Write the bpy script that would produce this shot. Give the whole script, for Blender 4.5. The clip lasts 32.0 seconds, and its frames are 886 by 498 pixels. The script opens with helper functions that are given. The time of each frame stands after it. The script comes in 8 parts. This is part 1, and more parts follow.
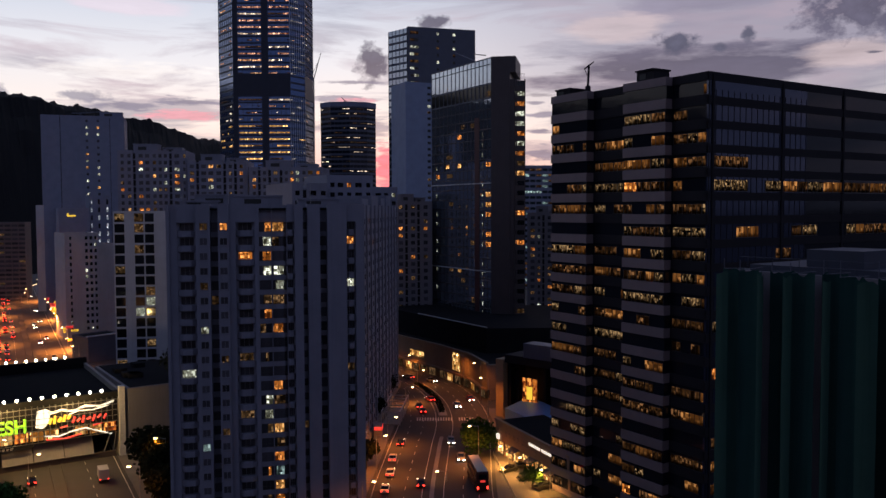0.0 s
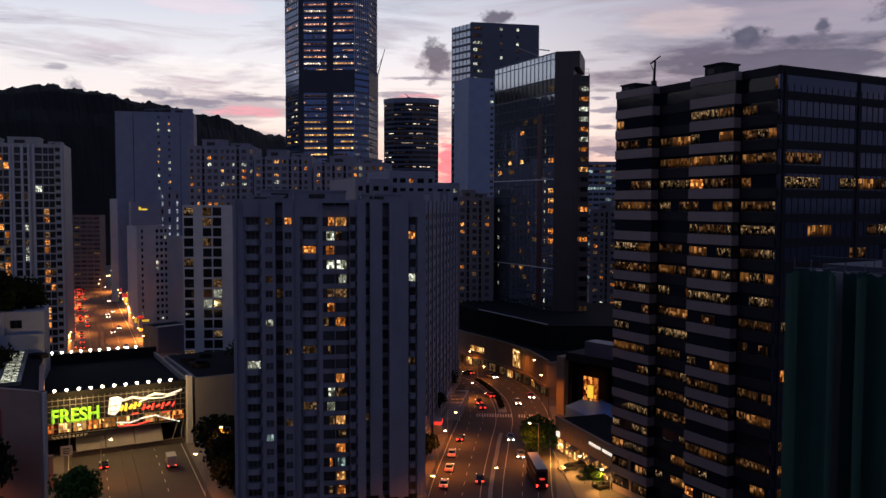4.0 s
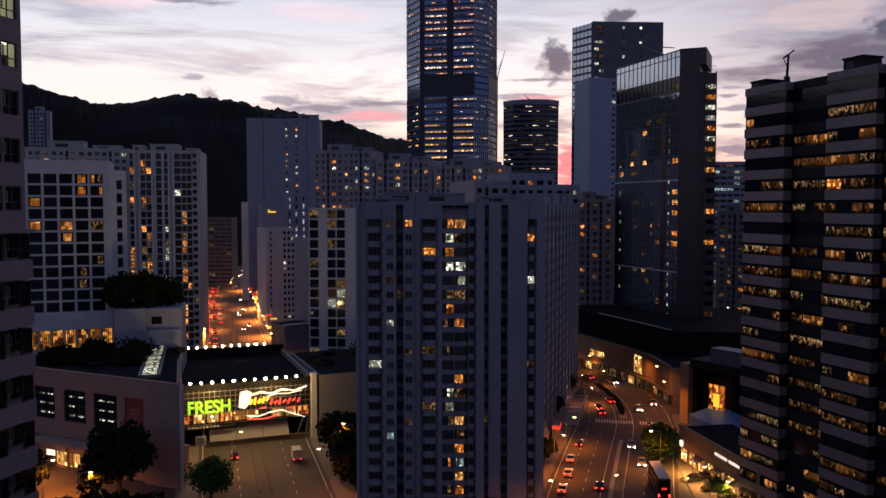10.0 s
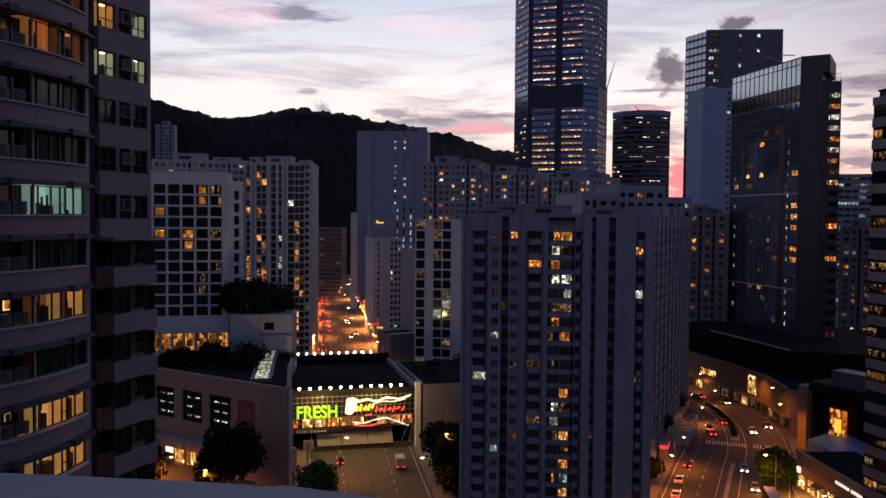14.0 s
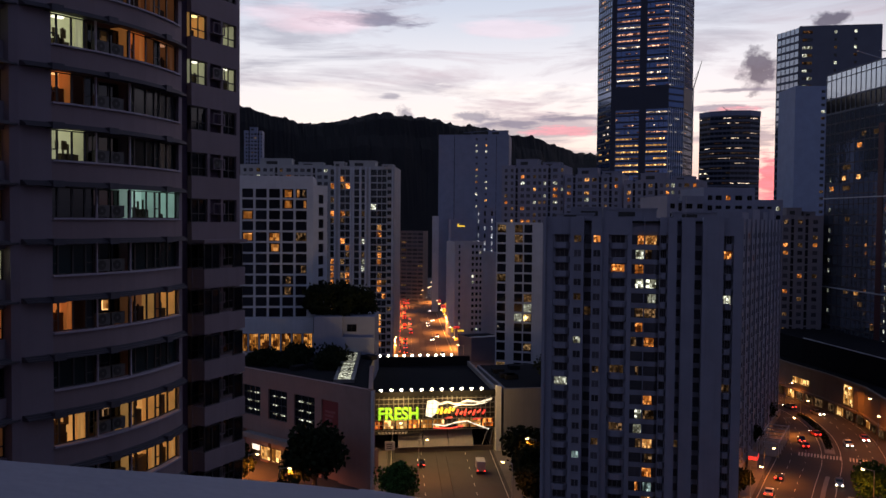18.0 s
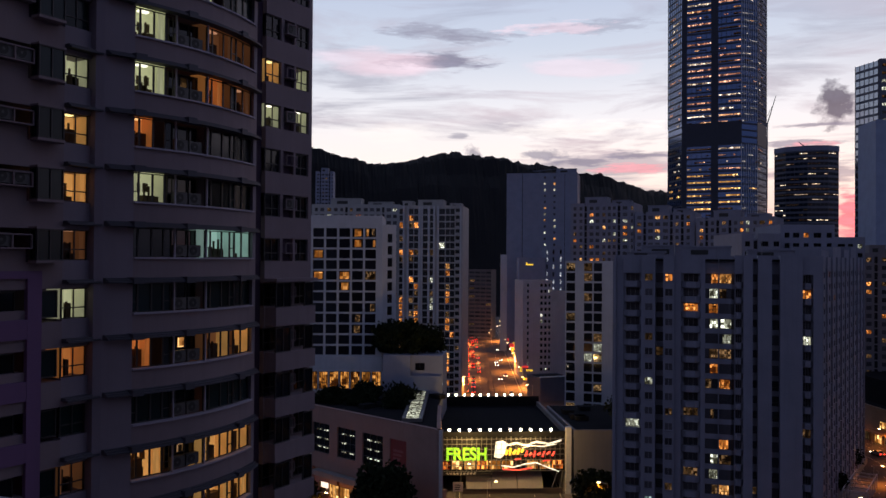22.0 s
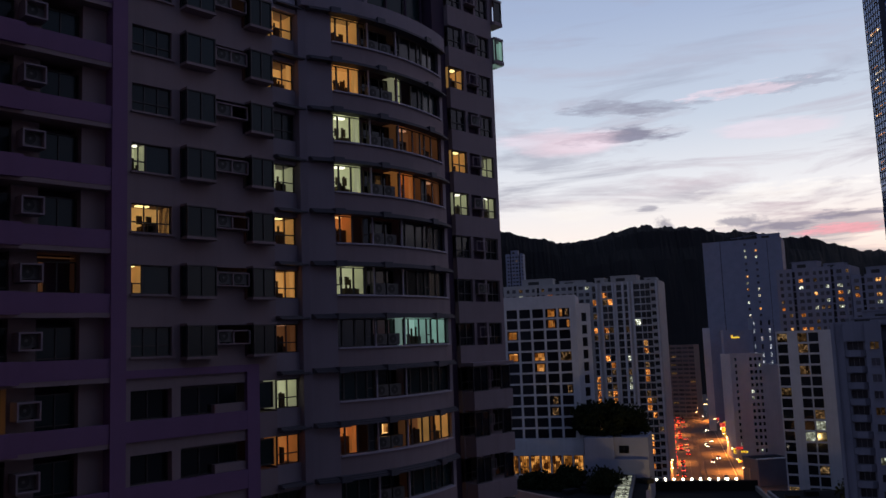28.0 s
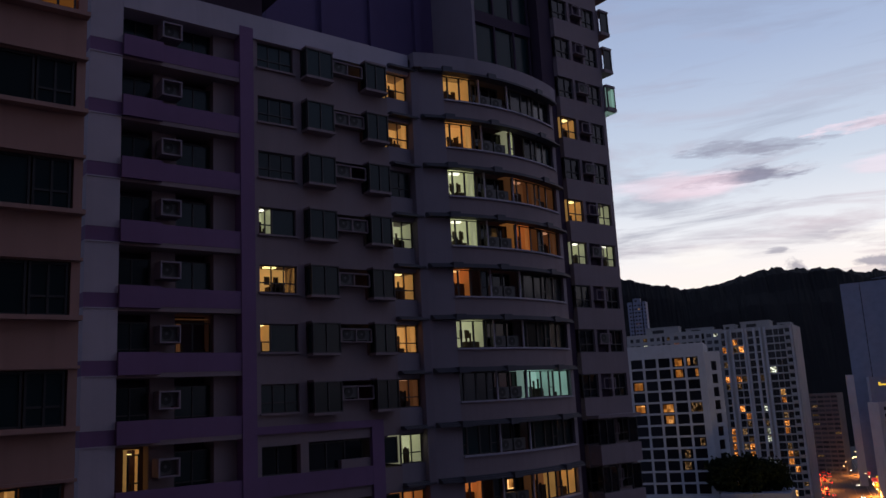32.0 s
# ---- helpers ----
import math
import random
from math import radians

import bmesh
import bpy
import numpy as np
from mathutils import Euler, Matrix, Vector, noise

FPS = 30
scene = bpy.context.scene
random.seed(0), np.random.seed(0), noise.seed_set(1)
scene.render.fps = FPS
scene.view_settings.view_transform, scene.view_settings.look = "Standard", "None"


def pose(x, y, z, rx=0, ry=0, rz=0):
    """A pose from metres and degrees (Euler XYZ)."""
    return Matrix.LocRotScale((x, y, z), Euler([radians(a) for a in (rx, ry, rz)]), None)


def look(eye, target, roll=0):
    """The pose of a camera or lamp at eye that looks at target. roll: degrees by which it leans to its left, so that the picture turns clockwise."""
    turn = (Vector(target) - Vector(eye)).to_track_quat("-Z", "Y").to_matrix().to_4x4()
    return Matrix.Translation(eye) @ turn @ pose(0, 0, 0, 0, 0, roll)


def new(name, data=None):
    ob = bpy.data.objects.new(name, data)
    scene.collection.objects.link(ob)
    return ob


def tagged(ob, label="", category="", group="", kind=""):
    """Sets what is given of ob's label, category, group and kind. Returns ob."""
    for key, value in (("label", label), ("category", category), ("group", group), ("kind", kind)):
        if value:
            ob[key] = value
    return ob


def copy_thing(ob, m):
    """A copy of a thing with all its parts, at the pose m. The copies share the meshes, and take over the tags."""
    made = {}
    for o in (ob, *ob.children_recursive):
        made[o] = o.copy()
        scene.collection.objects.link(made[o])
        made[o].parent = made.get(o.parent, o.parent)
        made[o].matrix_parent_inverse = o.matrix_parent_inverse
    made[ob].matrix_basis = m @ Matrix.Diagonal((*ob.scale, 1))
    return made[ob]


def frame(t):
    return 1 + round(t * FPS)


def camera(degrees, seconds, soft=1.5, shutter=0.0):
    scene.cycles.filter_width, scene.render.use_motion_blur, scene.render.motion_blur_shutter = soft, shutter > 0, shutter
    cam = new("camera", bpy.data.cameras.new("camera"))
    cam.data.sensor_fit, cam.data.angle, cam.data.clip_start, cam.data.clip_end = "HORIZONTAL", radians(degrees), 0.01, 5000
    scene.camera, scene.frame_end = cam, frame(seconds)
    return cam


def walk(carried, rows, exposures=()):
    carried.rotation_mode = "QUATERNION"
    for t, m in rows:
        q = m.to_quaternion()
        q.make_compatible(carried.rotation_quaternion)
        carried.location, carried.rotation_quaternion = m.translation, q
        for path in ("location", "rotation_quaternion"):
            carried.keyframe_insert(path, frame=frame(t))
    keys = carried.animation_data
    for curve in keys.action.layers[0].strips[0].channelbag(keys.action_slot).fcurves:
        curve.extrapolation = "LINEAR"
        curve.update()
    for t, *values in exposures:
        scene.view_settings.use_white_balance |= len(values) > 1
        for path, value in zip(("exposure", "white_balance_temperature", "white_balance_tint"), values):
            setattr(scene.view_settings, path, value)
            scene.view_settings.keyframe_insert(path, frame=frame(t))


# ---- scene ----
# The eye leans over a window ledge on an upper floor and only turns.
EYE = (0.0, 0.0, 58.0)
cam = camera(56.6, 32.0)
TURNS = [  # seconds, yaw, pitch, roll
    (0.0, -0.01, -2.81, 0.22),
    (0.5, 0.74, -2.86, 0.20),
    (1.0, 1.46, -2.89, 0.09),
    (1.5, 2.20, -2.96, 0.05),
    (2.0, 3.03, -3.02, -0.03),
    (2.5, 3.51, -3.03, -0.08),
    (3.0, 3.63, -3.04, -0.12),
    (3.5, 3.88, -3.07, -0.14),
    (5.5, 6.19, -3.10, -0.14),
    (6.0, 7.00, -3.03, -0.15),
    (6.5, 7.81, -2.98, -0.17),
    (7.0, 8.82, -2.95, -0.14),
    (7.5, 9.88, -2.98, -0.09),
    (8.0, 10.73, -3.03, -0.07),
    (8.5, 11.26, -3.05, -0.03),
    (9.0, 11.59, -3.03, -0.03),
    (9.5, 12.09, -3.01, -0.02),
    (10.0, 12.55, -2.95, -0.00),
    (10.5, 13.54, -2.82, -0.05),
    (11.0, 14.91, -2.66, -0.13),
    (11.5, 15.89, -2.56, -0.23),
    (12.0, 16.68, -2.45, -0.33),
    (12.5, 17.48, -2.36, -0.37),
    (13.0, 18.36, -2.24, -0.48),
    (13.5, 19.25, -2.17, -0.52),
    (14.0, 19.92, -2.16, -0.50),
    (14.5, 20.48, -2.15, -0.47),
    (16.5, 23.49, -2.17, -0.52),
    (17.0, 24.31, -2.17, -0.47),
    (17.5, 25.07, -2.09, -0.48),
    (18.0, 25.56, -1.97, -0.48),
    (18.5, 25.82, -1.88, -0.43),
    (19.0, 26.12, -1.74, -0.43),
    (19.5, 26.61, -1.43, -0.36),
    (20.0, 27.15, -1.07, -0.39),
    (20.5, 27.81, -0.71, -0.33),
    (21.0, 28.67, -0.28, -0.32),
    (21.5, 29.48, 0.20, -0.38),
    (22.0, 30.30, 0.68, -0.38),
    (22.5, 31.45, 1.18, -0.22),
    (23.0, 32.78, 1.55, 0.05),
    (23.5, 33.83, 1.76, 0.35),
    (24.0, 34.72, 1.99, 0.60),
    (24.5, 35.67, 2.33, 0.87),
    (25.0, 36.60, 2.74, 1.00),
    (25.5, 37.58, 3.31, 1.15),
    (27.5, 42.36, 6.00, 1.98),
    (28.0, 43.74, 6.52, 2.18),
    (28.5, 44.86, 6.93, 2.35),
    (29.0, 45.85, 7.47, 2.48),
    (29.5, 46.79, 8.08, 2.59),
    (30.0, 47.67, 8.65, 2.57),
    (30.5, 48.57, 9.19, 2.56),
    (31.0, 49.70, 9.68, 2.73),
    (31.5, 51.20, 10.15, 3.00),
    (32.0, 52.15, 10.53, 3.02),
]
SINK = ((0.0, 0.015), (10.5, 0.015), (11.5, 0.004), (12.5, -0.014), (14.5, -0.017), (16.5, -0.025), (17.5, -0.019), (18.5, -0.007), (19.5, -0.004), (21.0, 0.0), (32.0, 0.0))   # how far the eye dips towards the ledge


def dip(t):
    return float(np.interp(t, [a for a, _ in SINK], [b for _, b in SINK]))


walk(cam, [(t, pose(EYE[0], EYE[1], EYE[2] + dip(t), 90 + pitch, roll, yaw)) for t, yaw, pitch, roll in TURNS],
     exposures=[(0.0, 0.06, 6650, 13), (8.0, 0.06, 6750, 14), (10.0, 0.16, 6900, 16), (19.0, 0.14, 6750, 14), (25.0, 0.14, 6650, 12), (29.0, 0.03, 6600, 10), (32.0, 0.10, 6600, 10)])

# ---- sky and light: dusk after sunset, clear pale west, dim blue east ----
world = bpy.data.worlds.new("dusk_sky")
scene.world = world
world.use_nodes = True
wt = world.node_tree
wt.nodes.clear()




def wlink(a, b):
    wt.links.new(a, b)


def wmath(op, a, b=None, c=None, clamp=False):
    n = wt.nodes.new("ShaderNodeMath")
    n.operation, n.use_clamp = op, clamp
    for s, v in zip(n.inputs, (a, b, c)):
        if v is None:
            continue
        if isinstance(v, (int, float)):
            s.default_value = v
        else:
            wlink(v, s)
    return n.outputs[0]


def wmix(f, a, b, blend="MIX"):
    n = wt.nodes.new("ShaderNodeMix")
    n.data_type, n.blend_type = "RGBA", blend
    for s, v in ((n.inputs[0], f), (n.inputs[6], a), (n.inputs[7], b)):
        if isinstance(v, (int, float)):
            s.default_value = v
        elif isinstance(v, tuple):
            s.default_value = (*v, 1)
        else:
            wlink(v, s)
    return n.outputs[2]


def wramp(f, stops, mode="LINEAR"):
    n = wt.nodes.new("ShaderNodeValToRGB")
    n.color_ramp.interpolation = mode
    el = n.color_ramp.elements
    while len(el) < len(stops):
        el.new(0.5)
    for e, (p, c) in zip(el, stops):
        e.position, e.color = p, (*c, 1)
    wlink(f, n.inputs[0])
    return n.outputs[0]


def wnoise(vec, scale, detail, rough=0.55, dist=0.0):
    n = wt.nodes.new("ShaderNodeTexNoise")
    n.inputs["Scale"].default_value, n.inputs["Detail"].default_value = scale, detail
    n.inputs["Roughness"].default_value, n.inputs["Distortion"].default_value = rough, dist
    wlink(vec, n.inputs["Vector"])
    return n.outputs[0]


GLOW_AZ = 4.0  # where the sun went down
tc = wt.nodes.new("ShaderNodeTexCoord")
sep = wt.nodes.new("ShaderNodeSeparateXYZ")
wlink(tc.outputs["Generated"], sep.inputs[0])
dx, dy, dz = sep.outputs
elev = wmath("MULTIPLY", wmath("ARCSINE", dz), 180 / math.pi)
azim = wmath("MULTIPLY", wmath("ARCTAN2", wmath("MULTIPLY", dx, -1.0), dy), 180 / math.pi)
# gradient of the west by height above the horizon
west = wramp(wmath("DIVIDE", elev, 60.0, clamp=True), [
    (0.0, (0.78, 0.36, 0.40)), (0.05, (0.88, 0.64, 0.58)), (0.10, (0.97, 0.87, 0.82)), (0.16, (0.82, 0.83, 0.88)),
    (0.24, (0.56, 0.64, 0.77)), (0.36, (0.37, 0.46, 0.66)), (0.55, (0.20, 0.28, 0.48)), (1.0, (0.07, 0.11, 0.23))])
east = wramp(wmath("DIVIDE", elev, 90.0, clamp=True), [
    (0.0, (0.080, 0.098, 0.165)), (0.14, (0.115, 0.143, 0.250)), (0.4, (0.090, 0.120, 0.225)), (1.0, (0.050, 0.084, 0.205))])
# 1 towards the glow, 0 away from it
side = wmath("ADD", wmath("MULTIPLY", dx, -math.sin(radians(22.0))), wmath("MULTIPLY", dy, math.cos(radians(22.0))))
to_west = wmath("SMOOTH_MIN", wmath("MULTIPLY_ADD", side, 1.25, -0.05, clamp=True), 1.0, 0.05)
# purple dimness on the right-hand part of the west
right = wmath("DIVIDE", wmath("SUBTRACT", 6.0, azim), 22.0, clamp=True)
aloft = wmath("DIVIDE", wmath("SUBTRACT", elev, 5.0), 4.0, clamp=True)
west = wmix(wmath("MULTIPLY", wmath("MULTIPLY", right, aloft), 0.92), west, (0.36, 0.33, 0.42))
base = wmix(to_west, east, west)


def wvec(x, y, z=0.0):
    n = wt.nodes.new("ShaderNodeCombineXYZ")
    for s, v in zip(n.inputs, (x, y, z)):
        if isinstance(v, (int, float)):
            s.default_value = v
        else:
            wlink(v, s)
    return n.outputs[0]


# long thin streaks of cloud
streak_v = wvec(wmath("MULTIPLY", azim, 0.055), wmath("MULTIPLY", elev, 0.38))
s1 = wnoise(streak_v, 1.3, 7.0, 0.6, 0.6)
streak = wramp(s1, [(0.47, (0, 0, 0)), (0.60, (1, 1, 1))])
low = wramp(wmath("DIVIDE", elev, 40.0, clamp=True), [(0.0, (1, 1, 1)), (0.22, (0.75, 0.75, 0.75)), (0.45, (0.28, 0.28, 0.28)), (1.0, (0.1, 0.1, 0.1))])
tint = wnoise(wvec(wmath("MULTIPLY", azim, 0.03), wmath("MULTIPLY", elev, 0.15)), 2.0, 3.0)
cloud_col = wmix(wramp(tint, [(0.42, (0, 0, 0)), (0.62, (1, 1, 1))]), (0.22, 0.225, 0.32), (0.47, 0.37, 0.45))
sky = wmix(wmath("MULTIPLY", wmath("MULTIPLY", streak, low), 0.8), base, cloud_col)
def cumulus(az, el, wide, high, depth, colour, seed, kind):
    """One cloud in the sky; kind: grain along and up, raggedness, hardness of the edge."""
    global sky
    gx, gy, rag, hard = kind
    u = wmath("DIVIDE", wmath("SUBTRACT", azim, az), wide)
    v = wmath("DIVIDE", wmath("SUBTRACT", elev, el), high)
    r = wmath("SQRT", wmath("ADD", wmath("MULTIPLY", u, u), wmath("MULTIPLY", v, v)))
    n = wnoise(wvec(wmath("MULTIPLY", azim, gx), wmath("MULTIPLY", elev, gy), seed), 1.0, 7.0, 0.6)
    m = wmath("MULTIPLY", wmath("ADD", wmath("SUBTRACT", 0.75, wmath("MULTIPLY", r, 0.8)), wmath("MULTIPLY", wmath("SUBTRACT", n, 0.5), rag)), hard, clamp=True)
    body = wmix(wmath("MULTIPLY_ADD", n, 2.2, -0.6, clamp=True), colour, tuple(min(1.0, x * 1.5 + 0.02) for x in colour))
    sky = wmix(wmath("MULTIPLY", m, depth), sky, body)


PUFF, WISP, BANK = (0.8, 1.05, 2.1, 2.4), (0.45, 2.6, 2.6, 2.6), (0.13, 0.70, 1.6, 3.2)
GREY, DUSKY, ROSE, FIRE = (0.052, 0.058, 0.105), (0.165, 0.165, 0.24), (0.70, 0.27, 0.33), (0.92, 0.16, 0.23)
SLATE, VEIL, CREAM, CREAMY, BLUSH = (0.078, 0.074, 0.125), (0.20, 0.19, 0.27), (0.50, 0.41, 0.42), (0.90, 0.84, 0.80), (0.68, 0.52, 0.60)
for row in (  # direction, height, half-widths, depth, colour, seed, kind
    (-17.4, 13.4, 6.0, 1.17, 0.75, VEIL, 1.0, BANK),
    (-16.9, 9.1, 12.5, 1.66, 0.92, SLATE, 2.7, BANK),
    (-11.6, 11.9, 3.9, 1.11, 0.55, CREAM, 4.4, BANK),
    (-26.6, 9.5, 3.9, 0.93, 0.6, CREAM, 6.1, BANK),
    (-27.0, 12.0, 4.5, 1.99, 0.95, SLATE, 7.8, PUFF),
    (4.8, 10.0, 1.4, 1.54, 0.9, GREY, 9.5, PUFF),
    (0.5, 12.6, 1.7, 0.5, 0.9, GREY, 11.2, PUFF),
    (-15.7, 10.8, 1.6, 0.79, 0.95, GREY, 12.9, PUFF),
    (-20.2, 11.1, 0.5, 0.54, 0.9, GREY, 14.6, PUFF),
    (-18.5, 10.4, 0.5, 0.3, 0.75, GREY, 16.3, PUFF),
    (-27.4, 9.4, 0.8, 0.18, 0.8, GREY, 18.0, WISP),
    (-6.8, 7.7, 1.4, 0.26, 0.5, SLATE, 19.7, WISP),
    (-6.4, 7.2, 0.8, 0.16, 0.8, DUSKY, 21.4, WISP),
    (-7.1, 6.4, 1.1, 0.28, 0.85, DUSKY, 23.1, WISP),
    (-6.8, 5.3, 1.4, 0.22, 0.9, DUSKY, 24.8, WISP),
    (-7.0, 3.7, 1.7, 0.66, 0.9, DUSKY, 26.5, WISP),
    (6.6, 7.5, 2.4, 0.29, 0.8, DUSKY, 28.2, WISP),
    (6.0, 8.6, 2.6, 0.16, 0.8, DUSKY, 29.9, WISP),
    (4.6, 5.5, 1.3, 0.96, 0.55, DUSKY, 31.6, WISP),
    (4.0, 2.9, 0.9, 1.84, 0.98, FIRE, 33.3, WISP),
    (6.3, 7.1, 1.9, 0.46, 0.7, ROSE, 35.0, WISP),
    (16.9, 7.1, 2.2, 0.33, 0.85, DUSKY, 36.7, WISP),
    (17.0, 6.2, 3.0, 0.45, 0.75, ROSE, 38.4, WISP),
    (23.3, 7.2, 2.1, 0.42, 0.75, DUSKY, 40.1, PUFF),
    (20.9, 6.7, 2.2, 0.42, 0.8, DUSKY, 41.8, WISP),
    (28.3, 7.4, 0.8, 0.73, 0.7, DUSKY, 43.5, PUFF),
    (29.1, 8.5, 0.8, 0.23, 0.6, DUSKY, 45.2, WISP),
    (30.8, 13.6, 4.3, 0.53, 0.8, DUSKY, 46.9, WISP),
    (32.0, 15.6, 2.9, 0.41, 0.5, DUSKY, 48.6, WISP),
    (28.6, 15.0, 2.9, 0.38, 0.5, DUSKY, 50.3, WISP),
    (19.9, 15.6, 4.6, 0.55, 0.4, DUSKY, 52.0, WISP),
    (34.9, 13.4, 4.9, 1.42, 0.45, BLUSH, 53.7, BANK),
    (34.0, 8.5, 3.9, 0.98, 0.5, CREAMY, 55.4, BANK),
    (29.7, 15.3, 5.0, 0.4, 0.45, DUSKY, 57.1, WISP),
    (30.9, 13.5, 3.6, 0.69, 0.6, DUSKY, 58.8, WISP),
    (22.8, 15.6, 4.1, 0.51, 0.5, BLUSH, 60.5, WISP),
    (34.6, 13.3, 3.8, 1.13, 0.45, BLUSH, 62.2, BANK),
    (20.8, 12.9, 4.6, 0.73, 0.4, BLUSH, 63.9, BANK),
    (21.1, 8.9, 5.9, 0.73, 0.5, CREAMY, 65.6, WISP),
):
    cumulus(*row)
air = wt.nodes.new("ShaderNodeTexSky")
air.sky_type, air.sun_disc = "NISHITA", False
air.sun_elevation, air.sun_rotation = radians(0.5), radians(-GLOW_AZ)
sky = wmix(0.012, sky, air.outputs[0], "ADD")
below = wmath("GREATER_THAN", dz, -0.002)
sky = wmix(below, (0.02, 0.02, 0.025), sky)
bg = wt.nodes.new("ShaderNodeBackground")
bg.inputs[1].default_value = 1.0
wlink(sky, bg.inputs[0])
wout = wt.nodes.new("ShaderNodeOutputWorld")
wlink(bg.outputs[0], wout.inputs[0])

# what is left of the sun: a broad faint afterglow from just over the hill
glow = new("sun", bpy.data.lights.new("sun", "SUN"))
glow.data.energy, glow.data.angle, glow.data.color = 0.12, radians(25), (1.0, 0.62, 0.5)
glow.matrix_world = look((0, 0, 0), (math.sin(radians(GLOW_AZ)), -math.cos(radians(GLOW_AZ)), -0.10))


# ---- materials ----
def mat_base(name):
    m = bpy.data.materials.new(name)
    m.use_nodes = True
    t = m.node_tree
    b = t.nodes["Principled BSDF"]
    return m, t, b


def tex_noise(t, vec, scale, detail=4.0, rough=0.6):
    n = t.nodes.new("ShaderNodeTexNoise")
    n.inputs["Scale"].default_value, n.inputs["Detail"].default_value, n.inputs["Roughness"].default_value = scale, detail, rough
    t.links.new(vec, n.inputs["Vector"])
    return n.outputs[0]


def object_coords(t, scale=(1, 1, 1)):
    c = t.nodes.new("ShaderNodeTexCoord")
    m = t.nodes.new("ShaderNodeMapping")
    m.inputs["Scale"].default_value = scale
    t.links.new(c.outputs["Object"], m.inputs[0])
    return m.outputs[0]


def ramp(t, f, a, b):
    r = t.nodes.new("ShaderNodeMapRange")
    r.inputs["From Min"].default_value, r.inputs["From Max"].default_value = a, b
    t.links.new(f, r.inputs[0])
    return r.outputs[0]


def mixc(t, f, a, b, blend="MIX"):
    n = t.nodes.new("ShaderNodeMix")
    n.data_type, n.blend_type = "RGBA", blend
    for s, v in ((n.inputs[0], f), (n.inputs[6], a), (n.inputs[7], b)):
        if isinstance(v, (int, float)):
            s.default_value = v
        elif isinstance(v, tuple):
            s.default_value = (*v, 1)
        else:
            t.links.new(v, s)
    return n.outputs[2]


def plaster(name, colour, rough=0.8, grain=2.0, stain=0.3, bump=0.15, spec=0.4):
    """Painted render or concrete: large patches, rain streaks and a fine grain."""
    m, t, b = mat_base(name)
    big = tex_noise(t, object_coords(t), 0.22, 5.0)
    streaks = tex_noise(t, object_coords(t, (1.6, 1.6, 0.06)), 1.0, 5.0)
    fine = tex_noise(t, object_coords(t), 9.0 * grain, 3.0)
    dark = tuple(c * 0.55 for c in colour)
    c = mixc(t, ramp(t, big, 0.35, 0.75), colour, tuple(x * 0.82 for x in colour))
    f = t.nodes.new("ShaderNodeMath")
    f.operation, f.inputs[1].default_value = "MULTIPLY", stain
    t.links.new(ramp(t, streaks, 0.5, 0.78), f.inputs[0])
    c = mixc(t, f.outputs[0], c, dark)
    info = t.nodes.new("ShaderNodeObjectInfo")
    g = t.nodes.new("ShaderNodeMath")
    g.operation, g.inputs[1].default_value = "MULTIPLY", 0.12
    t.links.new(info.outputs["Random"], g.inputs[0])
    c = mixc(t, g.outputs[0], c, dark)
    t.links.new(c, b.inputs["Base Color"])
    b.inputs["Roughness"].default_value = rough
    b.inputs["Specular IOR Level"].default_value = spec
    bp = t.nodes.new("ShaderNodeBump")
    bp.inputs["Strength"].default_value, bp.inputs["Distance"].default_value = bump, 0.02
    t.links.new(fine, bp.inputs["Height"])
    t.links.new(bp.outputs[0], b.inputs["Normal"])
    return m


def glazing(name, colour, rough=0.06, wave=0.02, spec=0.5, coat=0.0, vary=0.55):
    """Dark window glass with a faint waviness."""
    m, t, b = mat_base(name)
    n = tex_noise(t, object_coords(t), 0.5, 2.0)
    info = t.nodes.new("ShaderNodeObjectInfo")
    c = mixc(t, info.outputs["Random"], colour, tuple(x * (1 - vary) for x in colour))
    t.links.new(c, b.inputs["Base Color"])
    b.inputs["Roughness"].default_value = rough
    b.inputs["Specular IOR Level"].default_value = spec
    b.inputs["Metallic"].default_value = coat   # mirror coating of curtain walls
    bp = t.nodes.new("ShaderNodeBump")
    bp.inputs["Strength"].default_value, bp.inputs["Distance"].default_value = wave, 0.2
    t.links.new(n, bp.inputs["Height"])
    t.links.new(bp.outputs[0], b.inputs["Normal"])
    return m


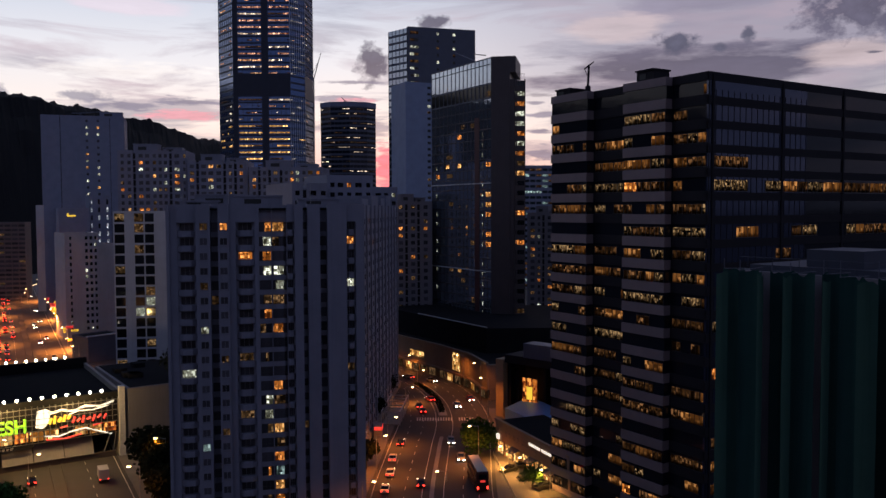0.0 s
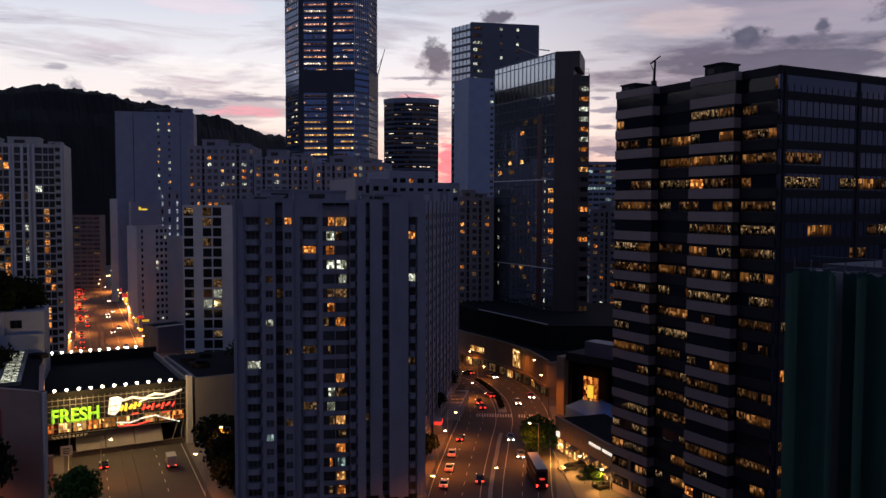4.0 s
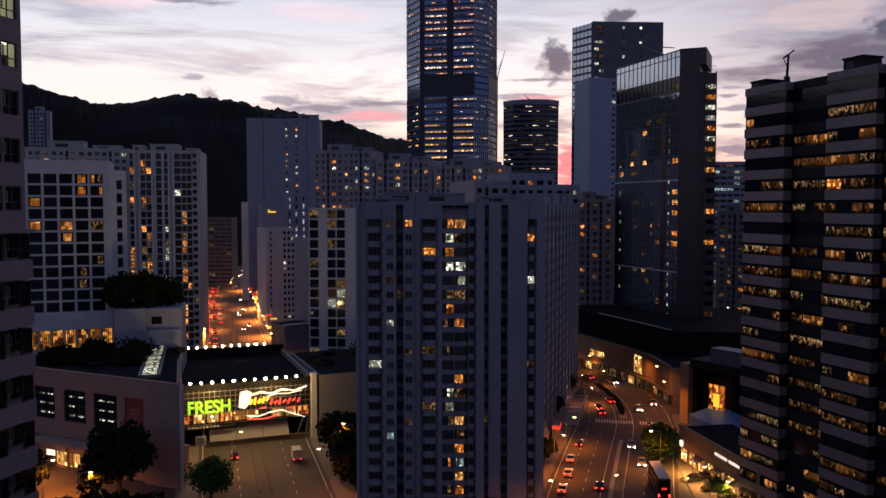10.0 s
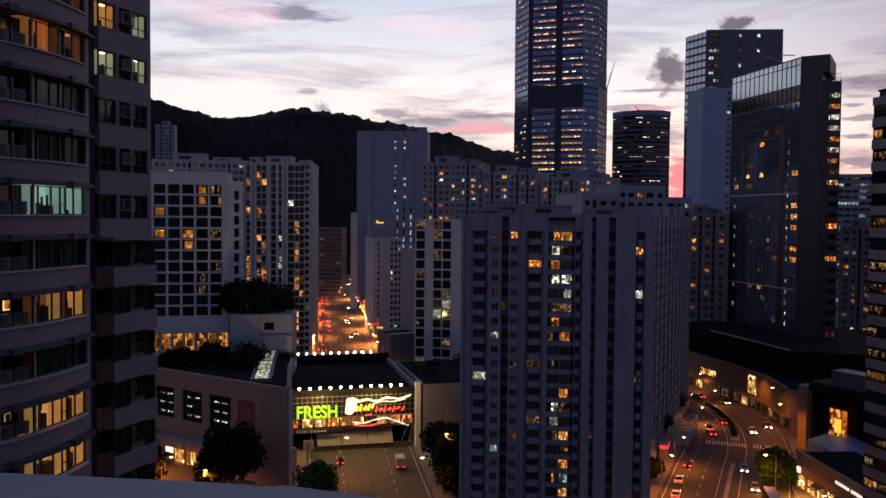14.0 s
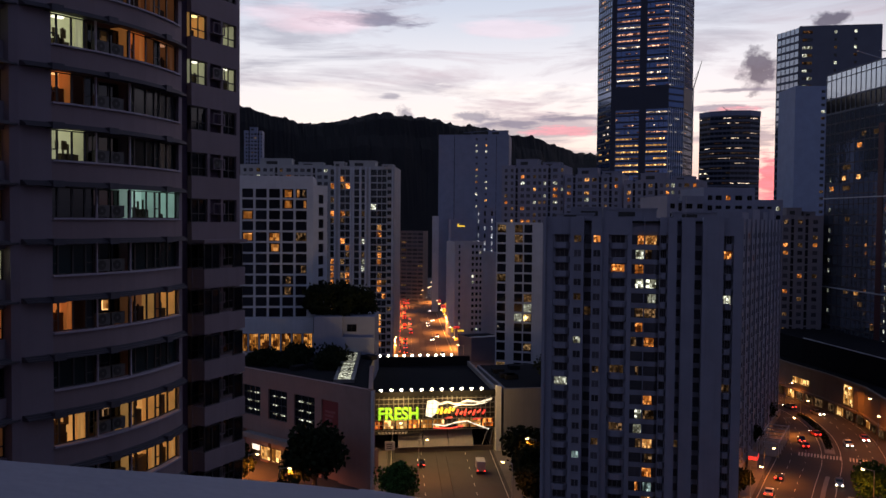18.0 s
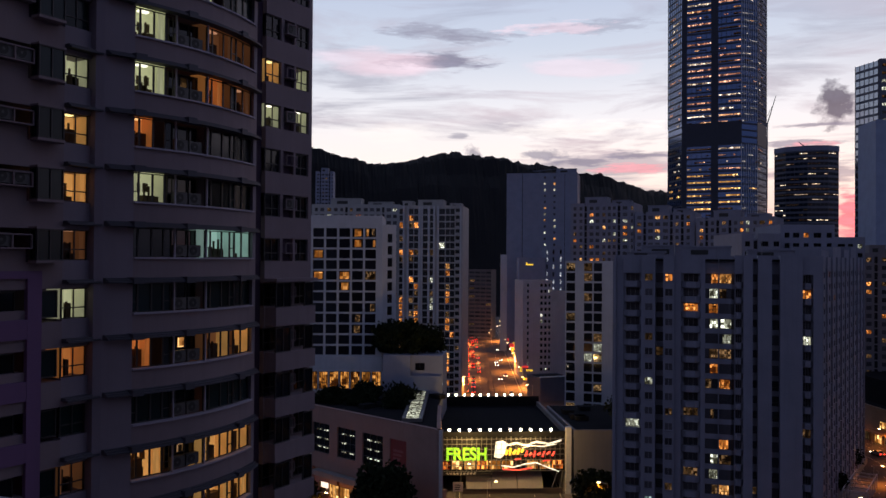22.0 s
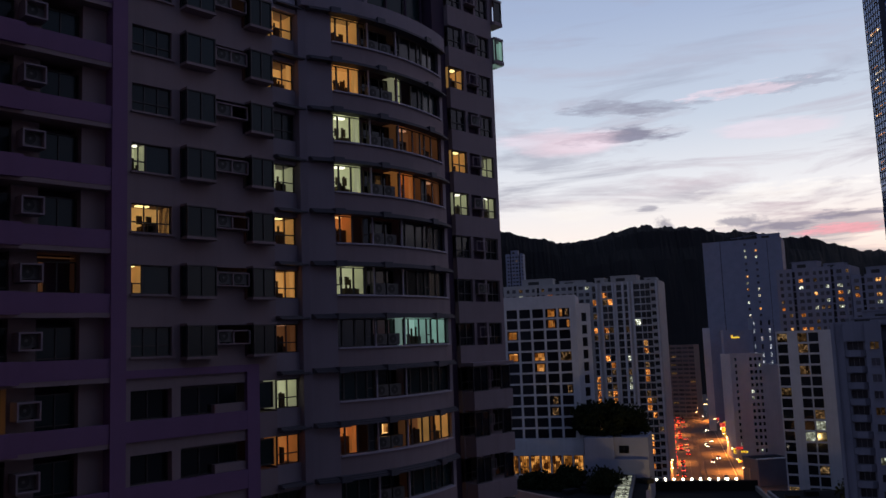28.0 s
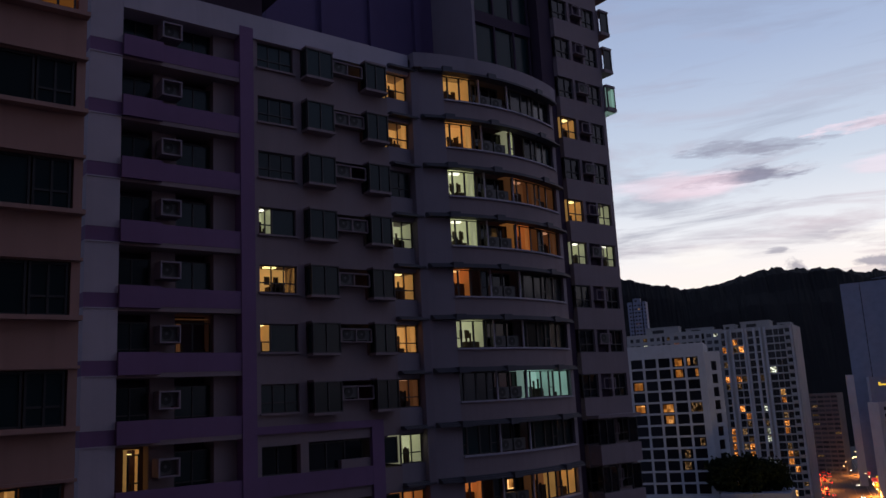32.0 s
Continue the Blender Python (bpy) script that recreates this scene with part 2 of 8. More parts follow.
def lit(name, colour, power, deep, scale=1.6, contrast=0.85, desk=0.0):
    """A lit room behind glass: patches of wall, curtain and furniture in lamp light."""
    m, t, b = mat_base(name)
    t.nodes.remove(b)
    info = t.nodes.new("ShaderNodeObjectInfo")
    add = t.nodes.new("ShaderNodeVectorMath")
    add.operation = "MULTIPLY_ADD"
    add.inputs[1].default_value = (1, 1, 1)
    c = t.nodes.new("ShaderNodeTexCoord")
    sc = t.nodes.new("ShaderNodeVectorMath")
    sc.operation = "SCALE"
    sc.inputs["Scale"].default_value = 37.0
    t.links.new(info.outputs["Random"], sc.inputs[0])
    t.links.new(c.outputs["Object"], add.inputs[0])
    t.links.new(sc.outputs[0], add.inputs[2])
    def cells(sx, sz, shift):
        """A random value per upright rectangle."""
        sn = t.nodes.new("ShaderNodeVectorMath")
        sn.operation = "MULTIPLY_ADD"
        sn.inputs[1].default_value, sn.inputs[2].default_value = (sx, 0.0, sz), (shift, 0.5, shift * 0.7)
        t.links.new(add.outputs[0], sn.inputs[0])
        fl = t.nodes.new("ShaderNodeVectorMath")
        fl.operation = "FLOOR"
        t.links.new(sn.outputs[0], fl.inputs[0])
        wn = t.nodes.new("ShaderNodeTexWhiteNoise")
        t.links.new(fl.outputs[0], wn.inputs["Vector"])
        return wn.outputs["Value"]
    n = tex_noise(t, add.outputs[0], scale * 1.4, 3.0)
    col = mixc(t, ramp(t, n, 0.35, 0.7), deep, colour)
    lo = ramp(t, cells(scale * 0.9, scale * 0.62, 0.3), 0.22, 0.62)
    col = mixc(t, lo, tuple(x * (1 - contrast) for x in deep), col)
    lo2 = ramp(t, cells(scale * 2.3, scale * 1.7, 0.9), 0.12, 0.3)
    col = mixc(t, lo2, tuple(x * 0.3 for x in deep), col)
    hot = ramp(t, cells(scale * 1.9, scale * 1.3, 0.5), 0.80, 0.84)   # a lamp or a white ceiling in some panes
    col = mixc(t, hot, col, tuple(min(2.0, x * 1.55 + 0.04) for x in colour))
    if desk:   # desks, screens and partitions stand dark in the lower part of the room
        sp = t.nodes.new("ShaderNodeSeparateXYZ")
        t.links.new(c.outputs["Object"], sp.inputs[0])
        up = t.nodes.new("ShaderNodeMath")
        up.operation, up.inputs[1].default_value = "MULTIPLY_ADD", -0.45
        t.links.new(cells(1.5, 0.0, 0.2), up.inputs[0])
        t.links.new(sp.outputs[2], up.inputs[2])
        col = mixc(t, ramp(t, up.outputs[0], desk * 0.1, desk * 0.55), tuple(x * 0.12 for x in deep), col)
    e = t.nodes.new("ShaderNodeEmission")
    t.links.new(col, e.inputs[0])
    p = t.nodes.new("ShaderNodeMath")
    p.operation, p.inputs[1].default_value, p.inputs[2].default_value = "MULTIPLY_ADD", power * 0.9, power * 0.45
    t.links.new(info.outputs["Random"], p.inputs[0])
    t.links.new(p.outputs[0], e.inputs[1])
    t.links.new(e.outputs[0], t.nodes["Material Output"].inputs[0])
    m.cycles.emission_sampling = "NONE"
    return m


def lamp_mat(name, colour, power):
    m, t, b = mat_base(name)
    b.inputs["Base Color"].default_value = (*colour, 1)
    b.inputs["Emission Color"].default_value = (*colour, 1)
    b.inputs["Emission Strength"].default_value = power
    m.cycles.emission_sampling = "NONE"
    return m


def plain(name, colour, rough=0.5, metal=0.0, bump=0.0):
    m, t, b = mat_base(name)
    n = tex_noise(t, object_coords(t), 3.0, 4.0)
    t.links.new(mixc(t, ramp(t, n, 0.3, 0.75), colour, tuple(x * 0.75 for x in colour)), b.inputs["Base Color"])
    b.inputs["Roughness"].default_value, b.inputs["Metallic"].default_value = rough, metal
    return m


def foliage(name, colour):
    m, t, b = mat_base(name)
    g = t.nodes.new("ShaderNodeNewGeometry")
    c = mixc(t, g.outputs["Random Per Island"], colour, tuple(x * 0.35 for x in colour))
    t.links.new(c, b.inputs["Base Color"])
    b.inputs["Roughness"].default_value = 0.95
    b.inputs["Specular IOR Level"].default_value = 0.08
    return m


M = {
    "white": plaster("white_render", (0.50, 0.51, 0.55)), "grey": plaster("grey_render", (0.20, 0.19, 0.20)),
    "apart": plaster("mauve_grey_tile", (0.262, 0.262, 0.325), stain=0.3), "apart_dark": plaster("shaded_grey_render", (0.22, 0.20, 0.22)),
    "near": plaster("lilac_grey_tile", (0.275, 0.214, 0.232), stain=0.25, grain=1.0), "near_mid": plaster("lilac_render", (0.275, 0.235, 0.275), stain=0.2), "tan": plaster("tan_stone", (0.42, 0.31, 0.19), stain=0.25), "near_pale": plaster("pale_lilac_tile", (0.47, 0.43, 0.50), stain=0.2),
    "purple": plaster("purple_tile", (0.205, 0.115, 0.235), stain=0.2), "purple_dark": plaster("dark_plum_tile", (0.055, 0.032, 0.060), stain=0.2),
    "pink": plaster("salmon_render", (0.46, 0.27, 0.235), stain=0.35), "mall": plaster("salmon_stone", (0.30, 0.19, 0.16), stain=0.25),
    "beige": plaster("beige_stone", (0.26, 0.20, 0.14), stain=0.25), "blue_grey": plaster("blue_grey_cladding", (0.28, 0.34, 0.48), stain=0.15, rough=0.55),
    "tower_grey": plaster("slate_blue_render", (0.25, 0.27, 0.36), stain=0.15), "dark": plaster("dark_cladding_and_core", (0.024, 0.022, 0.026), rough=0.75, stain=0.2, spec=0.15),
    "band": plaster("grey_violet_panel", (0.245, 0.183, 0.182), rough=0.7, stain=0.2), "brown": plaster("dark_brown_stone", (0.075, 0.058, 0.058), rough=0.5),
    "roof": plaster("roof_felt", (0.018, 0.018, 0.020), rough=0.98, spec=0.05), "cream": plaster("cream_tile", (0.40, 0.395, 0.39), stain=0.3), "slate": plaster("slate_cladding", (0.11, 0.12, 0.16), rough=0.5, stain=0.15),
    "brick": plaster("brown_stone_front", (0.30, 0.19, 0.12), stain=0.25), "green_net": plaster("green_scaffold_net", (0.022, 0.066, 0.060), rough=0.95, stain=0.5, spec=0.1),
    "asphalt": plaster("asphalt", (0.065, 0.058, 0.052), rough=0.85, stain=0.25), "paving": plaster("paving", (0.16, 0.14, 0.13), rough=0.85),
    "concrete": plaster("concrete", (0.27, 0.25, 0.23), rough=0.85), "paint": plaster("road_paint", (0.62, 0.58, 0.50), rough=0.7),
    "ground": plaster("city_ground", (0.07, 0.065, 0.06), rough=0.9),
    "ledge": plaster("ledge_paint", (0.42, 0.44, 0.52), rough=0.7, stain=0.15),
    "glass": glazing("dark_glass", (0.012, 0.014, 0.020)), "glass_teal": glazing("teal_glass", (0.016, 0.036, 0.040), 0.18, 0.02, 0.3),
    "glass_blue": glazing("blue_curtain_glass", (0.105, 0.17, 0.34), 0.10, 0.04, 0.8, 0.6, 0.0),
    "glass_black": glazing("black_curtain_glass", (0.016, 0.019, 0.028), 0.08, 0.05, 0.25, 0.2),
    "glass_mirror": glazing("coated_mirror_glass", (0.36, 0.41, 0.48), 0.05, 0.05, 0.6, 0.9, 0.0),
    "glass_home": glazing("curtained_glass", (0.11, 0.105, 0.125), 0.25, 0.02, 0.5, 0.0, 0.7), "glass_navy": glazing("navy_curtain_glass", (0.060, 0.072, 0.125), 0.10, 0.04, 0.6, 0.55),
    "frame": plain("dark_window_frame", (0.035, 0.033, 0.035), 0.45), "frame_pale": plain("pale_window_frame", (0.26, 0.25, 0.28), 0.5), "frame_white": plain("white_window_frame", (0.55, 0.55, 0.56), 0.5),
    "steel": plain("galvanised_steel", (0.35, 0.35, 0.36), 0.4, 0.8), "ac": plain("air_conditioner_case", (0.10, 0.10, 0.10), 0.5),
    "grille": plain("dark_grille", (0.03, 0.03, 0.03), 0.6), "tyre": plain("tyre_rubber", (0.015, 0.015, 0.015), 0.8),
    "blue_roof": plain("blue_metal_roof", (0.13, 0.30, 0.62), 0.5), "bark": plain("bark", (0.08, 0.055, 0.04), 0.9),
    # two copies of one foliage: lamplight and dusk shade put into the colours
    "leaf": foliage("leaves", (0.055, 0.13, 0.03)), "leaf_dark": foliage("unlit_leaves", (0.022, 0.030, 0.014)),
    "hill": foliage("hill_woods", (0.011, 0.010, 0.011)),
    "screen": None,
    "red_sign": plain("red_banner", (0.22, 0.03, 0.03), 0.6),
}


L = {  # rooms and shops that are lit
    "warm": lit("warm_room", (1.0, 0.52, 0.16), 1.05, (0.50, 0.18, 0.04)),
    "orange": lit("orange_room", (1.0, 0.36, 0.07), 0.95, (0.42, 0.10, 0.015)),
    "white": lit("white_room", (0.85, 0.92, 0.75), 0.8, (0.25, 0.25, 0.16)),
    "dim": lit("dim_room", (0.40, 0.22, 0.09), 0.30, (0.09, 0.05, 0.025)),
    "cool": lit("cool_room", (0.55, 0.80, 0.78), 0.6, (0.12, 0.20, 0.20)),
    "office": lit("office_ceiling", (1.0, 0.42, 0.11), 0.30, (0.38, 0.14, 0.035), 0.9, 0.45, 1.2),
    "office_dim": lit("office_late", (0.75, 0.34, 0.12), 0.15, (0.10, 0.045, 0.018), 1.3, 0.75, 1.2),
    "desk_lamp": lit("office_few_lamps", (1.0, 0.62, 0.28), 0.22, (0.03, 0.014, 0.006), 2.2, 0.95, 1.6),
    "stair": lit("stair_light", (0.85, 0.92, 1.0), 0.75, (0.25, 0.30, 0.40), 0.6, 0.6),
    "panel": lit("lit_office_panel", (1.0, 0.42, 0.10), 0.62, (0.45, 0.13, 0.02), 0.45, 0.5),
    "restaurant": lit("restaurant_glow", (1.0, 0.42, 0.08), 0.42, (0.40, 0.11, 0.012), 0.9, 0.8),
    "yellow_row": lit("yellow_office_row", (1.0, 0.62, 0.20), 1.3, (0.60, 0.26, 0.06), 0.5, 0.6),
    "rosy_row": lit("rosy_office_row", (1.0, 0.50, 0.30), 1.1, (0.40, 0.14, 0.08), 0.8, 0.9),
    "white_row": lit("white_office_row", (1.0, 0.84, 0.64), 1.3, (0.35, 0.22, 0.14), 0.7, 0.9),
    "pale": lit("pale_office", (0.80, 0.72, 0.66), 0.45, (0.16, 0.17, 0.20), 1.3, 0.8),
    "tower": lit("tower_office", (1.0, 0.55, 0.27), 1.25, (0.42, 0.14, 0.05), 0.6, 0.95),
    "poster": lit("poster_light", (1.0, 0.34, 0.05), 1.2, (0.30, 0.03, 0.01), 0.8, 0.95),
    "shop": lit("shop_window", (1.0, 0.60, 0.20), 1.5, (0.6, 0.22, 0.04), 0.7, 0.8),
}
B = {  # lamps and light signs
    "street": lamp_mat("street_lamp_glass", (1.0, 0.58, 0.22), 14.0), "white": lamp_mat("white_lamp_glass", (1.0, 0.93, 0.74), 9.0),
    "head": lamp_mat("headlamp_glass", (1.0, 0.84, 0.60), 14.0), "tail": lamp_mat("tail_lamp_glass", (1.0, 0.04, 0.025), 5.0),
    "green_sign": lamp_mat("green_sign_light", (0.34, 0.95, 0.04), 0.6), "red_sign": lamp_mat("red_sign_light", (1.0, 0.06, 0.05), 0.7),
    "white_sign": lamp_mat("white_sign_light", (1.0, 0.95, 0.82), 0.95), "yellow_sign": lamp_mat("yellow_sign_light", (1.0, 0.66, 0.06), 0.9),
}


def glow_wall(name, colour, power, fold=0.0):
    """Wall or curtain of a lit room: its lamplight is put into the surface as glow."""
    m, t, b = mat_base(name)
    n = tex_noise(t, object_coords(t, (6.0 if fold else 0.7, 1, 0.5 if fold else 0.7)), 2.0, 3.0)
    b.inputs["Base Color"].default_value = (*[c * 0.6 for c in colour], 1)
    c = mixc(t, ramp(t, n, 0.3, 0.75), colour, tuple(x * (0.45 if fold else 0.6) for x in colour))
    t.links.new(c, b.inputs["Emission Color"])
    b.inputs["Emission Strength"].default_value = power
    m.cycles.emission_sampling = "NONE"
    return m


# side walls glow at half power: weaker lamplight put into the material
ROOM = {k: (glow_wall(k + "_wall_glow", c, p), glow_wall(k + "_side_glow", c, p * 0.5), glow_wall(k + "_curtain_glow", c, p * 0.8, 1.0), lamp_mat(k + "_ceiling_lamp", tuple(min(1.0, x * 1.3 + 0.1) for x in c), p * 3.5))
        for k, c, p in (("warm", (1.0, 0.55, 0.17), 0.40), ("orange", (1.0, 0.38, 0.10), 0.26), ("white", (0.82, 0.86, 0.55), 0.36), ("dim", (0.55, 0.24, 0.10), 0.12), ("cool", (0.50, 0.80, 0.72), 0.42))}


# ---- building blocks ----
def polar(az, d, z=0.0):
    """A point of the plan: degrees to the left of straight ahead, metres from the eye."""
    return Vector((-d * math.sin(radians(az)), d * math.cos(radians(az)), z))


def frontage(p, q):
    """A frame at p with x towards q and y away from the viewer; also the length p to q."""
    d = Vector((q[0] - p[0], q[1] - p[1], 0))
    return Matrix.Translation((p[0], p[1], p[2] if len(p) > 2 else 0)) @ Matrix.Rotation(math.atan2(d.y, d.x), 4, "Z"), d.length


QUADS = ((0, 3, 2, 1), (4, 5, 6, 7), (0, 1, 5, 4), (1, 2, 6, 5), (2, 3, 7, 6), (3, 0, 4, 7))


def box(bm, x0, x1, y0, y1, z0, z1, mi=0, m=None):
    vs = [Vector(c) for c in ((x0, y0, z0), (x1, y0, z0), (x1, y1, z0), (x0, y1, z0), (x0, y0, z1), (x1, y0, z1), (x1, y1, z1), (x0, y1, z1))]
    vs = [bm.verts.new(m @ v if m else v) for v in vs]
    for q in QUADS:
        bm.faces.new([vs[i] for i in q]).material_index = mi
    return vs


def prism(bm, outline, z0, z1, mi=0, m=None):
    """Extrude a plan outline (anticlockwise) from z0 to z1."""
    lo = [bm.verts.new(m @ Vector((x, y, z0)) if m else (x, y, z0)) for x, y in outline]
    hi = [bm.verts.new(m @ Vector((x, y, z1)) if m else (x, y, z1)) for x, y in outline]
    n = len(lo)
    for i in range(n):
        bm.faces.new((lo[i], lo[(i + 1) % n], hi[(i + 1) % n], hi[i])).material_index = mi
    bm.faces.new(hi).material_index = mi
    bm.faces.new(lo[::-1]).material_index = mi


def rod(bm, a, b, ra, rb=None, n=8, mi=0):
    """A tapered round bar from a to b."""
    a, b = Vector(a), Vector(b)
    rb = ra if rb is None else rb
    q = (b - a).to_track_quat("Z", "Y")
    ring = [Vector((math.cos(2 * math.pi * i / n), math.sin(2 * math.pi * i / n), 0)) for i in range(n)]
    lo, hi = [bm.verts.new(a + q @ (v * ra)) for v in ring], [bm.verts.new(b + q @ (v * rb)) for v in ring]
    for i in range(n):
        bm.faces.new((lo[i], lo[(i + 1) % n], hi[(i + 1) % n], hi[i])).material_index = mi
    bm.faces.new(hi).material_index = mi
    bm.faces.new(lo[::-1]).material_index = mi


def ball(bm, c, r, squash=1.0, mi=0):
    out = bmesh.ops.create_icosphere(bm, subdivisions=1, radius=r, matrix=Matrix.Translation(c) @ Matrix.Diagonal((1, 1, squash, 1)))
    for f in {f for v in out["verts"] for f in v.link_faces}:
        f.material_index = mi


def to_mesh(name, bm, mats):
    me = bpy.data.meshes.new(name)
    bm.to_mesh(me)
    bm.free()
    for m in mats if isinstance(mats, (list, tuple)) else (mats,):
        me.materials.append(m)
    return me


def part(name, bm, mats, parent, label="", m=None):
    ob = new(name, bm if isinstance(bm, bpy.types.Mesh) else to_mesh(name, bm, mats))
    ob.parent = parent
    if m is not None:
        ob.matrix_basis = m
    return tagged(ob, label)


def thing(name, label, category, group="", kind="", m=None):
    ob = new(name)
    ob.empty_display_size = 1.0
    if m is not None:
        ob.matrix_basis = m
    return tagged(ob, label, category, group, kind)


def solid(name, bm, mats, label, category, group="", kind="", m=None):
    ob = new(name, to_mesh(name, bm, mats))
    if m is not None:
        ob.matrix_basis = m
    return tagged(ob, label, category, group, kind)


PANES = {}


def pane(w, h, glass, frame_mat="frame", nx=2, ny=1, bar=0.06, deep=0.08):
    """The mesh of one framed window, centred on x, its foot at z = 0, its face at y = 0."""
    key = (round(w, 2), round(h, 2), glass.name if glass else "", frame_mat, nx, ny)
    if key not in PANES:
        bm = bmesh.new()
        xs = [-w / 2, -w / 2 + bar]
        for i in range(1, nx):
            xs += [-w / 2 + w * i / nx - bar / 2, -w / 2 + w * i / nx + bar / 2]
        xs += [w / 2 - bar, w / 2]
        zs = [0, bar]
        for i in range(1, ny):
            z = h * (i / ny if ny > 2 else 0.36)
            zs += [z - bar / 2, z + bar / 2]
        zs += [h - bar, h]
        front = [[bm.verts.new((x, 0, z)) for z in zs] for x in xs]
        for i in range(len(xs) - 1):
            for j in range(len(zs) - 1):
                q = front[i][j], front[i + 1][j], front[i + 1][j + 1], front[i][j + 1]
                if i % 2 and j % 2:
                    r = [bm.verts.new((v.co.x, deep * 0.6, v.co.z)) for v in q]
                    if glass:
                        bm.faces.new(r).material_index = 1
                    for k in range(4):
                        bm.faces.new((q[k], q[(k + 1) % 4], r[(k + 1) % 4], r[k]))
                else:
                    bm.faces.new(q)
        rim = [c[0] for c in front] + front[-1][1:] + [c[-1] for c in front[-2::-1]] + front[0][-2:0:-1]
        back = [bm.verts.new((v.co.x, deep, v.co.z)) for v in rim]
        for k in range(len(rim)):
            bm.faces.new((rim[k], back[k], back[(k + 1) % len(rim)], rim[(k + 1) % len(rim)]))
        PANES[key] = to_mesh("window", bm, [M[frame_mat], glass] if glass else [M[frame_mat]])
    return PANES[key]


def choose(rng, table):
    """Pick from {name: share}; the rest is None (unlit)."""
    r = rng.random()
    for k, p in table.items():
        if r < p:
            return k
        r -= p
    return None


def facade(b, wall, fm, z0, n, sh, cols, rng, shares, glass="glass", deep=0.35, sill=0.9, high=1.3, frame_mat="frame", first=0, mi=0, top=0.0, nx=2, ny=1, limit=10**6):
    """Storeys of piers, spandrels and windows. cols: (x0, x1, kind); kinds: w wall, o opening with a window, s dark slot, b balcony.
    Returns the spots left over past the limit."""
    made = 0
    for x0, x1, kind, *opt in cols:
        if kind == "w":
            box(wall, x0, x1, 0, deep, z0, z0 + n * sh + top, mi, fm)
            continue
        share = opt[0] if opt else shares
        for i in range(n + 1):
            z = z0 + i * sh
            lo = z - (sh - sill - high) if i else z
            hi = z + sill if i < n else z + top
            if kind == "b":
                box(wall, x0, x1, -0.9, deep, z - 0.15, z + 0.05, mi, fm)
                box(wall, x0, x1, -0.9, -0.78, z + 0.05, z + 1.0, mi, fm)
            if kind == "z":
                pass
            elif kind == "s":
                box(wall, x0 + 0.01, x1 - 0.01, 0.25, deep + 0.2, z - 0.25, z + 0.25, mi, fm)
            else:
                box(wall, x0, x1, 0.02, deep, lo, max(hi, lo + 0.1), mi, fm)
            if kind == "z":
                mid = x0 + (x1 - x0) * 0.5
                box(wall, x0, mid, -0.35, deep, z - 0.1, z + 1.0, mi, fm)
                box(wall, mid, x1, -0.1, deep, z - 0.14, z + 0.62, mi, fm)
            if i < n and i >= first and kind == "z":
                k = choose(rng, share)
                me = pane((x1 - x0) - 0.1, 1.5, L[k] if k else M[glass], frame_mat, 3, 1)
                part("window", me, None, b, "", fm @ Matrix.Translation(((x0 + x1) / 2, 0.75, z + 1.0)))
            if i < n and i >= first and kind in "ob" and made < limit:
                k = choose(rng, share)
                me = pane(x1 - x0, high, L[k] if k else M[glass], frame_mat, nx, ny)
                part("window", me, None, b, "", fm @ Matrix.Translation(((x0 + x1) / 2, 0.16, z + sill)))
                made += 1


def even(width, n, share, margin=0.0):
    """n equal bays, each a pier and an opening; share: the opening's part."""
    w = (width - 2 * margin) / n
    out = [(0, margin, "w")] if margin else []
    for i in range(n):
        x = margin + i * w
        p = w * (1 - share) / 2
        out += [(x, x + p, "w"), (x + p, x + w - p, "o"), (x + w - p, x + w, "w")]
    return out + ([(width - margin, width, "w")] if margin else [])


def side_of(m_len, depth, right=True):
    """Local frame of a side wall of a block whose front runs from x = 0 to m_len and whose depth is y."""
    if right:
        return Matrix.Translation((m_len, 0, 0)) @ Matrix.Rotation(radians(90), 4, "Z")
    return Matrix.Translation((0, depth, 0)) @ Matrix.Rotation(radians(-90), 4, "Z")


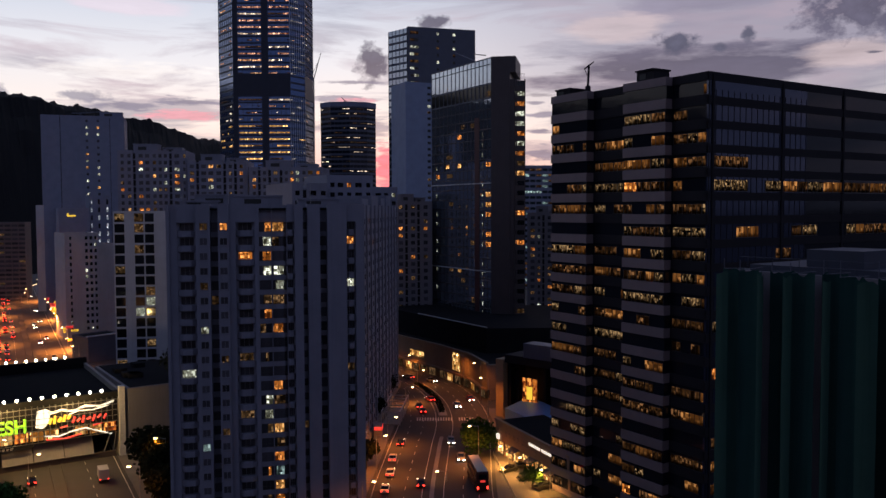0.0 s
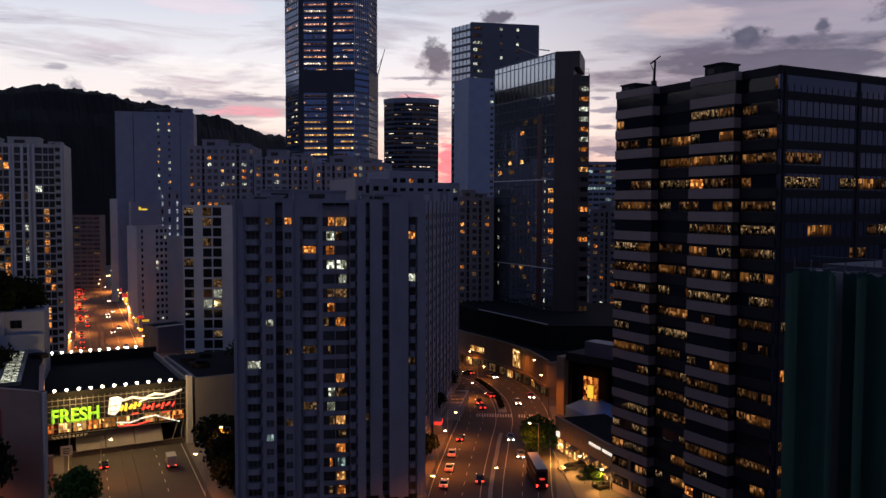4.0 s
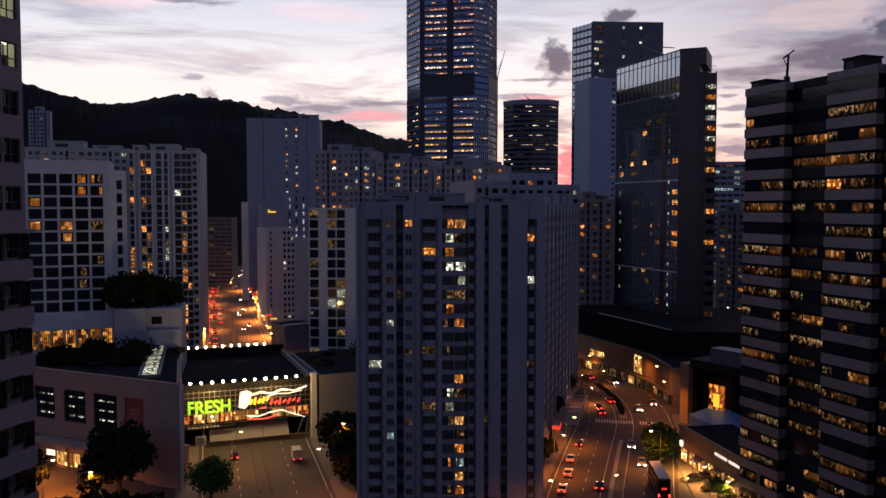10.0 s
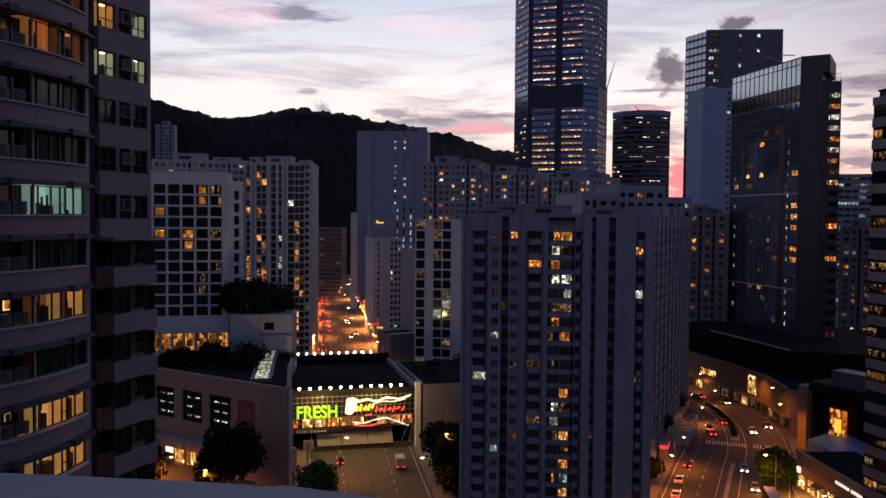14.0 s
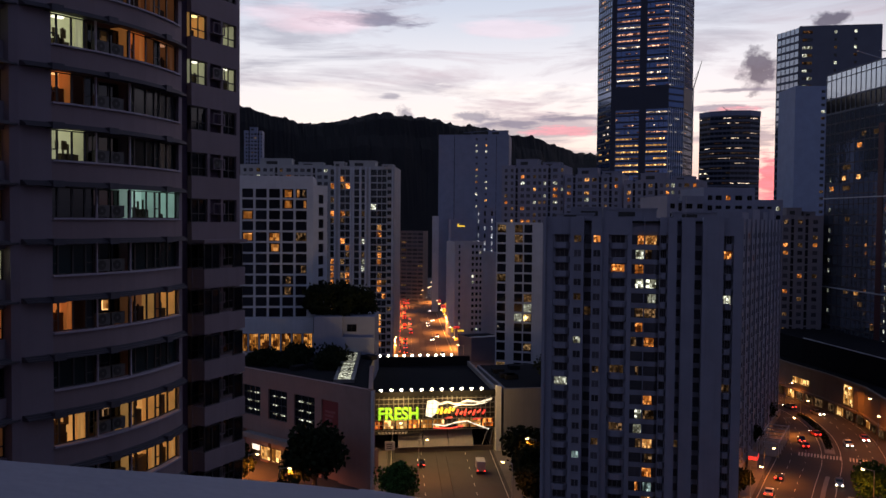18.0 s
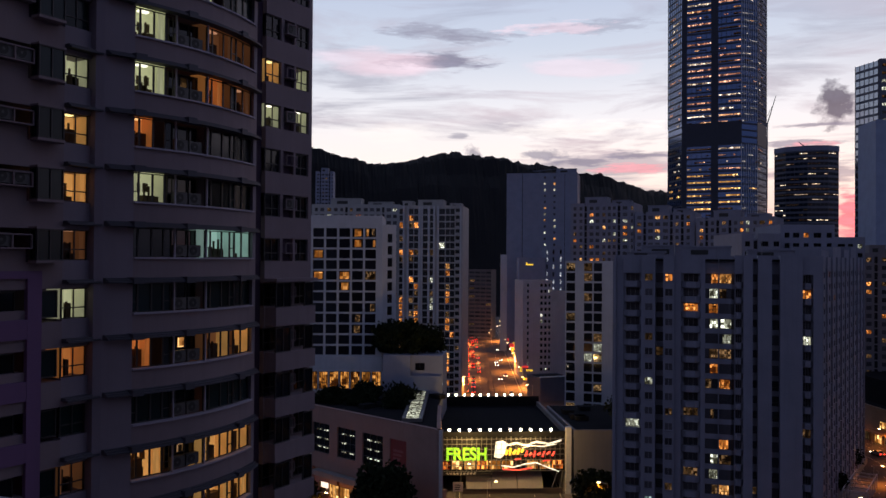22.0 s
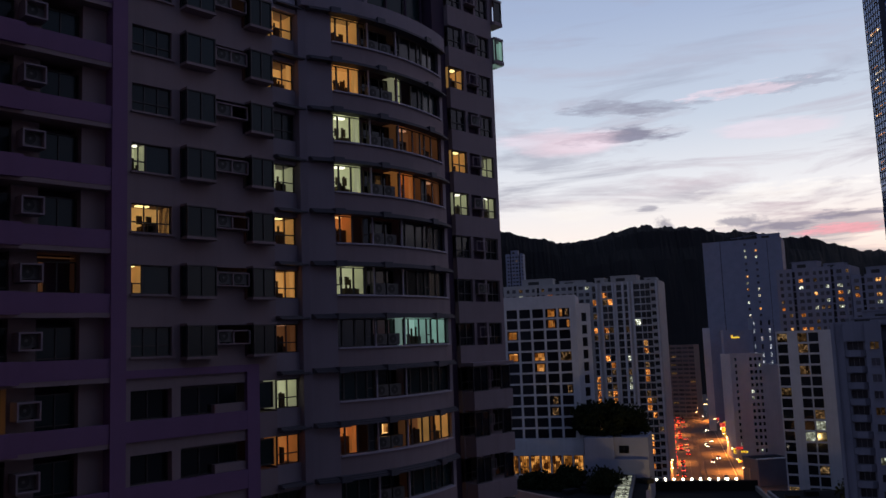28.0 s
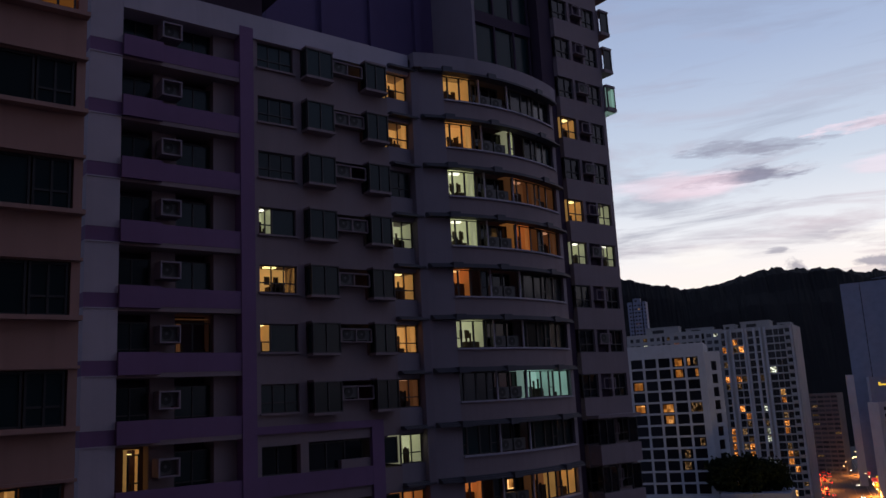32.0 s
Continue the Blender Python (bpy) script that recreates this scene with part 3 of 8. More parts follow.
def block(name, label, p, q, depth, z1, mat, cols, sh, rng, shares, group="", sides=None, left=False, z0=0.0, sill=0.9, high=1.3, glass="glass",
          frame_mat="frame", first=0, core="dark", parapet=1.0, category="building", nx=2, ny=1, right=True):
    """A building with a front from p to q, its windows, side walls and a roof with a parapet."""
    m, w = frontage(p, q)
    b = thing(name, label, category, group, "", m)
    n = max(1, int(round((z1 - z0) / sh)))
    sh = (z1 - z0) / n
    wall = bmesh.new()
    facade(b, wall, Matrix(), z0, n, sh, cols(w) if callable(cols) else cols, rng, shares, glass, sill=sill, high=high, frame_mat=frame_mat, first=first, top=parapet, nx=nx, ny=ny)
    if sides:
        if right:
            facade(b, wall, side_of(w, depth), z0, n, sh, sides(depth), rng, shares, glass, sill=sill, high=high, frame_mat=frame_mat, first=first, top=parapet, nx=nx, ny=ny)
        if left:
            facade(b, wall, side_of(w, depth, False), z0, n, sh, sides(depth), rng, shares, glass, sill=sill, high=high, frame_mat=frame_mat, first=first, top=parapet, nx=nx, ny=ny)
    if not (sides and right):
        box(wall, w - 0.35, w, 0.36, depth - 0.01, z0, z1 + parapet)
    if not (sides and left):
        box(wall, 0, 0.35, 0.36, depth - 0.01, z0, z1 + parapet)
    box(wall, 0.36, w - 0.36, depth - 0.35, depth, z0, z1 + parapet)
    part("wall", wall, [M[mat]], b)
    # near-black infill: the shade behind slots is put into its colour
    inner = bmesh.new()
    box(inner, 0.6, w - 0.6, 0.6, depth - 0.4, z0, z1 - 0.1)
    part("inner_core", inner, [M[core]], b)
    roof = bmesh.new()
    box(roof, 0.36, w - 0.36, 0.36, depth - 0.36, z1 - 0.09, z1 + 0.12)
    part("roof", roof, [M["roof"]], b)
    return b, w


def plant_room(b, x0, x1, y0, y1, z0, z1, mat):
    """A roof house with a coping and a dark louvre."""
    bm = bmesh.new()
    box(bm, x0, x1, y0, y1, z0, z1 - 0.3)
    box(bm, x0 - 0.2, x1 + 0.2, y0 - 0.2, y1 + 0.2, z1 - 0.3, z1)
    box(bm, x0 + (x1 - x0) * 0.2, x0 + (x1 - x0) * 0.55, y0 - 0.08, y0 - 0.003, z0 + (z1 - z0) * 0.35, z0 + (z1 - z0) * 0.7, 1)
    part("roof_house", bm, [M[mat], M["grille"]], b)


# ---- ground, hill and roads ----
bm = bmesh.new()
S = 4200
vs = [bm.verts.new((x, y, 0)) for x, y in ((-S, -S), (S, -S), (S, S), (-S, S))]
bm.faces.new(vs)
solid("ground", bm, M["ground"], "dark built-up city ground seen from high above", "ground", kind="structure")


def hill_el(az):
    """Height of the ridge line, in degrees over the eye, by direction."""
    pts = ((-40, 0.6), (8, 0.7), (11.5, 1.2), (13.6, 4.3), (15.2, 4.75), (20.3, 5.65), (24.0, 6.35), (26.2, 6.75), (30.5, 6.95), (35.2, 6.6), (37.0, 6.95), (39.2, 7.4), (44.0, 8.6), (60.0, 8.0), (95.0, 6.0))
    for (a, u), (c, v) in zip(pts, pts[1:]):
        if a <= az <= c:
            f = (az - a) / (c - a)
            return u + (v - u) * (3 * f * f - 2 * f ** 3)
    return 3.0


bm = bmesh.new()
grid = []
NA, ND = 900, 16
for i in range(NA + 1):
    az = -40 + 135 * i / NA
    ridge = EYE[2] + 1650 * math.tan(radians(hill_el(az)))
    col = []
    for j in range(ND + 1):
        f = j / ND
        d = 820 + 1300 * f
        p = polar(az, d)
        rise = math.sin(min(1.0, f / 0.64) * math.pi / 2) ** 1.25 if f <= 0.64 else 1.0 - 0.5 * ((f - 0.64) / 0.36) ** 2
        h = ridge * rise * (d / 1650 if 0.5 < f < 0.66 else 1.0) if f > 0 else -5
        h += noise.noise((p.x * 0.006, p.y * 0.006, 2)) * 16 * min(1, f * 3) * (1.0 if f < 0.55 else 0.3)
        h += (noise.noise((p.x * 0.07, p.y * 0.07, 5)) * 4.5 + noise.noise((p.x * 0.19, p.y * 0.19, 8)) * 5.0) * min(1, f * 3)
        p.z = h
        col.append(bm.verts.new(p))
    grid.append(col)
for i in range(NA):
    for j in range(ND):
        bm.faces.new((grid[i][j], grid[i + 1][j], grid[i + 1][j + 1], grid[i][j + 1])).smooth = False
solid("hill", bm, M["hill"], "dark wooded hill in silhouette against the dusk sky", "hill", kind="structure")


def ribbon(pts, width, z, bm, mi=0):
    """A flat strip of road along a line of plan points."""
    rows = []
    for i, p in enumerate(pts):
        a, c = Vector(pts[max(0, i - 1)]), Vector(pts[min(len(pts) - 1, i + 1)])
        d = (c - a).normalized()
        nrm = Vector((-d.y, d.x))
        w = width[i] if isinstance(width, (list, tuple)) else width
        q = Vector(p)
        rows.append((bm.verts.new((*(q + nrm * w / 2), z)), bm.verts.new((*(q - nrm * w / 2), z))))
    for (a, b2), (c, d2) in zip(rows, rows[1:]):
        bm.faces.new((a, b2, d2, c)).material_index = mi


def curve(pts, n=8):
    """A smooth line through plan points."""
    out = []
    for i in range(len(pts) - 1):
        p0, p1, p2, p3 = (Vector(pts[max(0, min(len(pts) - 1, k))]) for k in (i - 1, i, i + 1, i + 2))
        for j in range(n):
            t = j / n
            out.append(0.5 * (2 * p1 + (p2 - p0) * t + (2 * p0 - 5 * p1 + 4 * p2 - p3) * t * t + (3 * p1 - p0 - 3 * p2 + p3) * t ** 3))
    return out + [Vector(pts[-1])]


def offset(line, d):
    out = []
    for i, p in enumerate(line):
        a, c = line[max(0, i - 1)], line[min(len(line) - 1, i + 1)]
        t = (c - a).normalized()
        out.append(p + Vector((-t.y, t.x)) * d)
    return out


def dashes(line, bm, z, on=2.0, off=4.0, w=0.12):
    """Broken lane line."""
    run, acc = [], 0.0
    seg = [(a, b2) for a, b2 in zip(line, line[1:])]
    s = 0.0
    for a, b2 in seg:
        n = max(1, int((b2 - a).length / 1.0))
        for k in range(n):
            p, q = a.lerp(b2, k / n), a.lerp(b2, (k + 1) / n)
            if (s % (on + off)) < on:
                d = (q - p).normalized()
                m = Vector((-d.y, d.x)) * w / 2
                bm.faces.new([bm.verts.new((*v, z)) for v in (p + m, p - m, q - m, q + m)])
            s += (q - p).length


# the curving avenue between the apartment block and the shops
AVE = curve([(-1.0, 95), (-2.0, 130), (-2.5, 163), (-1.2, 195), (0.0, 224), (-3.5, 252), (-14, 278), (-38, 302), (-75, 322)])
bm = bmesh.new()
ribbon(AVE, 26, 0.03, bm)
solid("road", bm, M["asphalt"], "curving dark asphalt avenue lit orange by street lamps", "road", kind="structure")
# the straight road that runs under the shopping bridge and on to the far junction
ROAD = [Vector((-71 + 0.477 * 75, 153 - 0.879 * 75)), Vector((-71, 153)), Vector((-88, 184)), Vector((-166, 328)), Vector((-268, 515)), Vector((-330, 630))]
bm = bmesh.new()
ribbon(ROAD, 26, 0.06, bm)
solid("road_under_bridge", bm, M["asphalt"], "straight asphalt road passing below the shopping bridge", "road", kind="structure")
bm = bmesh.new()
for d in (-9.6, -6.4, 5.6, 9.0):
    dashes(offset(AVE, d), bm, 0.045)
for d in (-12.4, -2.4, 2.0, 12.2):
    ribbon(offset(AVE, d), 0.14, 0.045, bm)
for d in (-6.0, 5.0):
    dashes(offset(ROAD, d), bm, 0.075)
for d in (-12.4, 12.4):
    ribbon(offset(ROAD, d), 0.15, 0.075, bm)
# zebra crossing
for k in range(24):
    x = -7.4 + k * 0.72 - (0 if k < 14 else -1.5)
    if x < 7.9:
        box(bm, x, x + 0.36, 222.6, 226.0, 0.045, 0.06)
solid("road_markings", bm, M["paint"], "worn white lane lines and zebra stripes on asphalt", "road marking", kind="structure")


def kerbed(line, width, name, label, mat, z=0.16):
    """A raised strip with kerb faces: a pavement or traffic island."""
    bm = bmesh.new()
    l, r = offset(line, width / 2), offset(line, -width / 2)
    lo = [(bm.verts.new((*a, 0)), bm.verts.new((*a, z)), bm.verts.new((*c, z)), bm.verts.new((*c, 0))) for a, c in zip(l, r)]
    for a, c in zip(lo, lo[1:]):
        for k in range(3):
            bm.faces.new((a[k], a[k + 1], c[k + 1], c[k]))
    bm.faces.new(lo[0])
    bm.faces.new(lo[-1][::-1])
    return solid(name, bm, M[mat], label, "pavement", kind="structure")


kerbed(AVE[33:46], 2.4, "traffic_island", "raised kerbed traffic island with planting", "concrete", 0.22)
kerbed(AVE[8:28], 0.9, "median", "narrow concrete median between carriageways", "concrete", 0.25)
kerbed(offset(AVE[4:44], 15.5), 4.6, "pavement", "concrete pavement beside the apartment block", "paving")
kerbed(offset(AVE[4:36], -17.5), 8.4, "pavement", "lit pavement in front of the shops", "paving")
kerbed([p for p in offset(ROAD, 15.5)], 4.4, "pavement", "pavement beside the shopping mall", "paving")
kerbed([p for p in offset(ROAD, -15.5)], 4.4, "pavement", "pavement with planting beside the road", "paving")
kerbed(offset(ROAD[1:], -1.2), 0.4, "median", "narrow raised kerb along the middle of the road", "ground", 0.3)
kerbed(offset(ROAD[1:], 1.2), 0.4, "median", "narrow raised kerb along the middle of the road", "ground", 0.3)


# ---- the towers, far to near ----
def glass_face(b, wall, glass, fm, w, z0, n, sh, span, mull, rng, density, kinds, every=1, face=0.0, high=None, mi=0, bar=0.14, gi=0):
    """Curtain wall: glass sheet, a spandrel per storey, mullions, and lit stretches of window."""
    box(glass, 0, w, face + 0.15, face + 0.5, z0, z0 + n * sh, gi, fm)
    for i in range(0, n + 1, every):
        box(wall, 0, w, face, face + 0.14, z0 + i * sh - span / 2, z0 + i * sh + span / 2, mi, fm)
    k = int(round(w / mull))
    for j in range(k + 1):
        box(wall, j * w / k - bar / 2, j * w / k + bar / 2, face - 0.03, face + 0.14, z0, z0 + n * sh, mi, fm)
    step = w / k
    h = high or (sh - span)
    for i in range(n):
        j = 0
        while j < k:
            run = min(rng.choice((1, 1, 1, 2, 2, 3)), k - j)
            if rng.random() < density(i / n):
                kind = choose(rng, kinds) or "office_dim"
                me = pane(run * step - bar, h, L[kind], "frame", run, 1, bar, 0.10)
                part("window", me, None, b, "", fm @ Matrix.Translation(((j + run / 2) * step, face + 0.03, z0 + i * sh + span / 2 + (sh - span - h) * 0.5)))
            j += run


def glass_tower(name, label, pts, z1, sh, glass, band, span, mull, seed, density, kinds, z0=0.0, group="", high=None, crown=True):
    """A tower on a polygon of plan points, given left to right as seen, then closed behind."""
    rng = random.Random(seed)
    m = Matrix.Translation((pts[0].x, pts[0].y, 0))
    b = thing(name, label, "tower block", group, "", m)
    wall, sheet = bmesh.new(), bmesh.new()
    inv = m.inverted()
    n = int(round((z1 - z0) / sh))
    sh = (z1 - z0) / n
    for p, q in zip(pts, pts[1:]):
        fm, w = frontage(inv @ p, inv @ q)
        glass_face(b, wall, sheet, fm, w, z0, n, sh, span, mull, rng, density, kinds, high=high)
    back = [inv @ p for p in pts]
    mid = sum(pts, Vector()) / len(pts)
    away = Vector((mid.x, mid.y, 0)).normalized() * (pts[-1] - pts[0]).length
    away = inv.to_3x3() @ away
    ring = [(p.x, p.y) for p in (q + away * 0.012 for q in back)] + [(p.x, p.y) for p in (back[-1] + away, back[0] + away)]
    prism(sheet, ring, z0 + 0.2, z1 - 0.3)
    part("wall", wall, [M[band]], b)
    part("glazing", sheet, [M[glass]], b)
    if crown:
        cr = bmesh.new()
        prism(cr, ring, z1 - 0.25, z1 + 1.2)
        part("parapet", cr, [M[band]], b)
    return b


M["tower_blue"] = plaster("dark_blue_spandrel", (0.026, 0.032, 0.055), rough=0.5, stain=0.1)
# the tallest tower: blue glass in two stacks between dark piers, pale chamfer, dark plant storeys
def skyscraper():
    rng = random.Random(11)
    pts = [polar(15.04, 577), polar(14.15, 556), polar(10.37, 548), polar(9.40, 558), polar(8.85, 580)]
    m = Matrix.Translation((pts[0].x, pts[0].y, 0))
    b = thing("skyscraper", "very tall blue glass office tower with scattered lit floors", "tower block", "", "", m)
    inv = m.inverted()
    wall, sheet, pale = bmesh.new(), bmesh.new(), bmesh.new()
    n, sh = 73, 4.25
    dark = range(31, 34)          # plant storeys
    for f, (p, q) in enumerate(zip(pts, pts[1:])):
        fm, w = frontage(inv @ p, inv @ q)
        box(sheet, 0, w, 0.15, 0.5, 0, n * sh, 0, fm)
        for i in range(n + 1):
            box(wall, 0, w, 0.02, 0.14, i * sh - 0.55, i * sh + 0.55, 0, fm)
        if f in (1, 3):
            box(wall, 0, w, -0.05, 0.14, 31 * sh, 34.4 * sh, 0, fm)
        k = max(2, int(round(w / (1.9 if f == 2 else 3.1))))
        for j in range(k + 1):
            r = 0.20 if f == 2 else 0.09
            for z0, z1 in ((0, 31 * sh), (34.4 * sh, n * sh)):
                box(pale if f == 2 else wall, j * w / k - r, j * w / k + r, -0.12, 0.15, z0, z1, 0, fm)
        # stacks of windows, as shares of the face
        stacks = {0: ((0.10, 0.9),), 1: ((0.09, 0.50), (0.62, 0.985)), 2: ((0.03, 0.97),), 3: ((0.1, 0.5),)}[f]
        for i in range(n):
            if i in dark:
                continue
            z = i * sh + 0.75
            whole = rng.random()
            for a, c in stacks:
                width = (c - a) * w
                cells = max(2, int(round(width / 1.55)))
                st = width / cells
                row = "yellow_row" if 19 <= i < 27 else rng.choice(("rosy_row", "white_row", "tower", "rosy_row"))
                full = whole > (0.2 if 21 <= i < 27 else 0.5)
                if f == 2:
                    full = False
                j = 0
                while j < cells:
                    run = min(rng.choice((1, 1, 2, 3)), cells - j) if not full else min(rng.choice((3, 4, 6, 8)), cells - j)
                    chance = (0.9 if full else 0.55 if whole > 0.12 else 0.2) * (0.55 if f in (0, 3) else 0.75 if f == 2 else 1.0)
                    if rng.random() < chance:
                        high = 1.15 if full else rng.choice((0.7, 0.9, 1.2))
                        kind = "pale" if f == 2 and rng.random() < 0.8 else row if rng.random() < 0.8 else "office_dim"
                        part("window", pane(run * st - 0.25, high, L[kind], "frame", max(1, run // 2), 1, 0.10, 0.10), None, b, "", fm @ Matrix.Translation((a * w + (j + run / 2) * st, 0.0, z + 1.5 - high)))
                    j += run
        for a, c in {1: ((0.0, 0.085), (0.505, 0.615))}.get(f, ()):
            box(wall, a * w, c * w, -0.10, 0.1, 0, n * sh, 0, fm)
    back = [inv @ p for p in pts]
    away = inv.to_3x3() @ (Vector((pts[2].x, pts[2].y, 0)).normalized() * 56)
    ring = [(p.x, p.y) for p in (q + away * 0.012 for q in back)] + [(p.x, p.y) for p in (back[-1] + away * 0.7, back[0] + away * 0.7)]
    prism(sheet, ring, 0.2, n * sh - 0.3)
    part("wall", wall, [M["tower_blue"]], b)
    part("glazing", sheet, [M["glass_blue"]], b)
    part("pale_mullions", pale, [M["frame_white"]], b, "pale mullions on the chamfer")
    cr = bmesh.new()
    prism(cr, ring, n * sh - 0.25, n * sh + 1.2)
    part("parapet", cr, [M["tower_blue"]], b)


skyscraper()
ot = glass_tower("office_tower", "rounded dark office tower with bands of light", [polar(8.37, 712), polar(7.7, 703), polar(6.4, 699), polar(5.2, 703), polar(4.62, 712)],
            144, 4.0, "glass_black", "slate", 1.7, 3.2, 12, lambda f: 1.0 if int(f * 36) in (27, 28) else 0.62 if int(f * 36) in (8, 12, 17, 22) else 0.36, {"white_row": 0.34, "desk_lamp": 0.3, "office_dim": 0.3}, high=1.0, crown=False)
q = bmesh.new()
ring = [polar(a, d) for a, d in ((8.40, 712), (7.7, 702.5), (6.4, 698.5), (5.2, 702.5), (4.58, 712), (4.7, 740), (8.2, 740))]
prism(q, [((ot.matrix_basis.inverted() @ p).x, (ot.matrix_basis.inverted() @ p).y) for p in ring][::-1], 144.05, 148.0)
bmesh.ops.recalc_face_normals(q, faces=q.faces)
part("parapet", q, [M["tower_grey"]], ot, "pale grey roof band")
# tall tower: one pale flank of mirror bands, one dark slab face
def striped_flank():
    rng = random.Random(13)
    p, q = polar(3.70, 484), polar(2.43, 472)
    m, w = frontage(p, q)
    b = thing("office_tower", "tall office tower with one pale glass flank", "tower block", "", "", m)
    wall, sheet = bmesh.new(), bmesh.new()
    n, sh, top = 40, 4.0, 160.5
    for i in range(n):
        z = top - (i + 1) * sh
        box(sheet, 0, w, 0.1, 0.6, z + 1.1, z + sh - 0.15, 0, m.inverted() @ m)
        box(wall, 0, w, 0.0, 0.5, z - 0.15, z + 1.1)
    for j in range(6):
        box(wall, j * w / 5 - 0.12, j * w / 5 + 0.12, -0.05, 0.1, 0, top)
    box(wall, 0, w, 0.6, 24, 0, top - 0.5)
    part("wall", wall, [M["slate"]], b)
    part("glazing", sheet, [M["glass_mirror"]], b)
    dk = bmesh.new()
    box(dk, w * 0.35, w, -0.15, -0.06, top - 40.6, top - 34.8)
    part("dark_panel", dk, [M["dark"]], b)
    for i in range(16, 34):
        if rng.random() < 0.5:
            part("window", pane(w / 5 - 0.3, 1.3, L["office" if rng.random() < 0.5 else "white_row"], "frame", 2, 1), None, b, "", Matrix.Translation((w * (0.1 + 0.2 * rng.randrange(5)), -0.02, top - (i + 1) * sh + 1.4)))


striped_flank()
rng = random.Random(14)
b, w = block("office_tower", "dark slab of a tall office tower with small lit windows", polar(2.36, 471), polar(-2.27, 482), 34, 160, "slate",
             lambda w: [(0, 1.2, "w"), (1.2, 3.6, "o"), (3.6, 6.2, "o"), (6.2, w * 0.42, "w"), (w * 0.42, w * 0.42 + 1.4, "o"), (w * 0.42 + 1.4, w * 0.66, "w"), (w * 0.66, w * 0.66 + 1.6, "o"), (w * 0.66 + 1.6, w, "w")],
             4.0, rng, {"office_dim": 0.3, "dim": 0.2, "white": 0.25}, high=1.6)
# blue-grey slab tower in front of it
b, w = block("residential_slab", "plain blue-grey slab tower with a blank end wall", polar(2.55, 418), polar(0.62, 424), 20, 121, "blue_grey",
             lambda w: [(0, w * 0.78, "w"), (w * 0.78, w * 0.9, "o"), (w * 0.9, w, "w")], 3.1, rng, {"dim": 0.1, "white": 0.06})


# the curved glass tower over the podium
def curved_tower():
    rng = random.Random(21)
    pts = [polar(0.75 - 4.1 * t, 340 - 36 * t - 1.5 * math.sin(t * math.pi)) for t in (0, 0.2, 0.4, 0.6, 0.8, 1.0)]
    m = Matrix.Translation((pts[0].x, pts[0].y, 0))
    b = thing("curved_tower", "dark curved glass tower with a roof screen and brown flank", "tower block", "", "", m)
    inv = m.inverted()
    wall, sheet, ledge = bmesh.new(), bmesh.new(), bmesh.new()
    sh, n, base, TOP = 3.7, 24, 9.6, 113.2
    LIT = {(0, 16): "orange", (1, 16): "dim", (2, 20): "orange", (2, 21): "dim", (3, 21): "dim", (1, 18): "dim", (1, 17): "warm", (2, 17): "warm", (1, 13): "dim", (1, 6): "dim", (2, 6): "warm", (2, 5): "dim", (1, 1): "dim", (2, 0): "dim", (3, 9): "dim", (3, 3): "dim"}
    for k, (p, q) in enumerate(zip(pts, pts[1:])):
        fm, w = frontage(inv @ p, inv @ q)
        box(sheet, 0, w, 0.15, 0.5, base, 98.4, 0, fm)
        for i in range(n + 1):
            box(wall, 0, w, 0.03, 0.16, base + i * sh - 0.14, base + i * sh + 0.14, 0, fm)
        for j in range(3):
            x = j * w / 3
            box(wall, x - 0.05, x + 0.05, 0.02, 0.16, base, 98.4, 0, fm)
        # row of dark panes between bright mullions, then the open screen
        screen = bmesh.new()
        box(sheet, 0, w, 0.15, 0.5, 98.7, 103.6, 1, fm)
        for j in range(3):
            x = j * w / 3
            box(screen, x - 0.14, x + 0.14, -0.05, 0.14, 98.4, TOP, 0, fm)
            for z0, z1 in ((103.9, TOP - 2.6), (TOP - 2.3, TOP - 0.4)):
                glass = bmesh.new()
                box(glass, x + 0.16, x + w / 3 - 0.16, 0.06, 0.12, z0, z1, 0, fm)
                part("screen_pane", glass, [M["glass_sea"]], b)
        box(screen, 0, w, -0.05, 0.18, 98.3, 98.8, 0, fm)
        box(screen, 0, w, -0.05, 0.18, 103.5, 104.0, 0, fm)
        box(screen, 0, w, -0.05, 0.18, TOP - 2.6, TOP - 2.3, 0, fm)
        box(screen, 0, w, -0.08, 0.2, TOP - 0.4, TOP, 0, fm)
        part("screen_frame", screen, [M["slate"]], b, "dark frame of the glass roof screen")
        for z, out in ((67.2, 0.45), (34.4, 0.45), (9.2, 0.5)):
            box(ledge, 0, w, -out, 0.1, z, z + 0.35, 0, fm)
        for (kk, i), kind in LIT.items():
            if kk == k:
                part("window", pane(w / 3 * rng.choice((1, 1, 1.6)) - 0.3, 1.7, L[kind], "frame", 2, 1), None, b, "", fm @ Matrix.Translation((w * rng.choice((0.33, 0.5, 0.62)), -0.02, base + i * sh + 1.2)))
    # two upright rows of small stair lights, and a strip of red stone beside one of them
    for k, u, share in ((0, 0.40, 0.6), (4, 0.28, 0.95)):
        fm, w = frontage(inv @ pts[k], inv @ pts[k + 1])
        for i in range(n):
            if rng.random() < share and i < 21:
                part("stair_light", pane(0.55, 1.5, L["white"], "frame", 1, 1), None, b, "", fm @ Matrix.Translation((w * u, -0.06, base + i * sh + 0.9)))
    fm, w = frontage(inv @ pts[3], inv @ pts[4])
    strip = bmesh.new()
    box(strip, w * 0.62, w * 0.98, -0.04, 0.02, base, 92, 0, fm)
    part("stone_strip", strip, [M["red_stone"]], b, "upright strip of dark red stone")
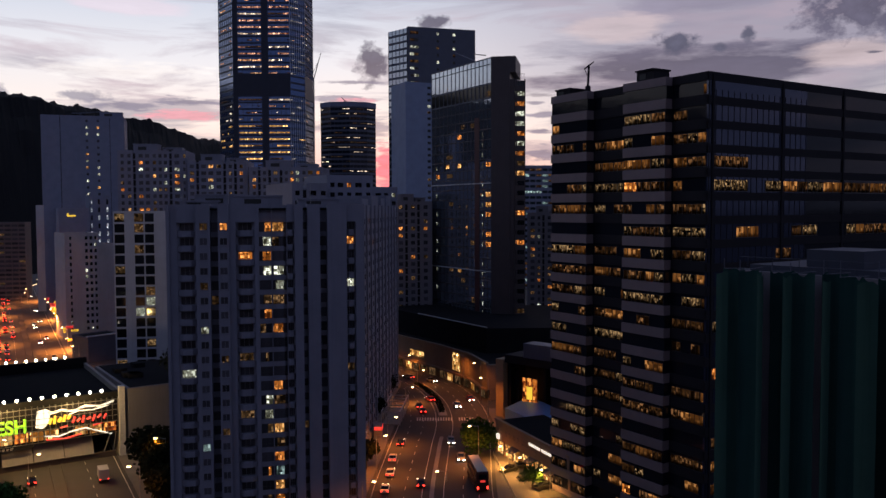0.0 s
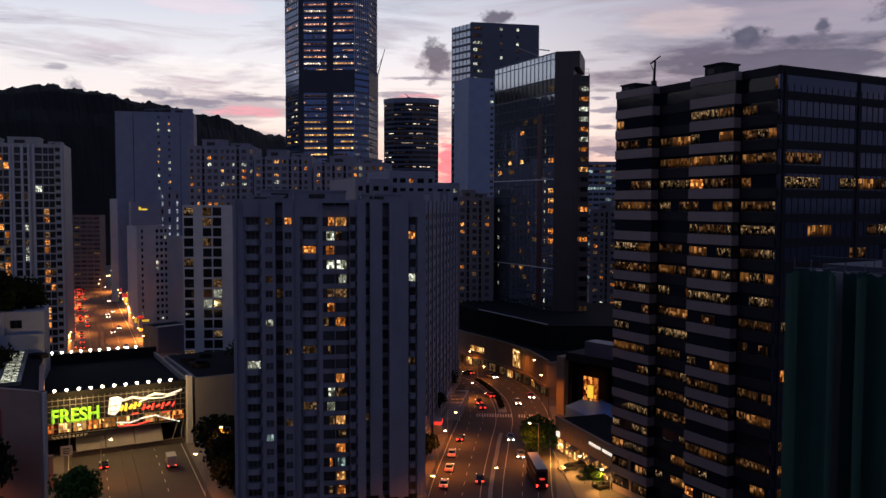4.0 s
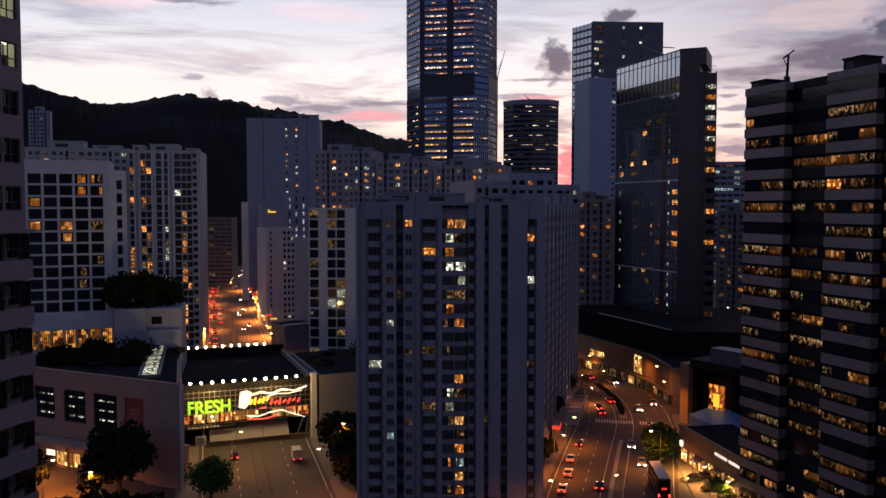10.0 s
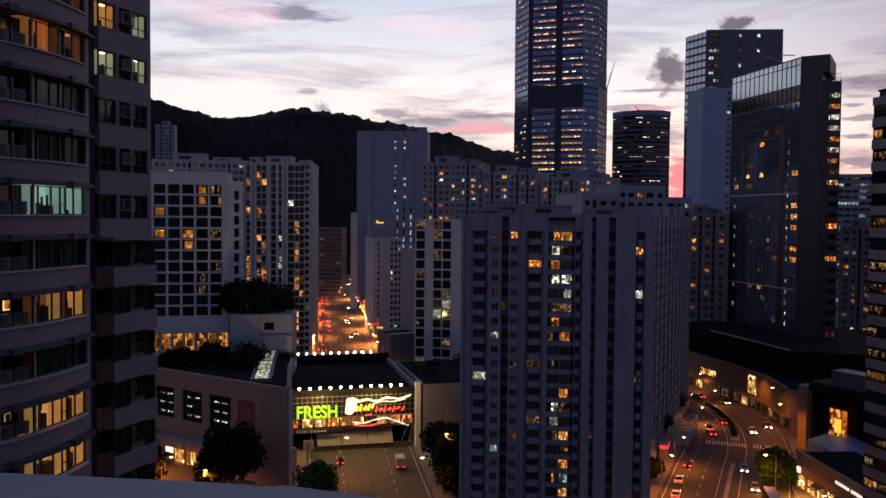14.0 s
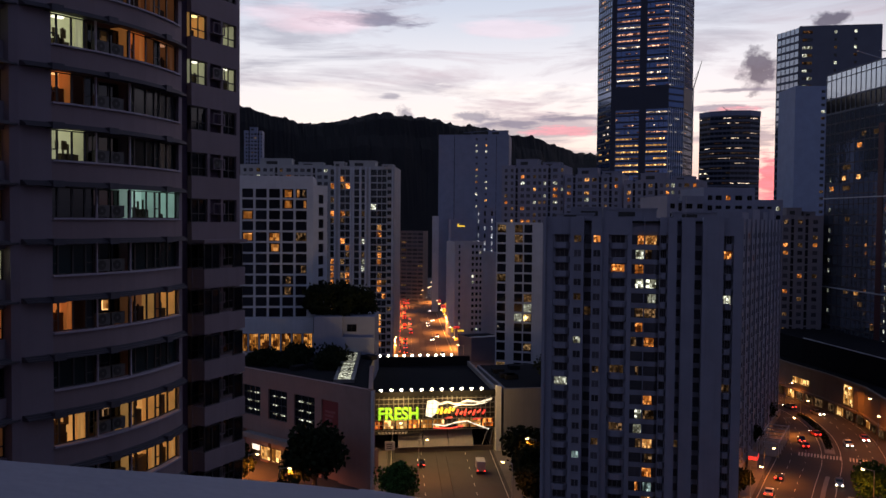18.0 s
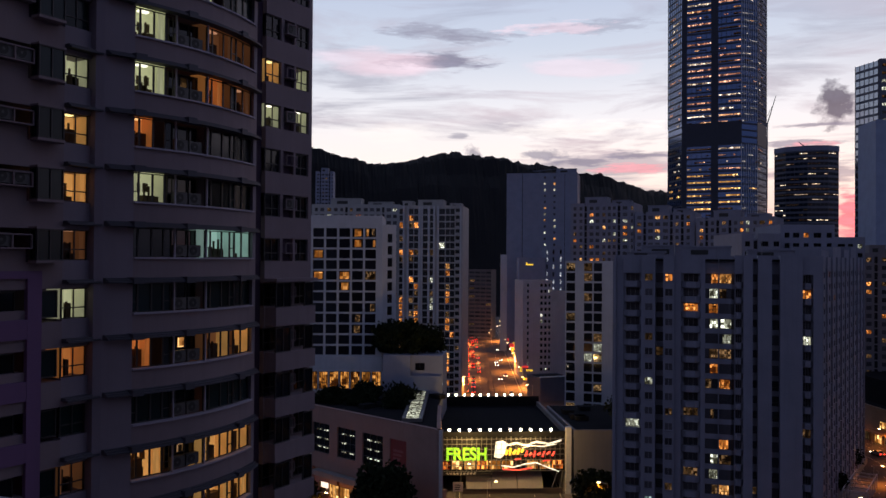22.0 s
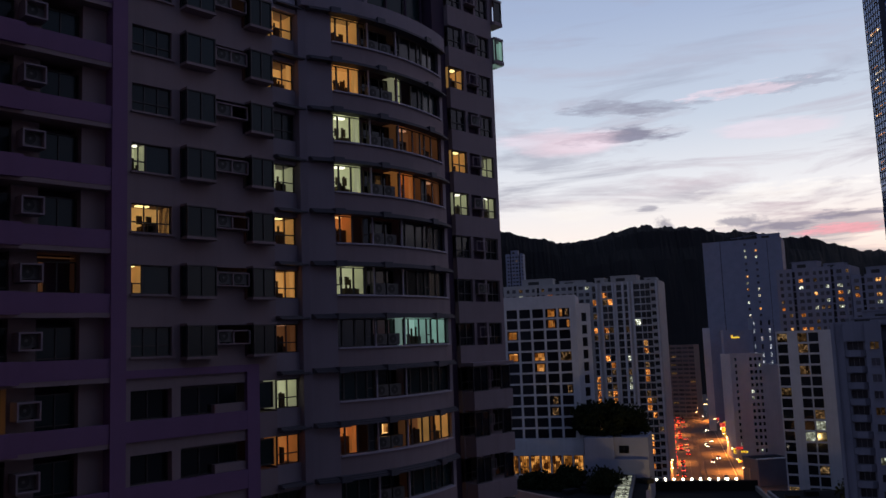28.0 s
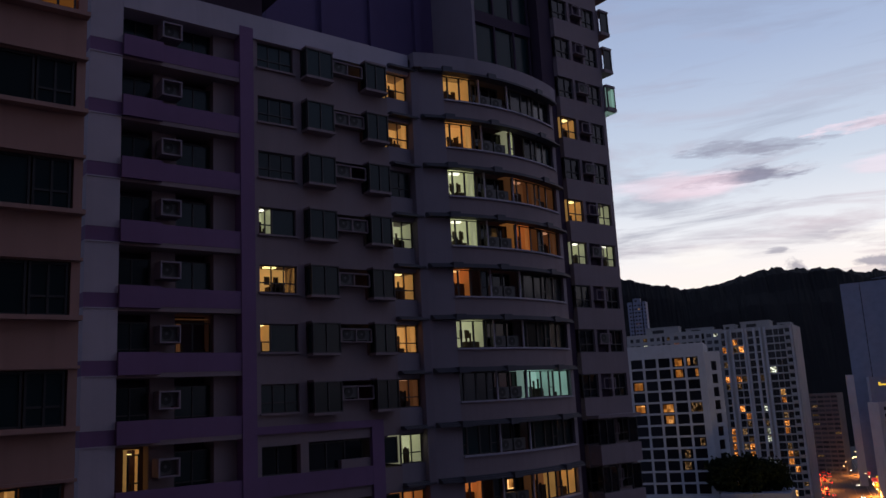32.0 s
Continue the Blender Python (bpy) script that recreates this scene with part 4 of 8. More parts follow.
    # lit homes along the right edge of the glass
    fm, w = frontage(inv @ pts[-2], inv @ pts[-1])
    for i, kind in ((17, "orange"), (14, "warm"), (13, "warm"), (12, "orange"), (10, "orange"), (9, "orange"), (0, "orange"), (24, "dim")):
        part("window", pane(3.1, 1.8, L[kind], "frame", 3, 1), None, b, "", fm @ Matrix.Translation((w - 1.75, -0.07, base + i * sh + 0.9)))
    part("wall", wall, [M["brown"]], b)
    part("glazing", sheet, [M["glass_sea"], M["glass_black"]], b)
    part("ledge", ledge, [M["frame_white"]], b, "thin pale ledge")
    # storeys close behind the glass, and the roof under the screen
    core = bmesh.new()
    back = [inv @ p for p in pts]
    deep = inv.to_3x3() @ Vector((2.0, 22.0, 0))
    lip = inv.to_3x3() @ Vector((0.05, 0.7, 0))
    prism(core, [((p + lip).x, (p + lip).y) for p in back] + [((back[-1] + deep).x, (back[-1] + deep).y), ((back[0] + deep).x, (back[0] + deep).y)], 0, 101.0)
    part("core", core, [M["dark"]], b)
    f2, w2 = frontage(inv @ pts[-1], inv @ polar(-5.04, 303))
    flank = bmesh.new()
    box(flank, 0.02, w2 * 0.76, 0, 20, 0, 113.4, 0, f2)
    box(flank, w2 * 0.76, w2, 0, 20, 107.6, 113.4, 0, f2)
    box(flank, w2 * 0.76, w2 + 0.6, 0.3, 20, 0, 105.0, 0, f2)
    part("flank", flank, [M["brown"]], b, "solid brown stone flank")
    f3, w3 = frontage(inv @ polar(-4.98, 303), inv @ polar(-5.72, 304))
    wing = bmesh.new()
    rows = {27: "white", 26: "orange", 25: "white", 24: "white", 23: "orange", 22: "white", 21: "orange", 20: "dim", 19: "warm", 15: "orange", 12: "orange", 5: "dim"}
    for i in range(29):
        box(wing, 0, w3, 0, 0.4, i * 3.62 - 0.6, i * 3.62 + 1.2, 0, f3)
        part("window", pane(w3 - 0.7, 1.75, L[rows[i]] if i in rows else M["glass"], "frame", 4, 1), None, b, "", f3 @ Matrix.Translation((w3 / 2, 0.1, i * 3.62 + 1.2)))
    box(wing, 0, 0.35, 0.0, 0.4, 0, 105, 0, f3)
    box(wing, w3 - 0.35, w3, 0.0, 0.4, 0, 105, 0, f3)
    box(wing, 0.1, w3 - 0.1, 0.6, 16, 0, 104.6, 0, f3)
    for i in range(5):
        box(wing, 0.3 + i * 0.8, 0.36 + i * 0.8, 0.1, 0.16, 105, 107, 0, f3)
    box(wing, 0.2, w3 - 0.2, 0.1, 0.16, 106.9, 107, 0, f3)
    part("wing", wing, [M["brown"]], b)
    # cradle arm that leans over the screen
    arm = bmesh.new()
    rod(arm, inv @ polar(-2.6, 318, 101.0), inv @ polar(-2.6, 318, 114.0), 0.25, 0.25, 6)
    rod(arm, inv @ polar(-2.7, 317, 113.0), inv @ polar(-0.9, 322, 118.2), 0.3, 0.2, 6)
    rod(arm, inv @ polar(-2.1, 317, 116.8), inv @ polar(-3.0, 317, 116.2), 0.2, 0.2, 6)
    part("cradle_arm", arm, [M["steel"]], b)
    return b


M["net_pale"] = plaster("pale_scaffold_net", (0.040, 0.092, 0.074), rough=0.95, stain=0.6, spec=0.1)
M["violet"] = plaster("dark_violet_tile", (0.105, 0.070, 0.165), stain=0.25)
M["roof_blue"] = plaster("dark_blue_roof_sheet", (0.045, 0.055, 0.085), rough=0.6)
M["hood"] = plaster("dark_hood_metal", (0.085, 0.085, 0.105), rough=0.6, stain=0.4)
M["glass_home_dark"] = glazing("dim_curtained_glass", (0.040, 0.045, 0.050), 0.12, 0.02, 0.5, 0.0, 0.85)
M["slab_brown"] = plaster("brown_grey_render", (0.20, 0.165, 0.16), stain=0.35)
M["red_stone"] = plaster("dark_red_stone", (0.09, 0.028, 0.030), rough=0.6, stain=0.2)
M["glass_sea"] = glazing("sea_blue_curtain_glass", (0.36, 0.42, 0.50), 0.03, 0.06, 0.6, 0.85, 0.0)
curved_tower()
rng = random.Random(31)
HOME = {"orange": 0.08, "warm": 0.04, "white": 0.06, "dim": 0.12}


def flats(w):
    """Irregular window columns of a block of flats."""
    out, x, r = [], 0.0, random.Random(int(w * 97))
    while x < w - 2.2:
        p = r.uniform(0.8, 1.6)
        o = r.choice((1.3, 1.3, 1.7, 2.0))
        out += [(x, x + p, "w"), (x + p, min(x + p + o, w - 0.3), "o")]
        x = min(x + p + o, w - 0.3)
        if r.random() < 0.45 and x < w - 4:
            out.append((x, x + 0.9, "w"))
            out.append((x + 0.9, x + 2.0, "s"))
            x += 2.0
    return out + [(x, w, "w")]


for args in (
    ("apartment_tower", "dark apartment tower with a column of orange windows", (3.3, 330), (0.75, 333), 22, 60, "apart_dark", {"orange": 0.14, "dim": 0.1, "white": 0.06}),
    ("apartment_tower", "dark apartment tower with scattered orange windows", (-5.85, 384), (-8.2, 380), 20, 55, "apart_dark", {"orange": 0.1, "dim": 0.14, "white": 0.05}),
    ("apartment_tower", "grey apartment tower with lit windows behind the roofs", (21.5, 372), (17.25, 366), 22, 82, "apart", HOME),
    ("apartment_tower", "grey apartment tower with lit windows behind the roofs", (17.2, 362), (13.3, 358), 22, 77.5, "apart", HOME),
    ("apartment_tower", "grey apartment tower with lit windows behind the roofs", (13.2, 352), (8.35, 346), 22, 74.5, "apart", HOME),
    ("apartment_tower", "cream apartment tower with lit kitchens", (39.4, 372), (33.3, 366), 22, 81, "cream", HOME),
    
):
    name, label, p, q, dep, z1, mat, share = args
    b, w = block(name, label, polar(*p), polar(*q), dep, z1, mat, flats, 2.85, rng, share, group="apartment towers", sill=0.75, high=1.5, glass="glass_home")
    plant_room(b, w * 0.2, w * 0.55, 4, 12, z1, z1 + 4.0, mat)
    plant_room(b, w * 0.62, w * 0.9, 6, 13, z1, z1 + 2.6, mat)
b, w = block("apartment_slab", "long banded slab of flats at the end of the road", polar(30.0, 610), polar(26.95, 600), 14, 49.3, "slab_brown",
             lambda w: [c for k in range(8) for c in ((k * w / 8, k * w / 8 + 0.5, "w"), (k * w / 8 + 0.5, (k + 1) * w / 8, "b"))], 2.9, rng, {"dim": 0.05}, sill=0.9, high=1.5, nx=3, group="apartment towers", glass="glass_home")
b, w = block("office_block", "teal glass office block behind the dark towers", polar(-5.6, 600), polar(-8.1, 604), 25, 88, "tower_grey", lambda w: even(w, 6, 0.86), 4.0, rng, {"cool": 0.22, "office_dim": 0.3}, glass="glass_teal", high=1.9)
# tall blank grey tower under the hill
b, w = block("residential_tower", "tall slate-grey tower with two columns of small windows", polar(25.9, 562), polar(21.04, 557), 30, 115.4, "tower_grey",
             lambda w: [(0, 10.6, "w"), (10.6, 11.0, "s"), (11.0, w * 0.53, "w"), (w * 0.53, w * 0.53 + 1.4, "o"), (w * 0.53 + 1.4, w * 0.665, "w"), (w * 0.665, w * 0.665 + 1.4, "o"), (w * 0.665 + 1.4, w * 0.82, "w"), (w * 0.82, w * 0.82 + 0.3, "s"), (w * 0.82 + 0.3, w, "w")],
             4.1, rng, {"white": 0.16, "warm": 0.14}, sill=1.2, high=1.5, nx=1, glass="glass_home")
plant_room(b, w * 0.70, w * 0.98, 3, 10, 115.4, 119.4, "tower_grey")
# white buildings beside the road
b, w = block("office_block", "narrow white slab with blank end wall", polar(26.3, 523), polar(25.85, 523), 30, 59.9, "white", lambda w: [(0, w, "w")], 3.2, rng, {})
b, w = block("factory_building", "grey industrial building with a small roof sign", polar(25.02, 478), polar(23.2, 479), 26, 58.0, "tower_grey", lambda w: [(0, w, "w")], 4.3, rng, {})
q = bmesh.new()
box(q, 4.0, 8.2, -0.3, -0.05, 54.6, 55.3)
box(q, 4.0, 4.8, -0.31, -0.06, 55.4, 56.2)
part("light_sign", q, [B["yellow_sign"]], b, "small yellow light sign, not readable")
b, w = block("factory_building", "grey industrial building with striped lit stairs", polar(23.18, 480), polar(22.0, 481), 26, 64.6, "tower_grey",
             lambda w: [(0, w * 0.04, "w"), (w * 0.04, w * 0.12, "o"), (w * 0.12, w * 0.40, "w"), (w * 0.40, w * 0.50, "o"), (w * 0.50, w * 0.82, "w"), (w * 0.82, w * 0.92, "o"), (w * 0.92, w, "w")], 4.3, rng, {"stair": 0.75}, sill=0.8, high=2.6, nx=1)
b, w = block("factory_building", "white industrial building with small windows", polar(24.72, 402), polar(22.75, 405), 22, 46.7, "white",
             lambda w: [(0, 2.0, "w"), (2.0, 2.8, "o"), (2.8, w * 0.6, "w"), (w * 0.6, w * 0.68, "o"), (w * 0.68, w * 0.74, "w"), (w * 0.74, w * 0.82, "o"), (w * 0.82, w * 0.88, "w"), (w * 0.88, w * 0.95, "o"), (w * 0.95, w, "w")], 3.0, rng, {"white": 0.10}, high=1.5, nx=1)
b, w = block("factory_building", "lower white industrial annexe", polar(22.75, 406), polar(21.7, 408), 18, 41.6, "white", lambda w: [(0, w, "w")], 3.0, rng, {})
b, w = block("office_block", "pale office block with a grid of dark windows", polar(21.85, 281), polar(18.3, 278), 20, 57, "white",
             lambda w: [(0, 0.4, "w"), (0.4, 3.4, "o"), (3.4, 6.4, "w"), (6.4, 9.2, "o"), (9.2, 9.6, "w"), (9.6, 12.4, "o"), (12.4, w, "w")], 3.45, rng, {"desk_lamp": 0.12, "dim": 0.03, "white": 0.02}, high=2.75, sill=0.5, nx=1, parapet=0.6)
# office block with the white window grid
p, q = polar(39.6, 236), polar(34.53, 234)
b, w = block("office_block", "white office block with a regular grid of dark windows", p, q, 20, 66.7, "white",
             lambda w: [(0, 1.34, "w")] + [c for k in range(5) for c in ((1.34 + 3.68 * k, 4.40 + 3.68 * k, "o"), (4.40 + 3.68 * k, 5.02 + 3.68 * k if k < 4 else w, "w"))], 3.03, rng, {"dim": 0.03},
             z0=27.3, high=2.5, sill=0.33, nx=1, parapet=3.4, group="office blocks")
for c, r, x0, x1, kind in ((0, 2, 0.1, 0.9, "panel"), (0, 4, 0.1, 0.9, "panel"), (2, 4, 0.05, 0.95, "panel"), (2, 5, 0.2, 0.9, "panel"), (3, 0, 0.2, 0.85, "panel"), (4, 0, 0.1, 0.35, "panel"), (4, 0, 0.6, 0.9, "dim"), (3, 1, 0.2, 0.85, "panel"), (4, 1, 0.7, 0.95, "panel"), (3, 8, 0.3, 0.8, "dim"), (3, 9, 0.2, 0.8, "dim"), (4, 7, 0.5, 0.9, "dim")):
    part("window", pane(3.06 * (x1 - x0), 2.1, L[kind], "frame", 2, 1), None, b, "", Matrix.Translation((1.34 + 3.68 * c + 3.06 * (x0 + x1) / 2, 0.03, 27.3 + 3.03 * (12 - r) + 0.5)))
b, w = block("office_block", "side wing of the white office block", polar(34.5, 236), polar(33.55, 241), 14, 65.5, "white", lambda w: [(0, w * 0.36, "w"), (w * 0.36, w * 0.72, "o"), (w * 0.72, w, "w")], 3.45, rng, {"dim": 0.05},
             z0=20, high=2.5, sill=0.6, nx=1, parapet=2.2, group="office blocks")
# cream apartment tower at the road
RES = polar(33.35, 342), polar(28.95, 338)
b, w = block("apartment_tower", "cream apartment tower with vertical bays and many lit windows", *RES, 24, 79, "cream",
             lambda w: [(0, 1.5, "o", {"orange": .5, "dim": .1}), (1.5, 4.1, "w"), (4.1, 5.9, "o", {"orange": .28, "dim": .12}), (5.9, 6.2, "w"), (6.2, 8.0, "o", {"orange": .16, "white": .05, "dim": .1}), (8.0, 9.9, "w"), (9.9, 11.9, "o", {"dim": .05}), (11.9, 12.9, "w"),
                        (12.9, 14.2, "o", {"white": .22, "dim": .1}), (14.2, 16.7, "w"), (16.7, 19.1, "o", {"dim": .06, "white": .02}), (19.1, 19.4, "w"), (19.4, 21.1, "o", {"orange": .34, "warm": .08, "dim": .1}), (21.1, 21.3, "w"), (21.3, 23.1, "o", {"orange": .16, "dim": .1}), (23.1, 23.5, "w"), (23.5, 25.2, "b", {"dim": .06}), (25.2, w, "w")],
             2.85, rng, {"dim": 0.1, "white": 0.04}, group="apartment towers", sill=0.22, high=2.25, glass="glass", ny=2)
for x0, x1 in ((1.6, 2.2), (3.4, 4.0), (8.1, 8.8), (9.1, 9.8), (12.0, 12.8), (14.3, 15.0), (15.9, 16.6), (25.3, 25.9)):
    q = bmesh.new()
    box(q, x0, x1, -0.75, -0.004, 0, 79.6)
    part("rib", q, [M["white"]], b, "upright pale rib")
plant_room(b, 7.5, 18, 2, 12, 79, 82.5, "cream")
plant_room(b, 1.0, 5, 2, 10, 79, 82, "cream")
plant_room(b, 21, 25.5, 2, 10, 79, 81, "cream")
b, w = block("apartment_tower", "narrow flank of the cream apartment tower", polar(29.0, 352), polar(28.6, 356), 16, 52, "cream", flats, 2.85, rng, HOME)
# low dark building at the foot of the white ones
b, w = block("service_building", "low dark building with a pale roof edge beside the road", polar(23.5, 338), polar(21.4, 345), 12, 9.2, "slate", lambda w: [(0, w, "w")], 5.0, rng, {}, parapet=0.5)
q = bmesh.new()
box(q, -0.3, w + 0.3, -0.4, 0.9, 9.71, 10.1)
part("coping", q, [M["frame_white"]], b, "pale roof edge")
b, w = block("apartment_tower", "small grey apartment tower at the foot of the hill", polar(39.15, 700), polar(37.95, 698), 14, 129.5, "tower_grey", flats, 3.0, rng, {"white": 0.04, "dim": 0.08}, parapet=1.5, group="apartment towers")
plant_room(b, w * 0.3, w * 0.7, 2, 9, 129.5, 134, "tower_grey")


def roof_crane(label, foot, knee, tip, back, r):
    """A slender jib crane: mast, jib and counter-jib."""
    b = thing("jib_crane", label, "crane", "cranes", "", Matrix.Translation(foot))
    for name, p, q, ra, rb in (("mast", foot, knee, r * 1.6, r * 1.3), ("jib", knee, tip, r * 1.2, r * 0.6), ("counter_jib", knee, back, r, r), ("stay", back, knee.lerp(tip, 0.7), r * 0.4, r * 0.4)):
        bm = bmesh.new()
        rod(bm, p - foot, q - foot, ra, rb, 6)
        part(name, bm, [M["slate"]], b)


roof_crane("tall slender crane beside the blue glass tower", polar(8.86, 760, 0), polar(8.80, 760, 176), polar(8.30, 752, 198), polar(9.0, 762, 178), 0.45)
roof_crane("small crane on the roof of the rounded tower", polar(6.49, 712, 145), polar(6.49, 712, 147.5), polar(6.95, 708, 152.5), polar(6.3, 713, 147.3), 0.35)
roof_crane("small crane on the roof of the slate tower", polar(23.6, 566, 115.5), polar(23.6, 566, 118.5), polar(22.4, 562, 119.5), polar(24.1, 568, 118.6), 0.4)


# ---- the big apartment block in the middle ----
def apartment_block():
    rng = random.Random(41)
    p, q = Vector((-49.98, 148.27, 0)), Vector((-15.0, 156.3, 0))
    m, w = frontage(p, q)
    b = thing("apartment_block", "large mauve-grey apartment block with window bays and some lit homes", "apartment block", "", "", m)
    wall, dark = bmesh.new(), bmesh.new()
    sh, n, z0 = 2.705, 20, 1.85
    few = {"dim": 0.05, "white": 0.008, "orange": 0.010}
    top = z0 + n * sh

    def solid_bay(x0, x1, y):
        """A plain stretch of wall whose face stands at y."""
        box(wall, x0, x1, y, 2.6, z0, top + 3.0)

    def window_bay(x0, x1, y, w0, w1, lights):
        """A bay with one paired window a storey."""
        box(wall, x0, w0, y, 2.6, z0, top + 3.0)
        box(wall, w1, x1, y, 2.6, z0, top + 3.0)
        for i in range(n + 1):
            z = z0 + i * sh
            box(wall, w0, w1, y + 0.01, 2.6, z - 0.40 if i else z, z + 0.98 if i < n else z + 3.0)
            if i < n:
                box(wall, w0 - 0.08, w1 + 0.08, y - 0.12, y, z + 0.90, z + 0.98)
                k = lights.get(i)
                part("window", pane(w1 - w0, 1.325, L[k] if k else M["glass_home"], "frame_pale", 2, 1), None, b, "", Matrix.Translation(((w0 + w1) / 2, y + 0.12, z + 0.98)))

    def slot(x0, x1, y, share, lights):
        """A deep recess with a window a storey."""
        for i in range(n + 1):
            z = z0 + i * sh
            box(wall, x0 + 0.01, x1 - 0.01, y, 2.6, z - 0.35 if i else z, z + sh * (1 - share) - 0.35 if i < n else z + 2.6)
            if i < n:
                k = lights.get(i)
                part("window", pane(x1 - x0 - 0.06, sh * share, L[k] if k else M["glass_home"], "frame", 1, 2), None, b, "", Matrix.Translation(((x0 + x1) / 2, y + 0.15, z + sh * (1 - share) - 0.35)))

    def balcony_bay(x0, x1, lights):
        """Faceted balcony fronts before a shaded recess."""
        wd = x1 - x0
        for i in range(n + 1):
            z = z0 + i * sh
            if i == n:
                box(wall, x0, x1, 0.0, 2.6, z - 0.3, z + 3.0)
                continue
            prism(wall, [(x0, 0.75), (x0 + wd * 0.26, 0.05), (x1 - wd * 0.26, 0.05), (x1, 0.75), (x1, 0.87), (x0, 0.87)], z - 0.16, z + 0.92)
            box(wall, x0, x1, 0.87, 2.6, z - 0.30 if i else z, z + 0.02)
            box(wall, x0, x0 + wd * 0.12, 0.80, 2.6, z + 0.02, z + sh - 0.30)
            box(wall, x1 - wd * 0.12, x1, 0.80, 2.6, z + 0.02, z + sh - 0.30)
            k = lights.get(i)
            part("window", pane(wd * 0.75, 2.3, L[k] if k else M["glass_home"], "frame_pale", 3, 2), None, b, "", Matrix.Translation((x0 + wd * 0.5, 1.45, z + 0.03)))

    def wide_windows(x0, x1, lights):
        """Living-room windows from pier to pier, some with only a part of the room lit."""
        for i in range(n + 1):
            z = z0 + i * sh
            if i == n:
                box(wall, x0, x1, 1.2, 2.6, z - 0.3, z + 2.2)
                continue
            box(wall, x0, x1, 0.55, 2.6, z - 0.30 if i else z, z + 0.62)
            k, a, c = lights.get(i, (None, 0, 1))
            wd = x1 - x0
            if not k:
                part("window", pane(wd - 0.06, 1.74, M["glass_home"], "frame", 3, 2), None, b, "", Matrix.Translation(((x0 + x1) / 2, 0.65, z + 0.64)))
                continue
            for u, v, kk in ((0, a, None), (a, c, k), (c, 1, None)):
                if v - u > 0.05:
                    part("window", pane(wd * (v - u) - 0.04, 1.74, L[kk] if kk else M["glass_home"], "frame", 2 if v - u > 0.5 else 1, 2), None, b, "", Matrix.Translation((x0 + wd * (u + v) / 2, 0.65, z + 0.64)))

    solid_bay(0, 0.55, -0.1)
    solid_bay(0.55, 1.9, 0.5)
    balcony_bay(1.9, 5.2, {9: "white"})
    window_bay(5.2, 7.7, -0.75, 5.85, 7.25, {12: "white", 4: "cool", 19: "dim", 15: "dim"})
    slot(7.7, 9.1, 1.5, 0.62, {14: "dim"})
    window_bay(9.1, 11.0, -0.75, 9.40, 10.75, {19: "orange", 5: "dim", 10: "dim"})
    solid_bay(11.0, 12.2, -0.15)
    balcony_bay(12.2, 15.6, {17: "orange", 10: "dim", 6: "dim"})
    solid_bay(15.6, 16.4, 0.3)
    wide_windows(16.4, 18.62, {19: ("orange", .45, 1), 18: ("white", .3, 1), 17: ("orange", .25, 1), 16: ("white", .3, 1), 14: ("dim", .3, 1), 13: ("orange", .35, 1), 12: ("dim", 0, .5), 10: ("dim", .4, .7), 7: ("white", .4, 1), 6: ("white", .3, 1), 5: ("dim", .5, 1), 2: ("orange", .5, .8), 0: ("dim", .4, .8)})
    solid_bay(18.62, 18.76, 0.05)
    wide_windows(18.76, 20.9, {19: ("warm", 0, 1), 18: ("dim", 0, .6), 16: ("white", .1, 1), 15: ("white", .25, 1), 14: ("dim", 0, 1), 12: ("orange", 0, .9), 8: ("orange", 0, .8), 7: ("dim", 0, 1), 5: ("warm", 0, .85), 4: ("dim", .2, .9), 3: ("orange", 0, .85), 2: ("cool", .1, .85), 1: ("warm", 0, .85), 0: ("orange", .05, .85)})
    slot(20.9, 21.4, 1.2, 0.7, {})
    balcony_bay(21.4, 22.85, {})
    solid_bay(22.85, 24.4, -0.75)
    slot(24.4, 25.25, 1.3, 0.5, {5: "dim"})
    solid_bay(25.25, 27.6, -0.1)
    slot(27.6, 28.9, 1.5, 0.66, {})
    solid_bay(28.9, 32.5, -0.75)
    balcony_bay(32.5, 34.3, {18: "orange", 15: "white", 9: "dim"})
    solid_bay(34.3, w, 0.0)
    # long flank along the avenue, stepped back in three towers
    depth = 30
    flank, fl = frontage(m.inverted() @ Vector((-19.2, 199.0, 0)), m.inverted() @ Vector((-14.7, 267.3, 0)))
    fc = []
    x = 0.0
    for k in range(10):
        fc += [(x, x + 1.2, "w"), (x + 1.2, x + 2.8, "o", few), (x + 2.8, x + 3.6, "w"), (x + 3.6, x + 5.4, "z", few), (x + 5.4, x + 6.2, "s"), (x + 6.2, x + 6.8, "w")]
        x += 6.8
    facade(b, wall, flank, z0, n, sh, fc, rng, few, glass="glass_home", sill=0.95, high=1.36, deep=2.6, top=3.0)
    box(wall, 0, 0.6, 2.62, depth, z0, z0 + n * sh + 3.0)
    box(wall, w - 0.6, w, 2.62, depth, z0, z0 + n * sh + 3.0)
    box(wall, 0.6, w, depth - 0.5, depth, z0, z0 + n * sh + 3.0)
    part("wall", wall, [M["apart"]], b)
    # core in a darker grey: shade of the recesses put into its colour
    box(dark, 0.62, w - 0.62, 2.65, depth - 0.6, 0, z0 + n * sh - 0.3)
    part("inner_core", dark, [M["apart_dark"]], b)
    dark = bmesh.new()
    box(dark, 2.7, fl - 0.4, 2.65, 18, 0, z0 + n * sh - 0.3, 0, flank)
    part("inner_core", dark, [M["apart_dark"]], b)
    dark = bmesh.new()
